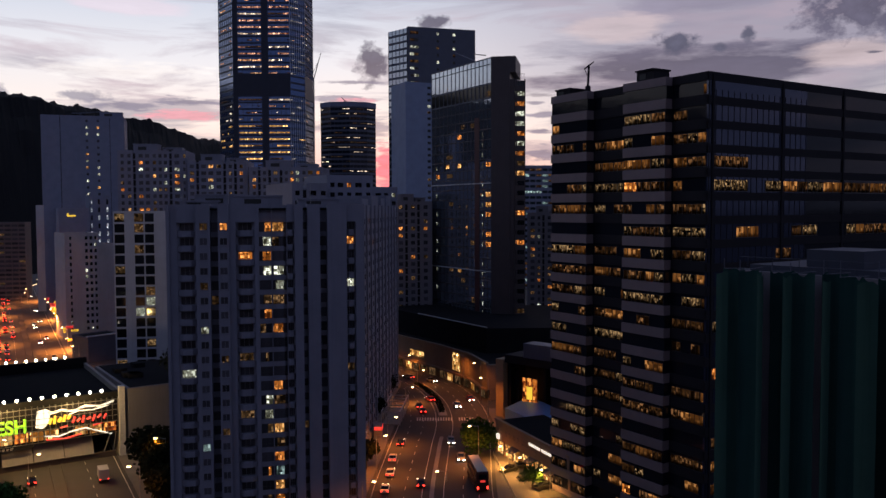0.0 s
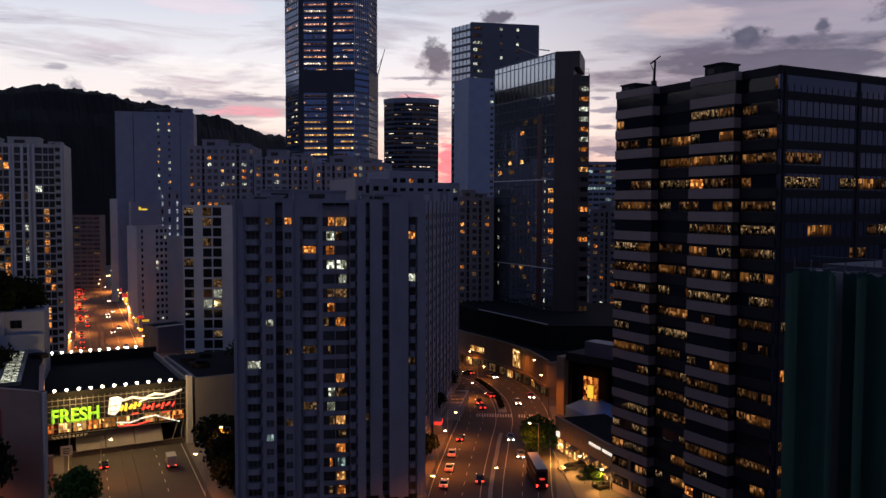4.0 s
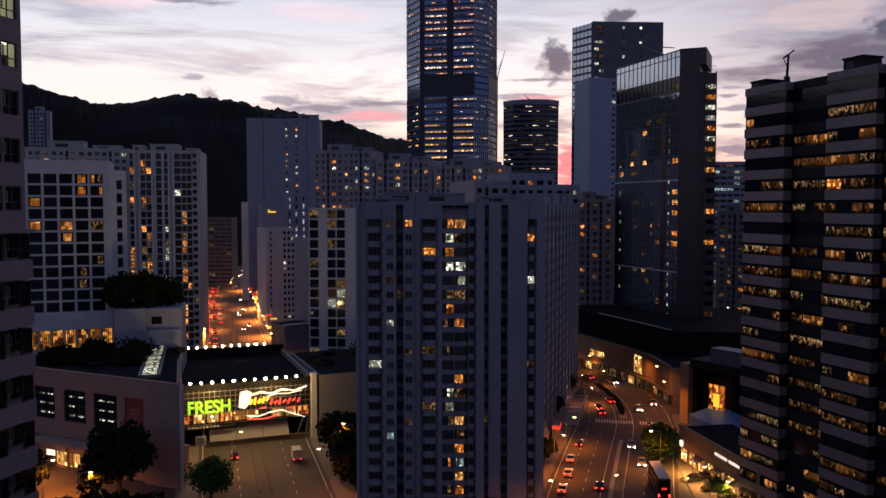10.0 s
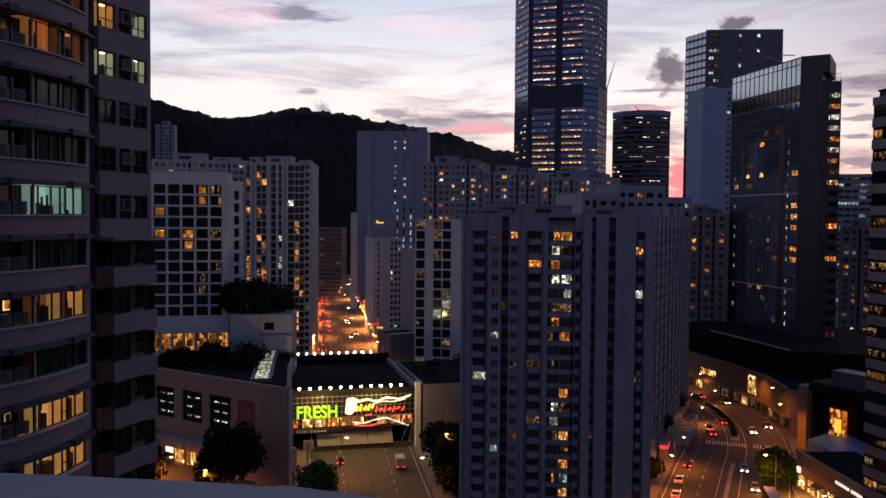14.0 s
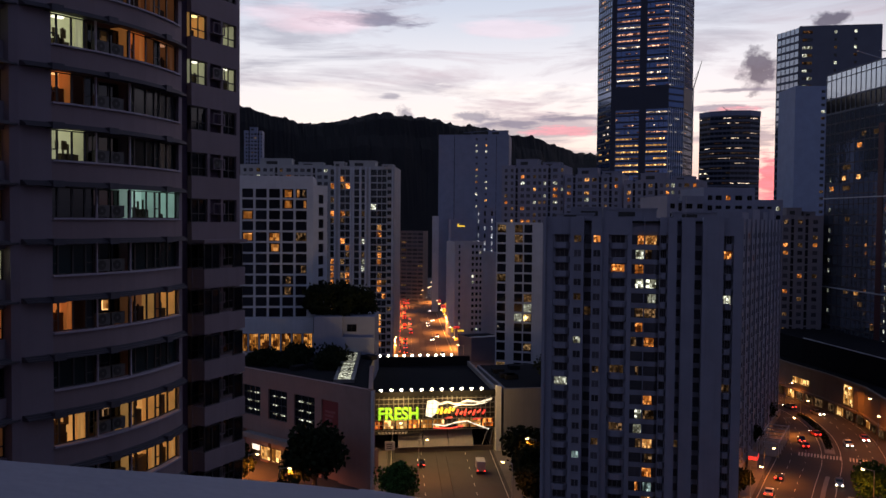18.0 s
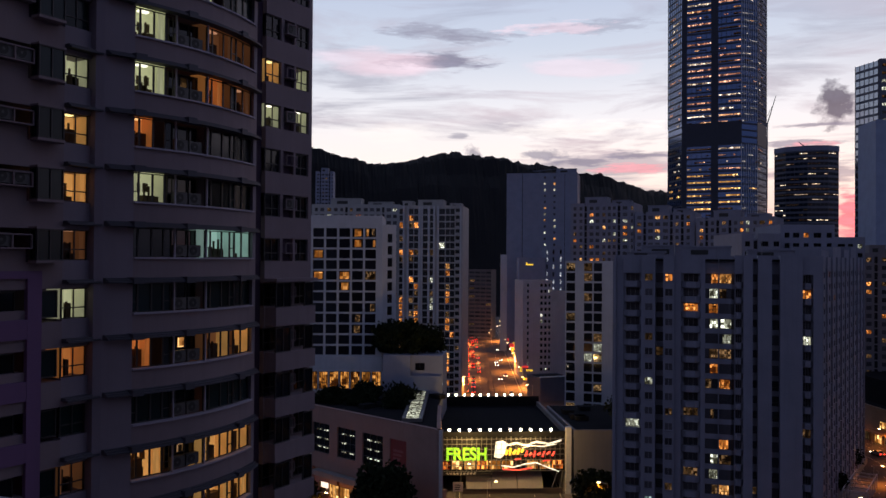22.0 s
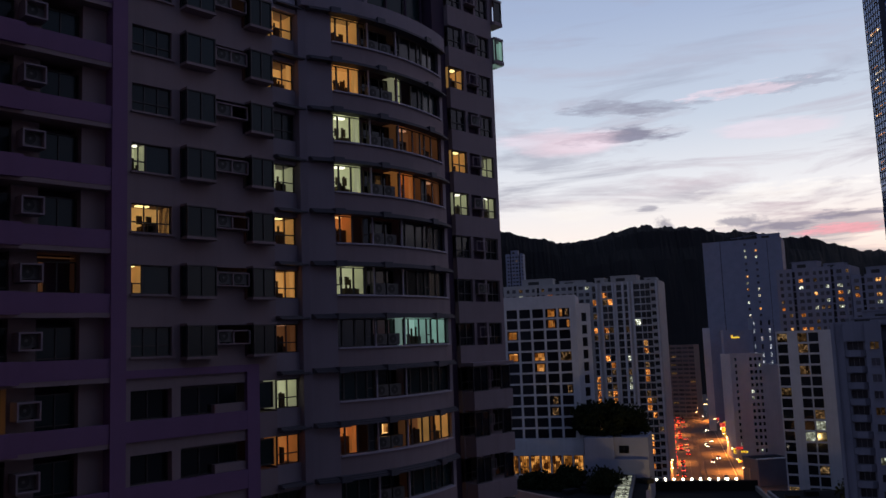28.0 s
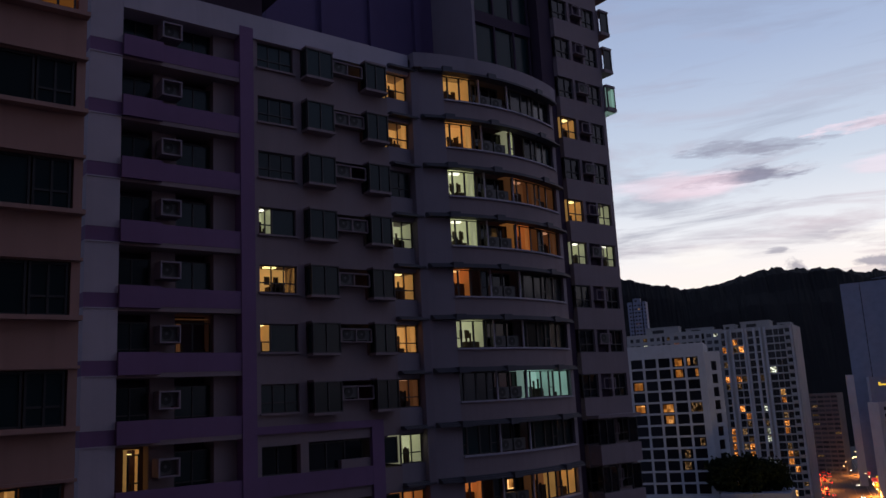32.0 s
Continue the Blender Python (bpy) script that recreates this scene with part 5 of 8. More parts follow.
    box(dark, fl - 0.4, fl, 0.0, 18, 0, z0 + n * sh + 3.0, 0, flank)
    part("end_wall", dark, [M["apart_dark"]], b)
    base = bmesh.new()
    box(base, -0.5, w + 0.2, -0.6, depth + 0.4, 0, z0)
    box(base, -0.2, fl + 0.4, -0.6, 17.5, 0, z0 - 0.02, 0, flank)
    for k in range(9):
        box(base, 2 + k * 3.7, 4.6 + k * 3.7, -0.64, -0.603, 0.3, 2.3, 1)
    part("podium", base, [M["concrete"], M["glass"]], b)
    roof = bmesh.new()
    zt = z0 + n * sh + 2.2
    box(roof, 0.61, w - 0.61, 0.61, depth - 0.51, zt - 0.3, zt + 0.1)
    box(roof, 2.0, fl - 0.4, 0.61, 17.8, zt - 0.29, zt + 0.08, 0, flank)
    part("roof", roof, [M["roof"]], b)
    for x0, x1, y0, y1, h in ((2, 9, 6, 12, 1.6), (12, 21, 8, 16, 2.6), (24, 32, 7, 14, 2.0), (4, 14, 18, 26, 3.0)):
        plant_room(b, x0, x1, y0, y1, zt + 0.1, zt + h, "apart")
    for x0, x1, h in ((10, 20, 2.5), (26, 38, 3.5), (44, 52, 3.0), (56, 66, 4.0)):
        houses = bmesh.new()
        box(houses, x0, x1, 2, 12, zt + 0.08, zt + h, 0, flank)
        part("roof_house", houses, [M["apart"]], b)
    # rows of balcony air conditioners
    ac = ac_mesh()
    for i in range(n):
        for x in (3.0, 13.4):
            if rng.random() < 0.5:
                part("air_conditioner", ac, None, b, "", Matrix.Translation((x, 0.95, z0 + i * sh + 0.3)))
    # clothes drying rails and a water tank
    bm = bmesh.new()
    for x in (3, 11, 26):
        rod(bm, (x, 1.5, zt), (x, 1.5, zt + 4.5), 0.05)
    part("mast", bm, [M["steel"]], b)
    return b


ACM = []


def ac_mesh():
    """A split air conditioner's outdoor unit: case, round grille and feet."""
    if not ACM:
        bm = bmesh.new()
        box(bm, -0.42, 0.42, -0.16, 0.16, 0.06, 0.66)
        rod(bm, (-0.08, -0.162, 0.36), (-0.08, -0.18, 0.36), 0.25, 0.24, 12, 1)
        rod(bm, (-0.08, -0.18, 0.36), (-0.08, -0.19, 0.36), 0.07, 0.06, 8, 0)
        box(bm, -0.36, -0.26, -0.14, 0.14, 0, 0.06)
        box(bm, 0.26, 0.36, -0.14, 0.14, 0, 0.06)
        ACM.append(to_mesh("air_conditioner", bm, [M["ac"], M["grille"]]))
    return ACM[0]


apartment_block()
rng = random.Random(43)
for p, q, z1 in ((polar(10.35, 226), polar(8.0, 230), 63.5), (polar(8.0, 233), polar(4.85, 238), 66.0), (polar(4.85, 270), polar(3.15, 272), 63.6)):
    b, w = block("apartment_block", "rear tower of the mauve-grey housing estate", p, q, 20, z1, "apart", flats, 2.7, rng, {"dim": 0.04, "orange": 0.03, "white": 0.03}, parapet=1.6)


# ---- dark office building with violet-grey bands ----
def banded_offices():
    rng = random.Random(51)
    dl, dr = Vector((0.538, -0.843, 0)), Vector((0.843, 0.538, 0))
    c = Vector((43.9, 136.7, 0))
    p = c - dl * 38.2
    m, w = frontage(p, c)
    b = thing("office_building", "large dark office building with grey bands and lit floors", "office building", "", "", m)
    band, glass, body = bmesh.new(), bmesh.new(), bmesh.new()
    n, sh, z0 = 20, 3.98, 0.0
    top = z0 + n * sh
    R = side_of(w, 60)
    body_pts = [(0.4, 0.6), (w - 0.5, 0.6), (w - 0.5, 60), (0.4, 60)]
    prism(body, body_pts, 0, top - 0.4)
    # left flank: two projecting bays, two recessed stretches
    stretches = [(0, 10.6, -1.6, True), (10.6, 20.2, 0.2, False), (20.2, 30.4, -1.6, True), (30.4, 38.2, 0.0, False)]
    lots = {"office": 0.24, "orange": 0.03, "office_dim": 0.38, "desk_lamp": 0.3}
    for x0, x1, face, pale in stretches:
        for i in range(n + 1):
            z = z0 + i * sh
            mi = 0 if pale else 1
            box(band, x0 + 0.02, x1 - 0.02, face, 0.62 if pale else face + 0.4, z - 0.55, min(z + 1.15, top + 0.9), mi)
        box(glass, x0 + 0.05, x1 - 0.05, face + 0.25, 0.61 if pale else face + 0.5, 0, top - 0.4)
        k = 9 if x1 - x0 > 9 else 7
        st = (x1 - x0 - 0.4) / k
        for i in range(n):
            j = 0
            busy = rng.choice((0.3, 0.6, 0.8, 0.95)) if i < n - 1 else 0.1
            while j < k:
                run = min(rng.choice((2, 3, 4, 6)), k - j)
                if rng.random() < busy:
                    kind = choose(rng, lots) or "office_dim"
                    part("window", pane(run * st - 0.1, 1.75, L[kind], "frame", run, 1, 0.07), None, b, "", Matrix.Translation((x0 + 0.2 + (j + run / 2) * st, face + 0.14, z0 + i * sh + 1.2)))
                j += run
    # right flank: dark glass
    for i in range(n + 1):
        z = z0 + i * sh
        box(band, 0, 60, 0.0, 0.4, z - 0.5, min(z + 0.9, top + 0.9), 1, R)
    box(glass, 0.05, 27.0, 0.12, 0.45, 0, top - 0.4, 1, R)
    box(glass, 27.0, 60, 0.12, 0.45, 0, top - 0.4, 0, R)
    for j in range(18):
        box(band, 0.4 + j * 1.55, 0.5 + j * 1.55, 0.06, 0.12, 4, top - 2, 1, R)
    for i in range(n):
        j = 0
        busy = rng.choice((0.2, 0.4, 0.6, 0.8)) if i < 14 or i == 15 else rng.choice((0.0, 0.05, 0.15))
        while j < 34:
            run = rng.choice((2, 3, 4, 6))
            if rng.random() < busy:
                kind = choose(rng, lots) or "office_dim"
                part("window", pane(run * 1.55 - 0.1, 2.0, L[kind], "frame", run, 1, 0.09), None, b, "", R @ Matrix.Translation((1.2 + (j + run / 2) * 1.55, 0.03, z0 + i * sh + 1.05)))
            j += run
    for j in range(4):
        box(band, 1 + j * 18.6, 1.5 + j * 18.6, -0.12, 0.1, 0, top + 0.5, 1, R)
    part("band", band, [M["band"], M["dark"]], b, "violet-grey spandrel bands")
    part("glazing", glass, [M["glass_black"], M["glass_navy"]], b)
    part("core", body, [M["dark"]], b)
    roof = bmesh.new()
    box(roof, 0.2, w - 0.2, 0.3, 59.6, top - 0.38, top + 0.3)
    part("roof", roof, [M["roof"]], b)
    plant_room(b, 23.0, 27.0, -1.0, 3.0, top + 0.3, top + 2.9, "dark")
    plant_room(b, 1.0, 5.0, -1.0, 3.0, top + 0.3, top + 2.2, "dark")
    plant_room(b, 8, w - 6, 10, 50, top + 0.3, top + 2.0, "dark")
    # window-cleaning crane on the roof
    crane = bmesh.new()
    rod(crane, (7.5, 1.5, top + 0.3), (7.5, 1.5, top + 2.4), 0.7, 0.5)
    rod(crane, (7.5, 1.5, top + 2.2), (8.0, 1.3, top + 6.2), 0.28, 0.2)
    rod(crane, (6.4, 1.6, top + 5.9), (9.6, 1.1, top + 6.8), 0.16, 0.12)
    rod(crane, (6.4, 1.6, top + 5.9), (7.7, 1.4, top + 4.0), 0.07, 0.07)
    part("roof_crane", crane, [M["dark"]], b, "small window-cleaning crane")


banded_offices()


# ---- building wrapped in green scaffold netting ----
def netted_building():
    rng = random.Random(61)
    p, q = polar(-18.85, 96), polar(-33.0, 84)
    m, w = frontage(p, q)
    b = thing("netted_building", "building under repair wrapped in dark green scaffold netting", "building", "", "", m)
    net, pole, body = bmesh.new(), bmesh.new(), bmesh.new()
    top = 51.6
    # hanging net with folds, bay by bay
    bays = 9
    for k in range(bays):
        x0, x1 = k * w / bays, (k + 1) * w / bays
        d = (0.0, -1.2, 0.3, -0.8, 0.5, -1.5, 0.2, -0.6, 0.0)[k]
        cols = []
        for j in range(9):
            x = x0 + (x1 - x0) * j / 8
            y = d + 0.35 * math.sin(j / 8 * math.pi) - 0.12 * noise.noise((x * 2, 0, 1))
            cols.append([net.verts.new((x, y + 0.18 * noise.noise((x, z * 0.3, 3)), z)) for z in (0, 8, 16, 24, 30, 36, 40, 44, 48, top - 0.6 * rng.random())])
        for a, c in zip(cols, cols[1:]):
            for i in range(9):
                net.faces.new((a[i], c[i], c[i + 1], a[i + 1])).smooth = True
        rod(pole, (x0, d + 0.2, 0), (x0, d + 0.2, top + 0.5 + rng.random()), 0.05, 0.05, 6)
        rod(pole, (x0, d + 0.1, top - 0.3), (x1, d + 0.1, top - 0.2 + 0.4 * rng.random()), 0.04, 0.04, 5)
    part("net", net, [M["green_net"]], b, "dark green netting in vertical folds")
    for x, wd in ((0.3, 1.5), (5.3, 0.7), (8.2, 1.0), (12.4, 0.8), (15.8, 2.0), (20.2, 0.8)):
        st = bmesh.new()
        cols = [[st.verts.new((x + wd * j / 4, -1.62 - 0.16 * math.sin(j / 4 * math.pi) - 0.1 * noise.noise((x + j, z * 0.2, 7)), z)) for z in (0, 10, 20, 30, 38, 44, 48, top - 0.4 - 0.5 * rng.random())] for j in range(5)]
        for a, c in zip(cols, cols[1:]):
            for i in range(7):
                st.faces.new((a[i], c[i], c[i + 1], a[i + 1])).smooth = True
        part("net_strip", st, [M["net_pale"]], b, "paler overlapping strip of netting")
    part("scaffold", pole, [M["slate"]], b)
    box(body, 0.2, w, 1.2, 22, 0, top - 0.5)
    part("wall", body, [M["apart_dark"]], b)
    roof = bmesh.new()
    box(roof, 2, w, 2, 21, top - 0.5, top + 0.2)
    box(roof, 8, 14, 3, 10, top + 0.2, top + 2.0)
    for k in range(7):
        rod(roof, (2 + k * 3, 1.6, top - 0.4), (2 + k * 3, 1.6, top + 1.1), 0.04, 0.04, 5)
    rod(roof, (1, 1.6, top + 1.0), (w, 1.6, top + 1.0), 0.04, 0.04, 5)
    part("roof", roof, [M["roof_blue"]], b, "dark blue-grey flat roof with railing")
    for k, z in ((7.6, 48), (7.6, 43.5), (7.6, 39), (7.6, 35), (7.8, 30)):
        part("window", pane(1.3, 1.6, L["orange"], "frame", 1, 2), None, b, "", Matrix.Translation((k * w / 9, -1.85, z)))


netted_building()


# ---- the near apartment tower: facade on one plane, seen along its length ----
def near_tower():
    rng = random.Random(71)
    X = -35.5
    m = Matrix.Translation((X, 0, 0)) @ Matrix.Rotation(radians(90), 4, "Z")   # local x: along the facade, y: into the building
    b = thing("apartment_tower", "lilac-grey apartment tower with curved balconies, purple frames and lit homes", "apartment tower", "", "", m)
    FH, F0 = 2.82, 62.6
    LOW, TOP = -22, 5           # storeys below and above the reference floor
    roof_z = F0 + FH * TOP
    wall, pale, purple, plum = bmesh.new(), bmesh.new(), bmesh.new(), bmesh.new()
    floors = range(LOW, TOP)
    near_floors = range(-10, TOP)

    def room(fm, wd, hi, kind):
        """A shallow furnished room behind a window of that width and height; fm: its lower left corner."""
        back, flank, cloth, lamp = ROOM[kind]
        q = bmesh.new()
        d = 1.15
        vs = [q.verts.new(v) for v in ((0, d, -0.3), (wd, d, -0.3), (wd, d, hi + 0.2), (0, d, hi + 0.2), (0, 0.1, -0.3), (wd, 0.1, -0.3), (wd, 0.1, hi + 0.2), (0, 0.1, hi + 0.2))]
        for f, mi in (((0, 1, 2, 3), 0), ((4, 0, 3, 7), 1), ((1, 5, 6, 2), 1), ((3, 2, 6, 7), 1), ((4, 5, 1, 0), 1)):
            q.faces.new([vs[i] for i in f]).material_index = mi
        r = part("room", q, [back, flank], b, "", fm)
        for _ in range(rng.choice((2, 3, 3))):
            q = bmesh.new()
            x = rng.uniform(0.05, wd * 0.7)
            box(q, x, x + wd * rng.uniform(0.18, 0.4), d - 0.55, d - 0.1, -0.3, hi * rng.uniform(0.15, 0.6))
            box(q, x + 0.05, x + 0.12, d - 0.6, d - 0.5, -0.3, hi * rng.uniform(0.3, 0.75))
            part("furniture", q, [M["bark"]], r)
        if rng.random() < 0.7:
            q = bmesh.new()
            at = 0.0 if rng.random() < 0.5 else wd * 0.78
            folds = [(q.verts.new((at + k * wd * 0.022, 0.16 + 0.05 * (k % 2), 0.02)), q.verts.new((at + k * wd * 0.022, 0.16 + 0.05 * (k % 2), hi))) for k in range(10)]
            for (u0, u1), (v0, v1) in zip(folds, folds[1:]):
                q.faces.new((u0, v0, v1, u1))
            part("curtain", q, [cloth], r)
        if rng.random() < 0.55:
            q = bmesh.new()
            x = rng.uniform(0.2, 0.5) * wd
            box(q, x, x + wd * 0.3, d - 0.8, d - 0.5, hi - 0.06, hi + 0.02)
            part("ceiling_lamp", q, [lamp], r)
        if kind in ("white", "warm") and wd > 1.5:
            q = bmesh.new()
            for x in (0.42, 0.66):
                box(q, wd * x, wd * x + 0.28, d - 0.05, d - 0.01, hi * 0.42, hi * 0.72)
            part("picture", q, [M["bark"]], r)

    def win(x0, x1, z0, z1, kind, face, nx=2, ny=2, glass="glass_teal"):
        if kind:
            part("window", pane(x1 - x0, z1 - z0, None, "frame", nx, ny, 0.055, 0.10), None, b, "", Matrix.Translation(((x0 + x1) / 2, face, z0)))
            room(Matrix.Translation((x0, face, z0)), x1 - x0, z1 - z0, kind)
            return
        part("window", pane(x1 - x0, z1 - z0, L[kind] if kind else M[glass], "frame", nx, ny, 0.055, 0.10), None, b, "", Matrix.Translation(((x0 + x1) / 2, face, z0)))

    zb = F0 + FH * LOW
    # solid body behind everything
    body = bmesh.new()
    box(body, 9.2, 43.1, 1.6, 24, 0, roof_z - 0.3)
    part("core", body, [M["purple_dark"]], b)

    # 1. pale panels and purple bands at the near end
    for k in floors:
        z = F0 + k * FH
        pn = bmesh.new()
        box(pn, 9.12, 10.5, -0.12, 1.6, z + 0.62, z + FH - 0.06)
        box(pn, 9.10, 10.52, -0.16, 1.6, z + FH - 0.06, z + FH)
        part("end_panel", pn, [M["near_pale"]], b, "pale smooth lilac panel")
        box(purple, 9.12, 10.5, -0.10, 1.6, z, z + 0.62)
    # 2. recessed balcony bay framed in purple
    for k in floors:
        z = F0 + k * FH
        box(purple, 10.5, 12.25, -0.35, -0.15, z + 0.0, z + 0.95)
        box(purple, 12.25, 16.03, -0.12, 0.08, z + 0.09, z + 0.92)
        box(wall, 10.5, 16.03, -0.1, 1.6, z - 0.12, z + 0.09)
        box(wall, 14.95, 16.03, 0.5, 1.6, z + 0.09, z + FH - 0.12)
        box(wall, 12.2, 13.3, 0.9, 1.6, z + 0.09, z + FH - 0.12)
        if k in near_floors:
            if k == -3:
                win(11.35, 11.85, z + 0.5, z + 2.35, "warm", 1.0, 1, 2)
            else:
                win(10.6, 12.2, z + 0.5, z + 2.35, None, 1.0)
            win(13.3, 14.95, z + 0.25, z + 2.35, "dim" if k == -1 else None, 0.9)
            fr = bmesh.new()
            for x in (12.29, 13.15):
                box(fr, x, x + 0.07, -0.1, 0.7, z + 1.35, z + 2.13)
            box(fr, 12.36, 13.15, -0.1, 0.7, z + 1.35, z + 1.42)
            box(fr, 12.36, 13.15, -0.1, 0.7, z + 2.06, z + 2.13)
            part("air_conditioner_box", fr, [M["near_mid"]], b, "pale box frame around an air conditioner")
            part("air_conditioner", ac_mesh(), None, b, "", Matrix.Translation((12.75, 0.35, z + 1.42)))
    box(purple, 16.03, 16.73, -0.18, 1.6, zb, roof_z)
    # lowest storeys: the purple frame runs on over the next bay
    for k in range(LOW, -2):
        z = F0 + k * FH
        box(purple, 16.73, 23.6, -0.16, 0.1, z + 0.05, z + 0.95)
        if k == -3:
            box(purple, 16.73, 23.6, -0.16, 0.1, z + FH + 0.0, z + FH + 0.35)
    box(purple, 22.9, 23.6, -0.17, 0.1, zb, F0 - 2 * FH)
    # 3. flush windows
    box(wall, 16.73, 17.02, 0, 1.6, zb, roof_z + 0.7)
    box(wall, 18.99, 19.30, 0, 1.6, zb, roof_z + 0.7)
    special = {4: None, 3: None, 2: None, 1: "cool", 0: "warm", -1: "dim", -2: None, -3: None}
    for k in floors:
        z = F0 + k * FH
        box(wall, 17.02, 18.99, 0, 1.6, z - 0.55 if k > LOW else z, z + 0.94)
        box(wall, 16.95, 19.1, -0.14, 0.0, z + 0.84, z + 0.93)
        if k in near_floors and k > -3:
            if k == 1:
                win(17.02, 17.75, z + 0.94, z + 2.27, "white", 0.12, 2, 2)
                win(17.75, 18.99, z + 0.94, z + 2.27, None, 0.12, 1, 1)
            elif k == -1:
                win(17.02, 17.6, z + 0.94, z + 2.27, "warm", 0.12, 1, 2)
                win(17.6, 18.99, z + 0.94, z + 2.27, None, 0.12, 1, 1)
            else:
                win(17.02, 18.99, z + 0.94, z + 2.27, special.get(k), 0.12, 3, 2)
        elif k in near_floors:
            win(17.02, 18.99, z + 0.94, z + 2.27, None, 0.4, 2, 1, "glass")
    # 4. bay windows with a shelf for air conditioners between
    for k in floors:
        z = F0 + k * FH
        box(wall, 19.30, 24.75, 0.0, 1.6, z - 0.5 if k > LOW else z, z + 0.75)
        box(wall, 19.30, 19.42, 0.0, 1.6, z + 0.75, z + FH - 0.5)
        box(wall, 21.2, 22.9, 0.02, 1.6, z + 0.75, z + 1.35)
        if k not in near_floors:
            continue
        if k > -3:
            for x0, x1 in ((19.42, 21.05), (23.0, 24.4)):
                box(wall, x0, x1, -0.62, 0.0, z + 0.72, z + 0.84)
                box(wall, x0, x1, -0.62, 0.0, z + 2.30, z + 2.40)
                win(x0 + 0.04, x1 - 0.04, z + 0.84, z + 2.30, None, -0.60, 2, 1)
                for xs in (x0 + 0.03, x1 - 0.09):
                    gl = pane(0.52, 1.46, M["glass_teal"], "frame", 1, 1)
                    part("window", gl, None, b, "", Matrix.Translation((xs + (0.0 if xs == x0 + 0.03 else 0.06), -0.27, z + 0.84)) @ Matrix.Rotation(radians(-90 if xs == x0 + 0.03 else 90), 4, "Z"))
            sh = bmesh.new()
            box(sh, 21.12, 22.95, -0.42, 0.02, z + 1.36, z + 1.42)
            for x in (21.12, 21.98, 22.89):
                box(sh, x, x + 0.06, -0.42, -0.34, z + 1.42, z + 2.05)
            box(sh, 21.12, 22.95, -0.42, -0.34, z + 1.99, z + 2.05)
            part("air_conditioner_shelf", sh, [M["near"]], b)
            part("air_conditioner", ac_mesh(), None, b, "", Matrix.Translation((21.6, -0.14, z + 1.42)))
            if k % 2:
                part("air_conditioner", ac_mesh(), None, b, "", Matrix.Translation((22.45, -0.14, z + 1.42)))
        else:
            win(19.5, 22.6, z + 0.95, z + 2.25, None, 0.3, 3, 1, "glass")
            win(23.7, 24.6, z + 0.95, z + 2.25, None, 0.12, 1, 1)
    # 5. flush column of kitchens, and the smooth pier
    kitchen = {4: "warm", 3: "warm", 2: None, 1: "white", 0: "warm", -1: "warm", -2: "dim", -3: "white", -4: "orange", -5: None, -6: "dim"}
    for k in floors:
        z = F0 + k * FH
        box(pale, 24.75, 26.2, 0.0, 1.6, z - 0.5 if k > LOW else z, z + 0.85)
        if k in near_floors:
            win(24.8, 26.15, z + 0.85, z + 2.32, kitchen.get(k), 0.14, 2, 2)
    # 6. the bowed front: pier, spandrels, hoods and windows
    A0, A1 = 26.2, 37.5

    def bow(x):
        """How far the front stands out at x."""
        t = (x - A0) / (A1 - A0)
        return -(0.35 + 1.15 * math.sin(min(1.0, max(0.0, t)) * math.pi) ** 0.8)

    def strip(bm, x0, x1, out0, out1, z0, z1, n=10):
        """A curved strip between two offsets of the bow."""
        ring = [(x0 + (x1 - x0) * i / n, bow(x0 + (x1 - x0) * i / n) + out0) for i in range(n + 1)]
        ring += [(x0 + (x1 - x0) * i / n, bow(x0 + (x1 - x0) * i / n) + out1) for i in range(n, -1, -1)]
        prism(bm, ring, z0, z1)

    strip(pale, A0, 28.0, 0.0, 2.2, zb, roof_z + 0.4, 5)
    rooms = {4: ("warm", None, None, None), 3: ("warm", None, "white", None), 2: ("white", None, "dim", "dim"), 1: ("white", "dim", "orange", "dim"), 0: ("orange", None, None, None), -1: ("white", None, None, None),
             -2: (None, None, "cool", "cool"), -3: (None, None, None, None), -4: ("orange", "warm", "dim", "warm"), -5: (None, None, None, None), -6: ("warm", "dim", "warm", "warm"), -7: (None, None, "warm", "warm"), -8: ("dim", None, "warm", None)}
    secs = ((28.05, 30.28), (30.36, 32.46), (32.56, 35.15), (35.2, 36.98))

    def front_window(fm, wd, z, kind, lights, share):
        """One window of the bowed front: narrow side lights, tall middle panes; only a share of it lit."""
        hi = 1.50
        cuts = [0.0] + lights + [1.0]
        for f0, f1 in zip(cuts, cuts[1:]):
            on = kind and f0 < share
            side = f1 - f0 < 0.24
            part("window", pane(wd * (f1 - f0), hi, None if on else M["glass_teal" if k % 2 else "glass_home_dark"], "frame", 1, 2 if side else 1, 0.05, 0.10), None, b, "", fm @ Matrix.Translation((wd * (f0 + f1) / 2, 0.05, z + 1.02)))
        if kind:
            room(fm @ Matrix.Translation((0, 0.05, z + 1.02)), wd * max(c for c in cuts if c <= max(share, cuts[1]) + 1e-6 or c == cuts[1]), hi, kind)

    for k in floors:
        z = F0 + k * FH
        strip(wall, 28.0, A1, 0.0, 0.30, z - 0.22 if k > LOW else z, z + 0.93)
        strip(pale, 36.98, A1, 0.0, 0.34, z + 0.93, z + 2.6, 2)
        sill = bmesh.new()
        strip(sill, 28.0, 36.98, -0.12, 0.34, z + 0.933, z + 1.02)
        part("sill", sill, [M["near_pale"]], b, "pale sill below the bowed windows")
        hood = bmesh.new()
        strip(hood, 26.6, A1, -0.44, 0.2, z + 2.55, z + 2.63)
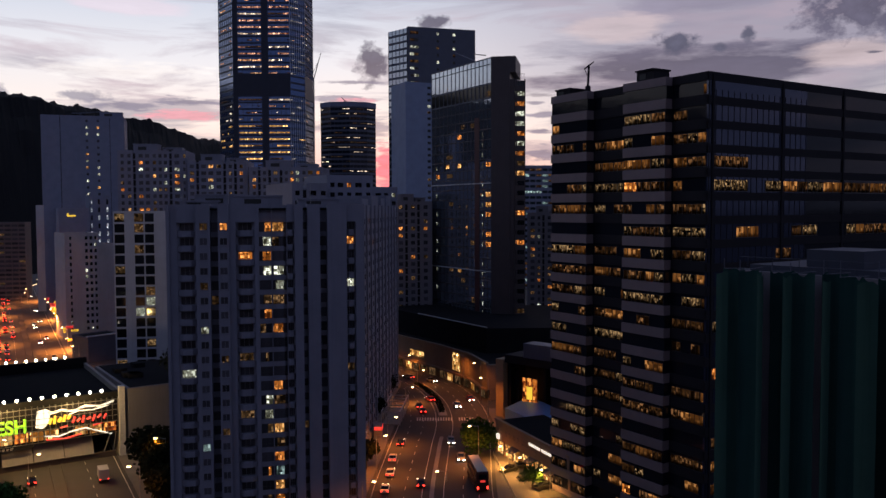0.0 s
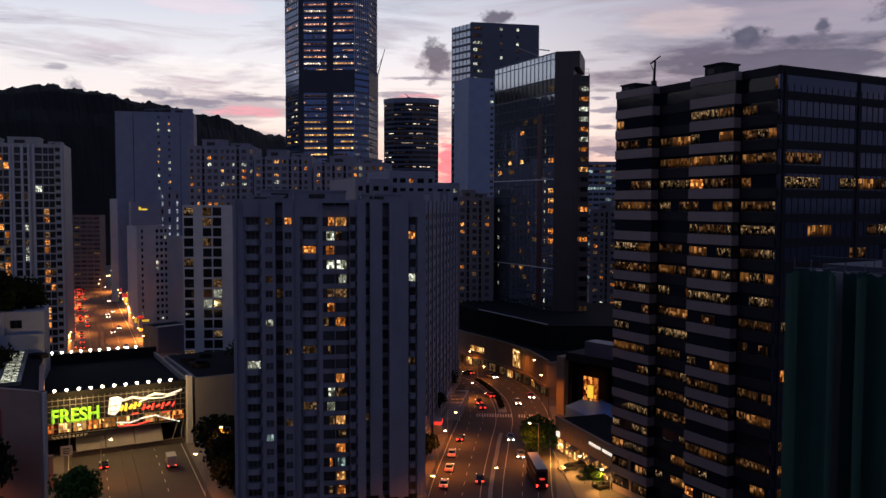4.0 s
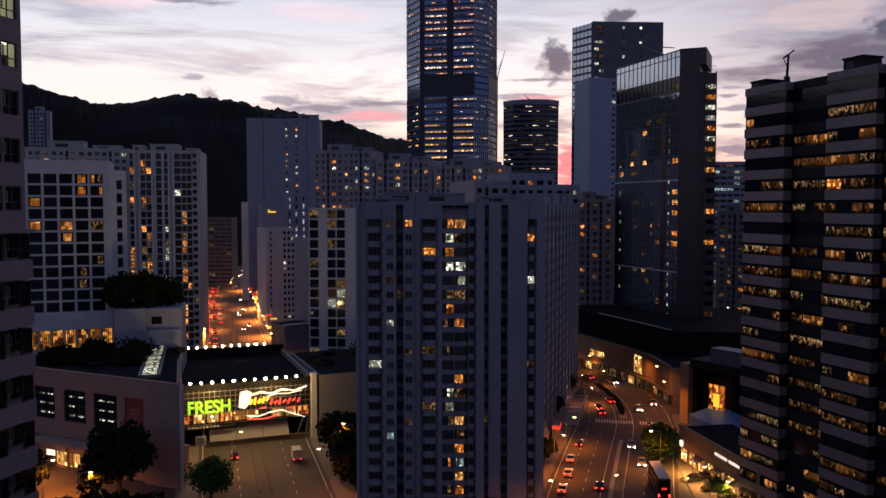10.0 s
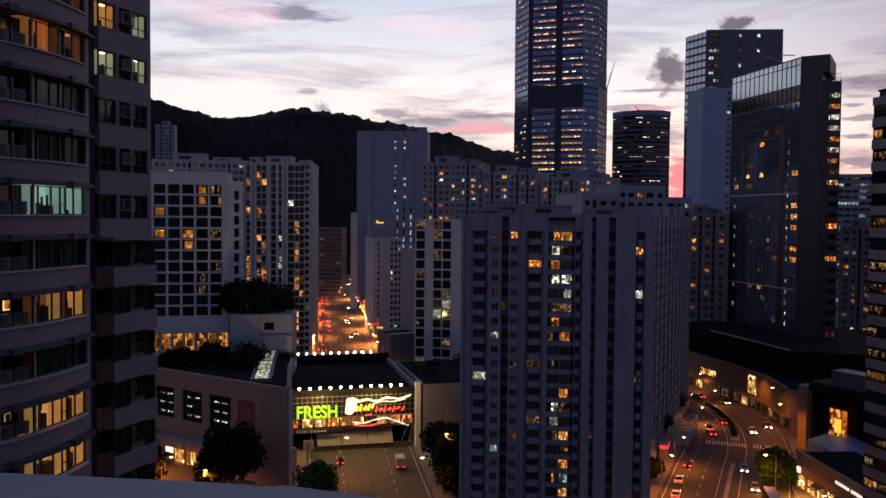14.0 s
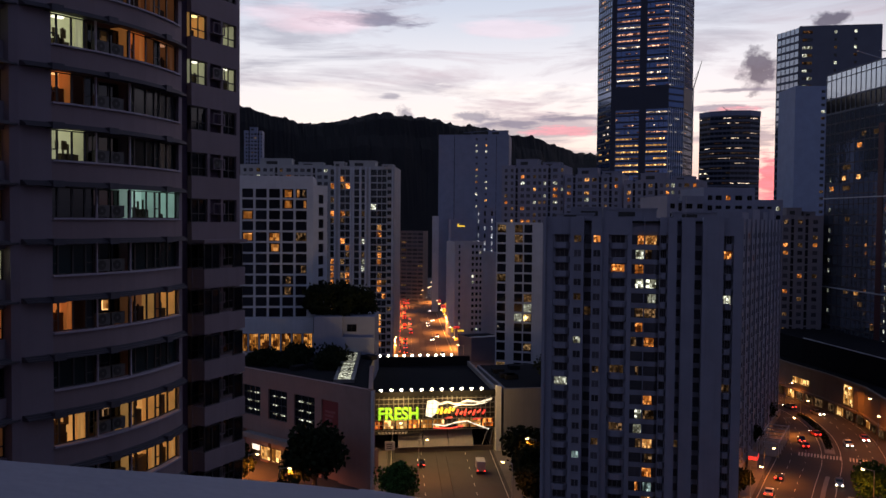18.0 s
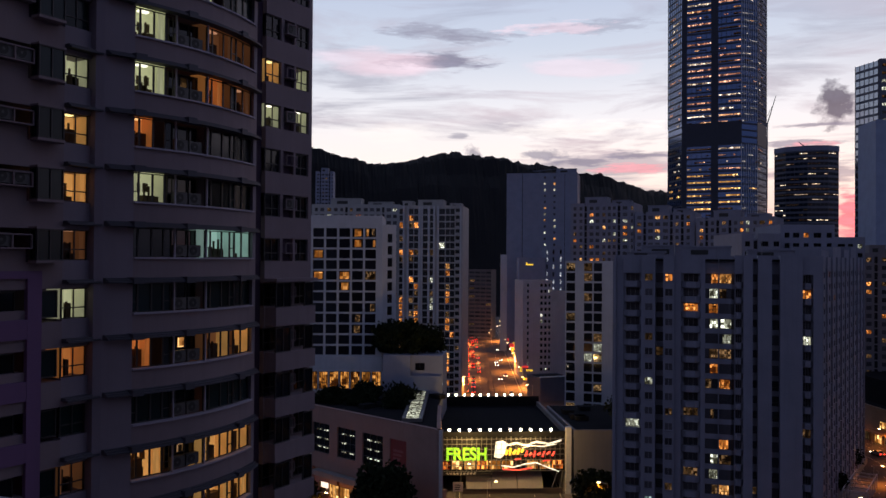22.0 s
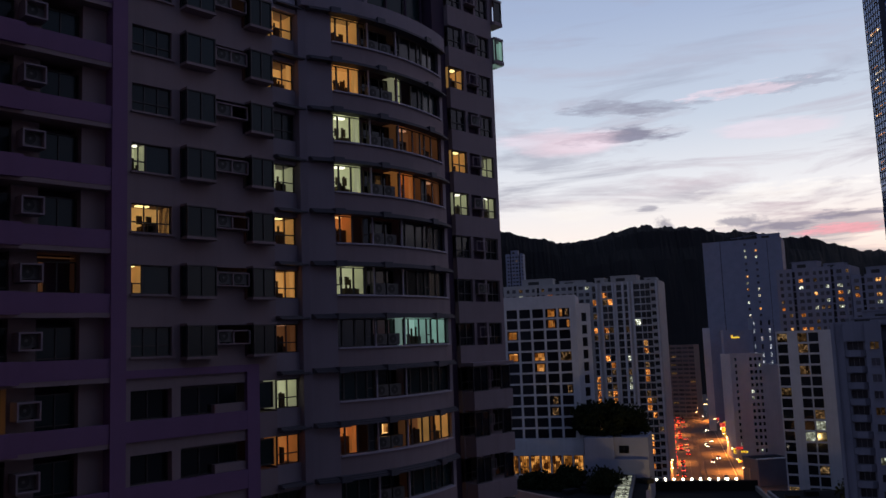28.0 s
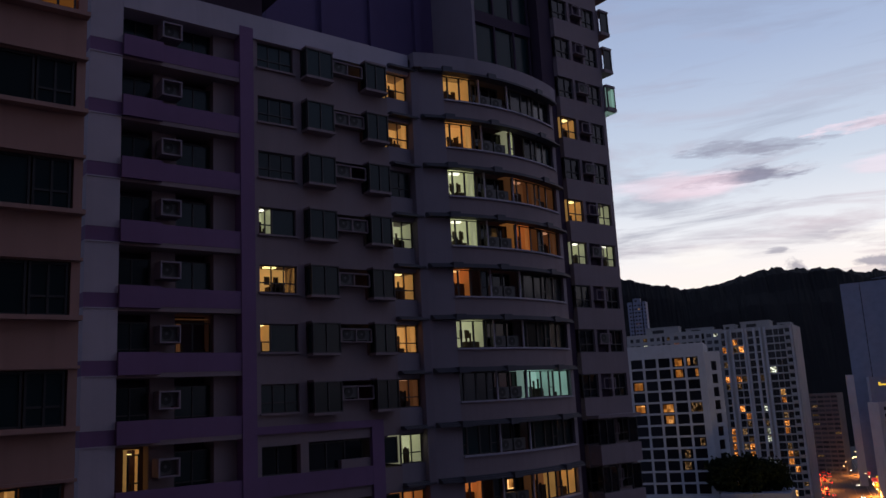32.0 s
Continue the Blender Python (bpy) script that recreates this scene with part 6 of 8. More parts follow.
        strip(hood, 26.6, A1, -0.34, 0.2, z + 2.633, z + 2.72)
        strip(hood, 26.6, A1, -0.20, 0.2, z + 2.723, z + 2.80)
        box(hood, 24.75, 26.6, -0.52, -0.004, z + 2.55, z + 2.64)
        box(hood, 24.75, 26.6, -0.36, -0.004, z + 2.643, z + 2.74)
        for x in (28.0, 30.95, 35.2):
            strip(hood, x - 0.28, x + 0.28, -0.52, 0.0, z + 2.50, z + 2.82, 3)
        part("hood", hood, [M["hood"]], b, "dark sloping hood over the bowed windows")
        if k not in near_floors:
            continue
        for s_no, ((x0, x1), kind) in enumerate(zip(secs, rooms.get(k, (None,) * 4))):
            a, c = Vector((x0, bow(x0) + 0.16, 0)), Vector((x1, bow(x1) + 0.16, 0))
            fm, wd = frontage(a, c)
            if s_no == 1:
                # service balcony: a small kitchen window and air conditioners in a recess
                part("window", pane(wd - 0.1, 1.5, M["glass"], "frame", 3, 1, 0.06), None, b, "", fm @ Matrix.Translation((wd / 2, 0.62, z + 1.02)))
                if kind:
                    part("window", pane(0.55, 0.62, L[kind], "frame", 1, 1, 0.05), None, b, "", fm @ Matrix.Translation((wd * 0.5, 0.58, z + 1.75)))
                for q in (0.55, 1.5):
                    part("air_conditioner", ac_mesh(), None, b, "", fm @ Matrix.Translation((q, 0.26, z + 1.03)))
            elif s_no == 0:
                front_window(fm, wd, z, kind, [0.16, 0.5, 0.80], 0.9 if kind != "orange" else 0.7)
            elif s_no == 2:
                front_window(fm, wd, z, kind, [0.18, 0.56, 0.84], {3: 0.5, 1: 0.6}.get(k, 1.0))
            else:
                front_window(fm, wd, z, kind, [0.45], 1.0)
            for xp in ((x0 - 0.02, x1 + 0.03) if s_no == 1 else ()):
                p0 = bmesh.new()
                box(p0, xp - 0.035, xp + 0.035, bow(xp) + 0.02, bow(xp) + 0.12, z + 1.02, z + 2.55)
                part("post", p0, [M["near_pale"]], b, "pale upright post")
    strip(pale, A0, A1, -0.35, 2.0, roof_z - 0.1, roof_z + 0.75, 16)
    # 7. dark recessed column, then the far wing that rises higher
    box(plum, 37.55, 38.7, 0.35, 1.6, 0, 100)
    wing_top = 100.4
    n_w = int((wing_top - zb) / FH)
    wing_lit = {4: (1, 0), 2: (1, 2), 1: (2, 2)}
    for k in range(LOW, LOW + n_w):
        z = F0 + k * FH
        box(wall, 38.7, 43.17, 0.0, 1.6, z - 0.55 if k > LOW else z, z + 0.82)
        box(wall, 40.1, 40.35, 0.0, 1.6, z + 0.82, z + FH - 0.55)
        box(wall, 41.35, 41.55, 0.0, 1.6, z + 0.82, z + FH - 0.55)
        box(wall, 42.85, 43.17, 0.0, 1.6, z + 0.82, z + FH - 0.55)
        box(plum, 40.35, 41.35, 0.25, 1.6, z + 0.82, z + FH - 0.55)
        if k not in range(-10, LOW + n_w):
            continue
        for s, (x0, x1) in enumerate(((38.78, 40.08), (41.58, 42.83))):
            kind = (None, "warm", "white")[wing_lit.get(k, (0, 0))[s]]
            win(x0, x1, z + 0.82, z + 2.25, kind, 0.12, 2, 2, "glass")
        sh = bmesh.new()
        box(sh, 40.32, 41.38, -0.3, 0.25, z + 1.3, z + 1.36)
        box(sh, 40.32, 40.38, -0.3, -0.24, z + 1.36, z + 2.0)
        box(sh, 41.32, 41.38, -0.3, -0.24, z + 1.36, z + 2.0)
        box(sh, 40.32, 41.38, -0.3, -0.24, z + 1.94, z + 2.0)
        part("air_conditioner_shelf", sh, [M["near"]], b)
        if rng.random() < 0.6:
            part("air_conditioner", ac_mesh(), None, b, "", Matrix.Translation((40.85, 0.0, z + 1.36)))
        if z > 74:
            # end bays that hang over the corner
            e = bmesh.new()
            box(e, 43.17, 44.1, -0.3, 1.6, z + 0.55, z + 0.8)
            box(e, 43.17, 44.1, -0.3, 1.6, z + 2.3, z + 2.45)
            box(e, 43.17, 43.25, -0.1, 1.6, z + 0.8, z + 2.3)
            part("bay", e, [M["near"]], b)
            win(43.26, 44.06, z + 0.8, z + 2.3, "cool" if k in (5, 6, 7) and rng.random() < 0.5 else None, -0.28, 1, 1, "glass_teal")
    box(wall, 38.7, 43.17, 1.6, 14, 0, wing_top)
    # low projecting part at the foot of the wing
    for k in range(-12, -2):
        z = F0 + k * FH
        box(wall, 38.8, 42.6, -0.9, 0.0, z - 0.4, z + 0.75)
        win(38.9, 40.3, z + 0.75, z + 2.3, None, -0.8, 2, 1, "glass")
        win(41.6, 42.5, z + 0.75, z + 2.3, None, -0.8, 1, 1, "glass")
    box(wall, 38.7, 42.7, -1.0, 0.0, F0 - 2.2 * FH + 0.1, F0 - 2.2 * FH + 0.3)
    part("wall", wall, [M["near"]], b)
    part("pale_wall", pale, [M["near_mid"]], b, "smooth lilac render")
    part("purple_frame", purple, [M["purple"]], b, "purple tiled frame")
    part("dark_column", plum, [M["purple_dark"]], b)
    # roof edge of the lower part
    r = bmesh.new()
    box(r, 10.5, 26.2, -0.15, 1.6, roof_z - 0.5, roof_z + 0.75)
    box(r, 10.5, 37.5, 1.6, 6.0, roof_z - 0.3, roof_z + 0.1)
    part("roof_edge", r, [M["near_pale"]], b)
    # set-back upper tower: plum walls and a glass bay
    up = bmesh.new()
    box(up, 20.0, 37.6, 5.0, 22, roof_z, 104)
    part("upper_wall", up, [M["violet"]], b)
    for x in (23.5, 27.0, 30.5):
        up = bmesh.new()
        box(up, x, x + 0.5, 4.7, 5.0, roof_z, 104)
        part("pilaster", up, [M["violet"]], b)
    for k in range(5):
        gb = bmesh.new()
        z = roof_z + 0.3 + k * 5.0
        box(gb, 32.4, 37.4, 1.0, 5.0, z - 0.3, z + 0.5)
        for x in (32.45, 34.1, 35.8, 37.2):
            box(gb, x, x + 0.12, 1.02, 1.14, z + 0.5, z + 4.7)
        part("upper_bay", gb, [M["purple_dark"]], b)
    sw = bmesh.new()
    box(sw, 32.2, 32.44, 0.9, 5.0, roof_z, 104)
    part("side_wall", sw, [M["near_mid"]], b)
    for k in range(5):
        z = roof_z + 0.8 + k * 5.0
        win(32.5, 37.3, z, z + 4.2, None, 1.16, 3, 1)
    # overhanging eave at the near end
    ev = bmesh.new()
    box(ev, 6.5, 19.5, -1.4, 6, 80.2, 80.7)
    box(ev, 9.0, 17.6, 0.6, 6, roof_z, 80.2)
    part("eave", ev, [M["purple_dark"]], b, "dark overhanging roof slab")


near_tower()


# ---- the salmon block beside it, nearer still ----
def salmon_block():
    m = Matrix.Translation((-22.8, 0, 0)) @ Matrix.Rotation(radians(90), 4, "Z")
    b = thing("apartment_tower", "salmon apartment block with wide dark windows on projecting sills", "apartment tower", "", "", m)
    wall = bmesh.new()
    top0 = 62.14
    for k in range(-20, 7):
        zt = top0 + 2.82 * k
        zs = zt - 1.42
        box(wall, -14, 5.78, 0, 0.4, zt, zt + 1.40)
        box(wall, 5.55, 5.78, 0, 0.4, zs, zt)
        led = bmesh.new()
        box(led, -14, 5.80, -0.32, 0.0, zs - 0.14, zs - 0.02)
        part("sill", led, [M["pink"]], b)
        led = bmesh.new()
        box(led, -14, 5.80, -0.18, 0.0, zt + 0.02, zt + 0.10)
        part("hood", led, [M["pink"]], b)
        if k >= -4:
            for j, (x0, x1) in enumerate(((4.55, 5.5), (2.6, 4.5), (0.2, 2.5), (-2.4, 0.1))):
                kind = "warm" if (k == -2 and j == 1) or (k == 3 and j < 2) else None
                part("window", pane(x1 - x0, 1.40, L[kind] if kind else M["glass_teal"], "frame", 2 if j != 1 else 1, 2 if j == 0 else 1, 0.06), None, b, "", Matrix.Translation(((x0 + x1) / 2, 0.06, zs)))
    box(wall, -14, 5.4, 0.42, 9, 0, top0 + 2.82 * 7)
    box(wall, 5.4, 5.75, 0.42, 9, 0, top0 + 2.82 * 7)
    part("wall", wall, [M["pink"]], b)


salmon_block()

# ---- the window ledge just below the eye ----
bm = bmesh.new()
edge = curve([(-1.6, 0.36), (-0.76, 0.545), (-0.55, 0.595), (-0.39, 0.63), (-0.2, 0.64), (1.2, 0.62)], 6)
rows = []
for p in edge:
    rows.append([bm.verts.new((p.x, p.y + dy, EYE[2] - 0.25 + dz)) for dy, dz in ((0.0, -0.10), (0.0, -0.02), (-0.006, -0.006), (-0.02, 0.0), (-0.30, 0.0), (-0.30, -0.10))])
for a, c in zip(rows, rows[1:]):
    for i in range(5):
        bm.faces.new((a[i], c[i], c[i + 1], a[i + 1])).smooth = i in (1, 2)
    bm.faces.new((a[5], c[5], c[0], a[0]))
solid("window_ledge", bm, M["ledge"], "pale painted window ledge close below the eye", "window ledge", kind="structure")
bm = bmesh.new()
box(bm, -14, 14, -12, -0.6, 0, EYE[2] - 1.3)
box(bm, -14, 14, -12, -1.6, EYE[2] + 1.6, 84)
box(bm, -14, 14, -12, -3.2, EYE[2] - 1.3, EYE[2] + 1.6)
box(bm, -1.7, 1.3, -0.6, 0.34, EYE[2] - 1.6, EYE[2] - 0.36)
solid("wall_of_the_lookout", bm, M["near"], "plain wall of the building that the view is from", "wall", kind="structure")

# plain unseen blocks added beside and behind the lookout to hold back sky light
for x0, x1, y0, y1, z1 in ((30, 52, -70, 36, 100), (-46, -16, -60, -14, 82), (-34, 28, -90, -66, 112)):
    bm = bmesh.new()
    box(bm, x0, x1, y0, y1, 0, z1)
    solid("wall_of_a_neighbour", bm, M["apart"], "plain unseen block added to hold back sky light", "wall", kind="structure")



# ---- shopping mall, bridge over the road and low buildings ----
def text_mesh(name, text, size, depth, mat):
    """Raised lettering, standing in the xz plane, its foot at z = 0."""
    cu = bpy.data.curves.new(name, "FONT")
    cu.body, cu.size, cu.extrude, cu.align_x = text, size, depth, "LEFT"
    cu.offset = 0.028 * size
    tmp = bpy.data.objects.new(name, cu)
    me = bpy.data.meshes.new_from_object(tmp)
    bpy.data.objects.remove(tmp)
    me.transform(Matrix.Rotation(radians(90), 4, "X"))
    me.materials.clear()
    me.materials.append(mat)
    return me


def mall():
    rng = random.Random(81)
    m, w = frontage((-131.6, 159.7), (-88.0, 150.1))
    b = thing("shopping_mall", "salmon stone shopping mall with large display windows and roof garden", "shopping mall", "", "", m)
    wall, cap = bmesh.new(), bmesh.new()
    top = 21.6
    opens = ((1.7, 8.1), (11.0, 17.6), (20.0, 26.9), (29.1, 34.4))
    x = -14.0
    for x0, x1 in opens:
        box(wall, x, x0, 0, 0.8, 0, top)
        box(wall, x0, x1, 0, 0.8, 17.8, top)
        box(wall, x0, x1, 0, 0.8, 7.0, 10.6 if x1 < 30 else 12.0)
        x = x1
    box(wall, x, w, 0, 0.8, 0, top)
    box(wall, -14, w - 5.5, 0.8, 8, 0, 6.8)
    # side wall along the road
    sm, sl = frontage(m.inverted() @ Vector((-88.0, 150.1, 0)), m.inverted() @ Vector((-103.0, 176.0, 0)))
    box(wall, 0, sl, 0, 0.8, 0, top, 0, sm)
    part("wall", wall, [M["mall"]], b)
    for x0, x1 in opens[:3]:
        part("window", pane(x1 - x0, 7.2, M["glass"], "frame", 3, 4, 0.14, 0.3), None, b, "", Matrix.Translation(((x0 + x1) / 2, 0.3, 10.6)))
        for r in range(3):
            for c in range(2):
                if rng.random() < 0.85:
                    part("ceiling_light", pane(1.7, 0.45, L["white"], "frame", 2, 1, 0.05), None, b, "strip of shop ceiling lights", Matrix.Translation((x0 + 2.2 + c * 2.6, 0.24, 11.8 + r * 2.1)))
    bn = bmesh.new()
    box(bn, opens[3][0] + 0.02, opens[3][1] - 0.02, 0.25, 0.4, 12.0, 17.8)
    for i in range(3):
        box(bn, opens[3][0] + 1.0, opens[3][1] - 1.2 - 0.5 * i, 0.2, 0.25, 15.0 - i * 0.9, 15.5 - i * 0.9, 1)
    part("banner", bn, [M["red_sign"], plain("faded_banner_print", (0.30, 0.10, 0.10), 0.7)], b, "dim red banner with unreadable print")
    # street-level canopy and shopfront
    cp = bmesh.new()
    box(cp, 4.0, 24.0, -2.4, 0.0, 6.0, 6.8)
    box(cp, 4.0, 24.0, -2.5, -2.4, 5.8, 7.0)
    part("canopy", cp, [M["concrete"]], b)
    for i in range(5):
        part("shopfront", pane(3.4, 3.2, L["shop" if i in (1, 2) else "dim"], "frame", 3, 1, 0.08), None, b, "", Matrix.Translation((6.2 + i * 3.9, -0.12, 0.6)))
    sg = bmesh.new()
    box(sg, 8.5, 11.0, -2.7, -2.55, 3.6, 4.8)
    part("light_sign", sg, [B["white_sign"]], b, "small bright white shop sign")
    # roof
    rf = bmesh.new()
    prism(rf, [(-14, 0.8), (w - 0.5, 0.8), *[((sm @ Vector((sl, 0.9, 0))).x, (sm @ Vector((sl, 0.9, 0))).y)], (2, 48), (-14, 40)], 20.9, 21.3)
    part("roof", rf, [M["roof"]], b)
    box(cap, -14, w, -0.06, 0.9, top, top + 0.25)
    box(cap, 0, sl, -0.06, 0.9, top + 0.003, top + 0.25, 0, sm)
    part("coping", cap, [M["mall"]], b)
    # pale lit edge column at the corner
    ed = bmesh.new()
    box(ed, w - 0.2, w + 0.35, -0.3, 0.3, 0.2, top + 0.2)
    part("corner_column", ed, [M["frame_white"]], b, "pale metal corner column")
    # long rooflight with lit bays
    sk, wd = frontage(m.inverted() @ Vector((-97.6, 157.6, 0)), m.inverted() @ Vector((-120.5, 199, 0)))
    rl = bmesh.new()
    box(rl, 0, wd, -0.3, 4.3, 21.3, 21.9, 0, sk)
    for k in range(5):
        box(rl, k * wd / 4 - 0.12, k * wd / 4 + 0.12, -0.3, 4.3, 21.9, 22.1, 0, sk)
    box(rl, 0, wd, -0.3, 0.0, 21.9, 22.1, 0, sk)
    box(rl, 0, wd, 4.0, 4.3, 21.9, 22.1, 0, sk)
    part("rooflight", rl, [M["steel"]], b)
    flat = Matrix.Rotation(radians(-90), 4, "X")
    for k in range(4):
        me = pane(wd / 4 - 0.5, 3.2, L["white"] if k != 9 else M["glass"], "frame", 2, 2, 0.12)
        part("skylight_pane", me, None, b, "", sk @ Matrix.Translation(((k + 0.5) * wd / 4, 0.4, 22.0)) @ flat)
    # roof plant and planters
    for _ in range(12):
        pl = bmesh.new()
        x, y = rng.uniform(-8, 14), rng.uniform(6, 30)
        box(pl, x, x + rng.uniform(1.5, 4), y, y + rng.uniform(1.5, 4), 21.3, 21.3 + rng.uniform(0.6, 1.8))
        part("roof_plant", pl, [M["roof"]], b)
    return b


mall()


def office_podium():
    """White stepped base below the grid office block, with a lit restaurant storey."""
    rng = random.Random(82)
    p, q = polar(39.6, 234), polar(34.5, 232)
    m, w = frontage(p, q)
    b = thing("office_podium", "white podium with a warmly lit glazed restaurant floor", "podium", "", "", m)
    wall = bmesh.new()
    box(wall, -2, w, 0.0, 1.2, 0, 21.2)
    box(wall, -2, w, 0.0, 1.2, 26.2, 30.4)
    box(wall, -2, w, 1.2, 20, 0, 23.2)
    n = 7
    for i in range(n + 1):
        box(wall, i * w / n - 0.2, i * w / n + 0.2, 0.1, 0.9, 21.2, 26.2)
    part("wall", wall, [M["white"]], b)
    for i in range(n):
        part("window", pane(w / n - 0.5, 4.9, L["restaurant"], "frame", 5, 2, 0.12), None, b, "", Matrix.Translation(((i + 0.5) * w / n, 0.5, 21.25)))
    p, q = polar(34.45, 226), polar(30.3, 224)
    m2, w2 = frontage(p, q)
    c = thing("office_podium", "blank white podium wing with a small window", "podium", "", "", m2)
    wall = bmesh.new()
    box(wall, 0, w2 * 0.47, 0, 14, 0, 31.6)
    box(wall, w2 * 0.47, w2, 0, 0.6, 0, 26.0)
    box(wall, w2 * 0.47, w2, 0.6, 16, 0, 25.4)
    box(wall, w2 * 0.47, w2 + 0.0, 1.4, 15, 25.4, 31.5)
    part("wall", wall, [M["tower_grey"]], c)
    part("window", pane(2.6, 2.0, M["glass"], "frame", 2, 1), None, c, "", Matrix.Translation((w2 * 0.62, 1.3, 27.4)))
    return b


office_podium()


def shopping_bridge():
    rng = random.Random(83)
    L0, R0 = Vector((-101.6, 174.8, 0)), Vector((-76.6, 191.5, 0))
    m, w = frontage(L0, R0)
    b = thing("shopping_bridge", "broad shopping bridge over the road with light signs and lamp rows", "footbridge", "", "", m)
    deep = 44.0
    deck = bmesh.new()
    box(deck, -2, w + 1, 0.8, deep, 5.8, 6.9)
    part("deck", deck, [M["roof"]], b)
    for nm, y0, y1, z0, z1 in (("parapet", 0.6, 2.0, 13.6, 15.4), ("roof", 2.0, deep - 1.5, 13.7, 14.3), ("parapet", deep - 1.5, deep, 13.6, 17.0)):
        deck = bmesh.new()
        box(deck, -2, w + 1, y0, y1, z0, z1)
        part(nm, deck, [M["roof"]], b)
    rail = bmesh.new()
    for z in (5.9, 7.3, 8.6, 9.9, 11.2, 12.5, 13.7):
        box(rail, -1.6, w, 0.0, 0.10, z - 0.06, z + 0.06)
    for i in range(27):
        x = -1.6 + i * (w + 1.6) / 26
        box(rail, x - 0.05, x + 0.05, 0.1, 0.2, 5.9, 14.2)
    part("sign_frame", rail, [M["steel"]], b, "steel lattice that carries the signs")
    # glazed walkway with lit shop displays
    for i in range(10):
        x = -1.2 + i * (w + 1.0) / 10
        if i != 6:
            part("shop_display", pane(w / 10 - 0.2, 2.2, L["shop" if i % 3 else "poster"], "frame", 3, 1, 0.06), None, b, "lit shelves behind glass", Matrix.Translation((x + w / 20, 0.42, 6.2)))
    bk = bmesh.new()
    box(bk, -1.6, w, 0.62, 0.78, 6.9, 13.6)
    part("back_panel", bk, [M["dark"]], b)
    # lettering and the coloured sign
    me = text_mesh("lettering", "FRESH", 3.6, 0.10, B["green_sign"])
    wide = max(v.co.x for v in me.vertices)
    part("lettering", me, None, b, "bright green light letters", Matrix.Translation((0.5, 0.32, 8.5)) @ Matrix.Diagonal((10.2 / wide, 1, 1.2, 1)))
    s = bmesh.new()
    shape = [(12.9, 13.0), (14.6, 13.3), (16.0, 12.5), (18.0, 12.9), (20.4, 12.3), (23.0, 13.2), (26.0, 12.6), (29.2, 13.5), (29.2, 13.05), (26.0, 12.15), (23.0, 12.7), (20.4, 11.85), (18.0, 12.35), (15.6, 11.9), (15.0, 9.8), (14.0, 8.9), (12.5, 9.3)]
    lo = [s.verts.new((x, 0.26, z)) for x, z in shape]
    hi = [s.verts.new((x, 0.36, z)) for x, z in shape]
    s.faces.new(lo)
    for i in range(len(lo)):
        s.faces.new((lo[i], hi[i], hi[(i + 1) % len(lo)], lo[(i + 1) % len(lo)]))
    part("sign_panel", s, [B["white_sign"]], b, "white wave-shaped light panel")

    def stroke(line, r, colour, label=""):
        """A bent tube of light."""
        q = bmesh.new()
        for (x0, z0), (x1, z1) in zip(line, line[1:]):
            rod(q, (x0, 0.24, z0), (x1, 0.24, z1), r, r, 6)
        bmesh.ops.remove_doubles(q, verts=q.verts, dist=0.01)
        part("sign_stroke", q, [B[colour]], b, label)

    for x, z, dx, dz, r, colour in ((15.3, 9.8, 0.5, 1.2, 0.34, "yellow_sign"), (16.3, 9.7, 0.3, 1.7, 0.30, "yellow_sign"), (17.2, 10.0, 0.7, 0.9, 0.36, "yellow_sign"), (18.3, 9.9, 0.4, 1.5, 0.30, "yellow_sign"), (19.2, 10.4, 0.5, 0.8, 0.32, "yellow_sign"),
                                    (20.2, 9.4, 0.5, 1.3, 0.26, "red_sign"), (21.1, 9.6, 0.8, 0.6, 0.28, "red_sign"), (22.3, 9.2, 0.4, 1.5, 0.24, "red_sign"), (23.2, 9.7, 0.9, 0.5, 0.27, "red_sign"), (24.5, 9.2, 0.5, 1.4, 0.25, "red_sign"), (25.5, 9.8, 0.9, 0.7, 0.26, "red_sign"), (26.9, 9.4, 0.6, 1.1, 0.24, "red_sign"), (17.6, 8.6, 1.6, 0.2, 0.2, "red_sign"), (24.6, 8.2, 2.0, 0.3, 0.18, "red_sign")):
        stroke([(x, z), (x + dx, z + dz)], r, colour, "short slanted light bar")
    stroke([(14.2, 7.2), (17.2, 6.7), (20.2, 7.5), (23.0, 7.8), (25.4, 6.8), (28.6, 5.6)], 0.16, "white_sign", "thin white light tube")
    stroke([(14.6, 6.3), (18.6, 6.0), (22.0, 6.6)], 0.18, "red_sign")
    stroke([(28.0, 12.4), (24.6, 11.8), (21.6, 12.0), (19.4, 11.4)], 0.12, "white_sign")
    q = bmesh.new()
    box(q, -0.4, 12, 0.2, 0.6, 4.9, 5.7)
    part("dark_sign", q, [M["dark"]], b, "dark strip sign with small unreadable print")
    q = bmesh.new()
    for i in range(9):
        box(q, 0.6 + i * 0.85, 1.2 + i * 0.85, 0.16, 0.2, 5.3, 5.5)
        box(q, 0.9 + i * 0.8, 1.4 + i * 0.8, 0.16, 0.2, 5.02, 5.2)
    part("sign_print", q, [M["frame_white"]], b)
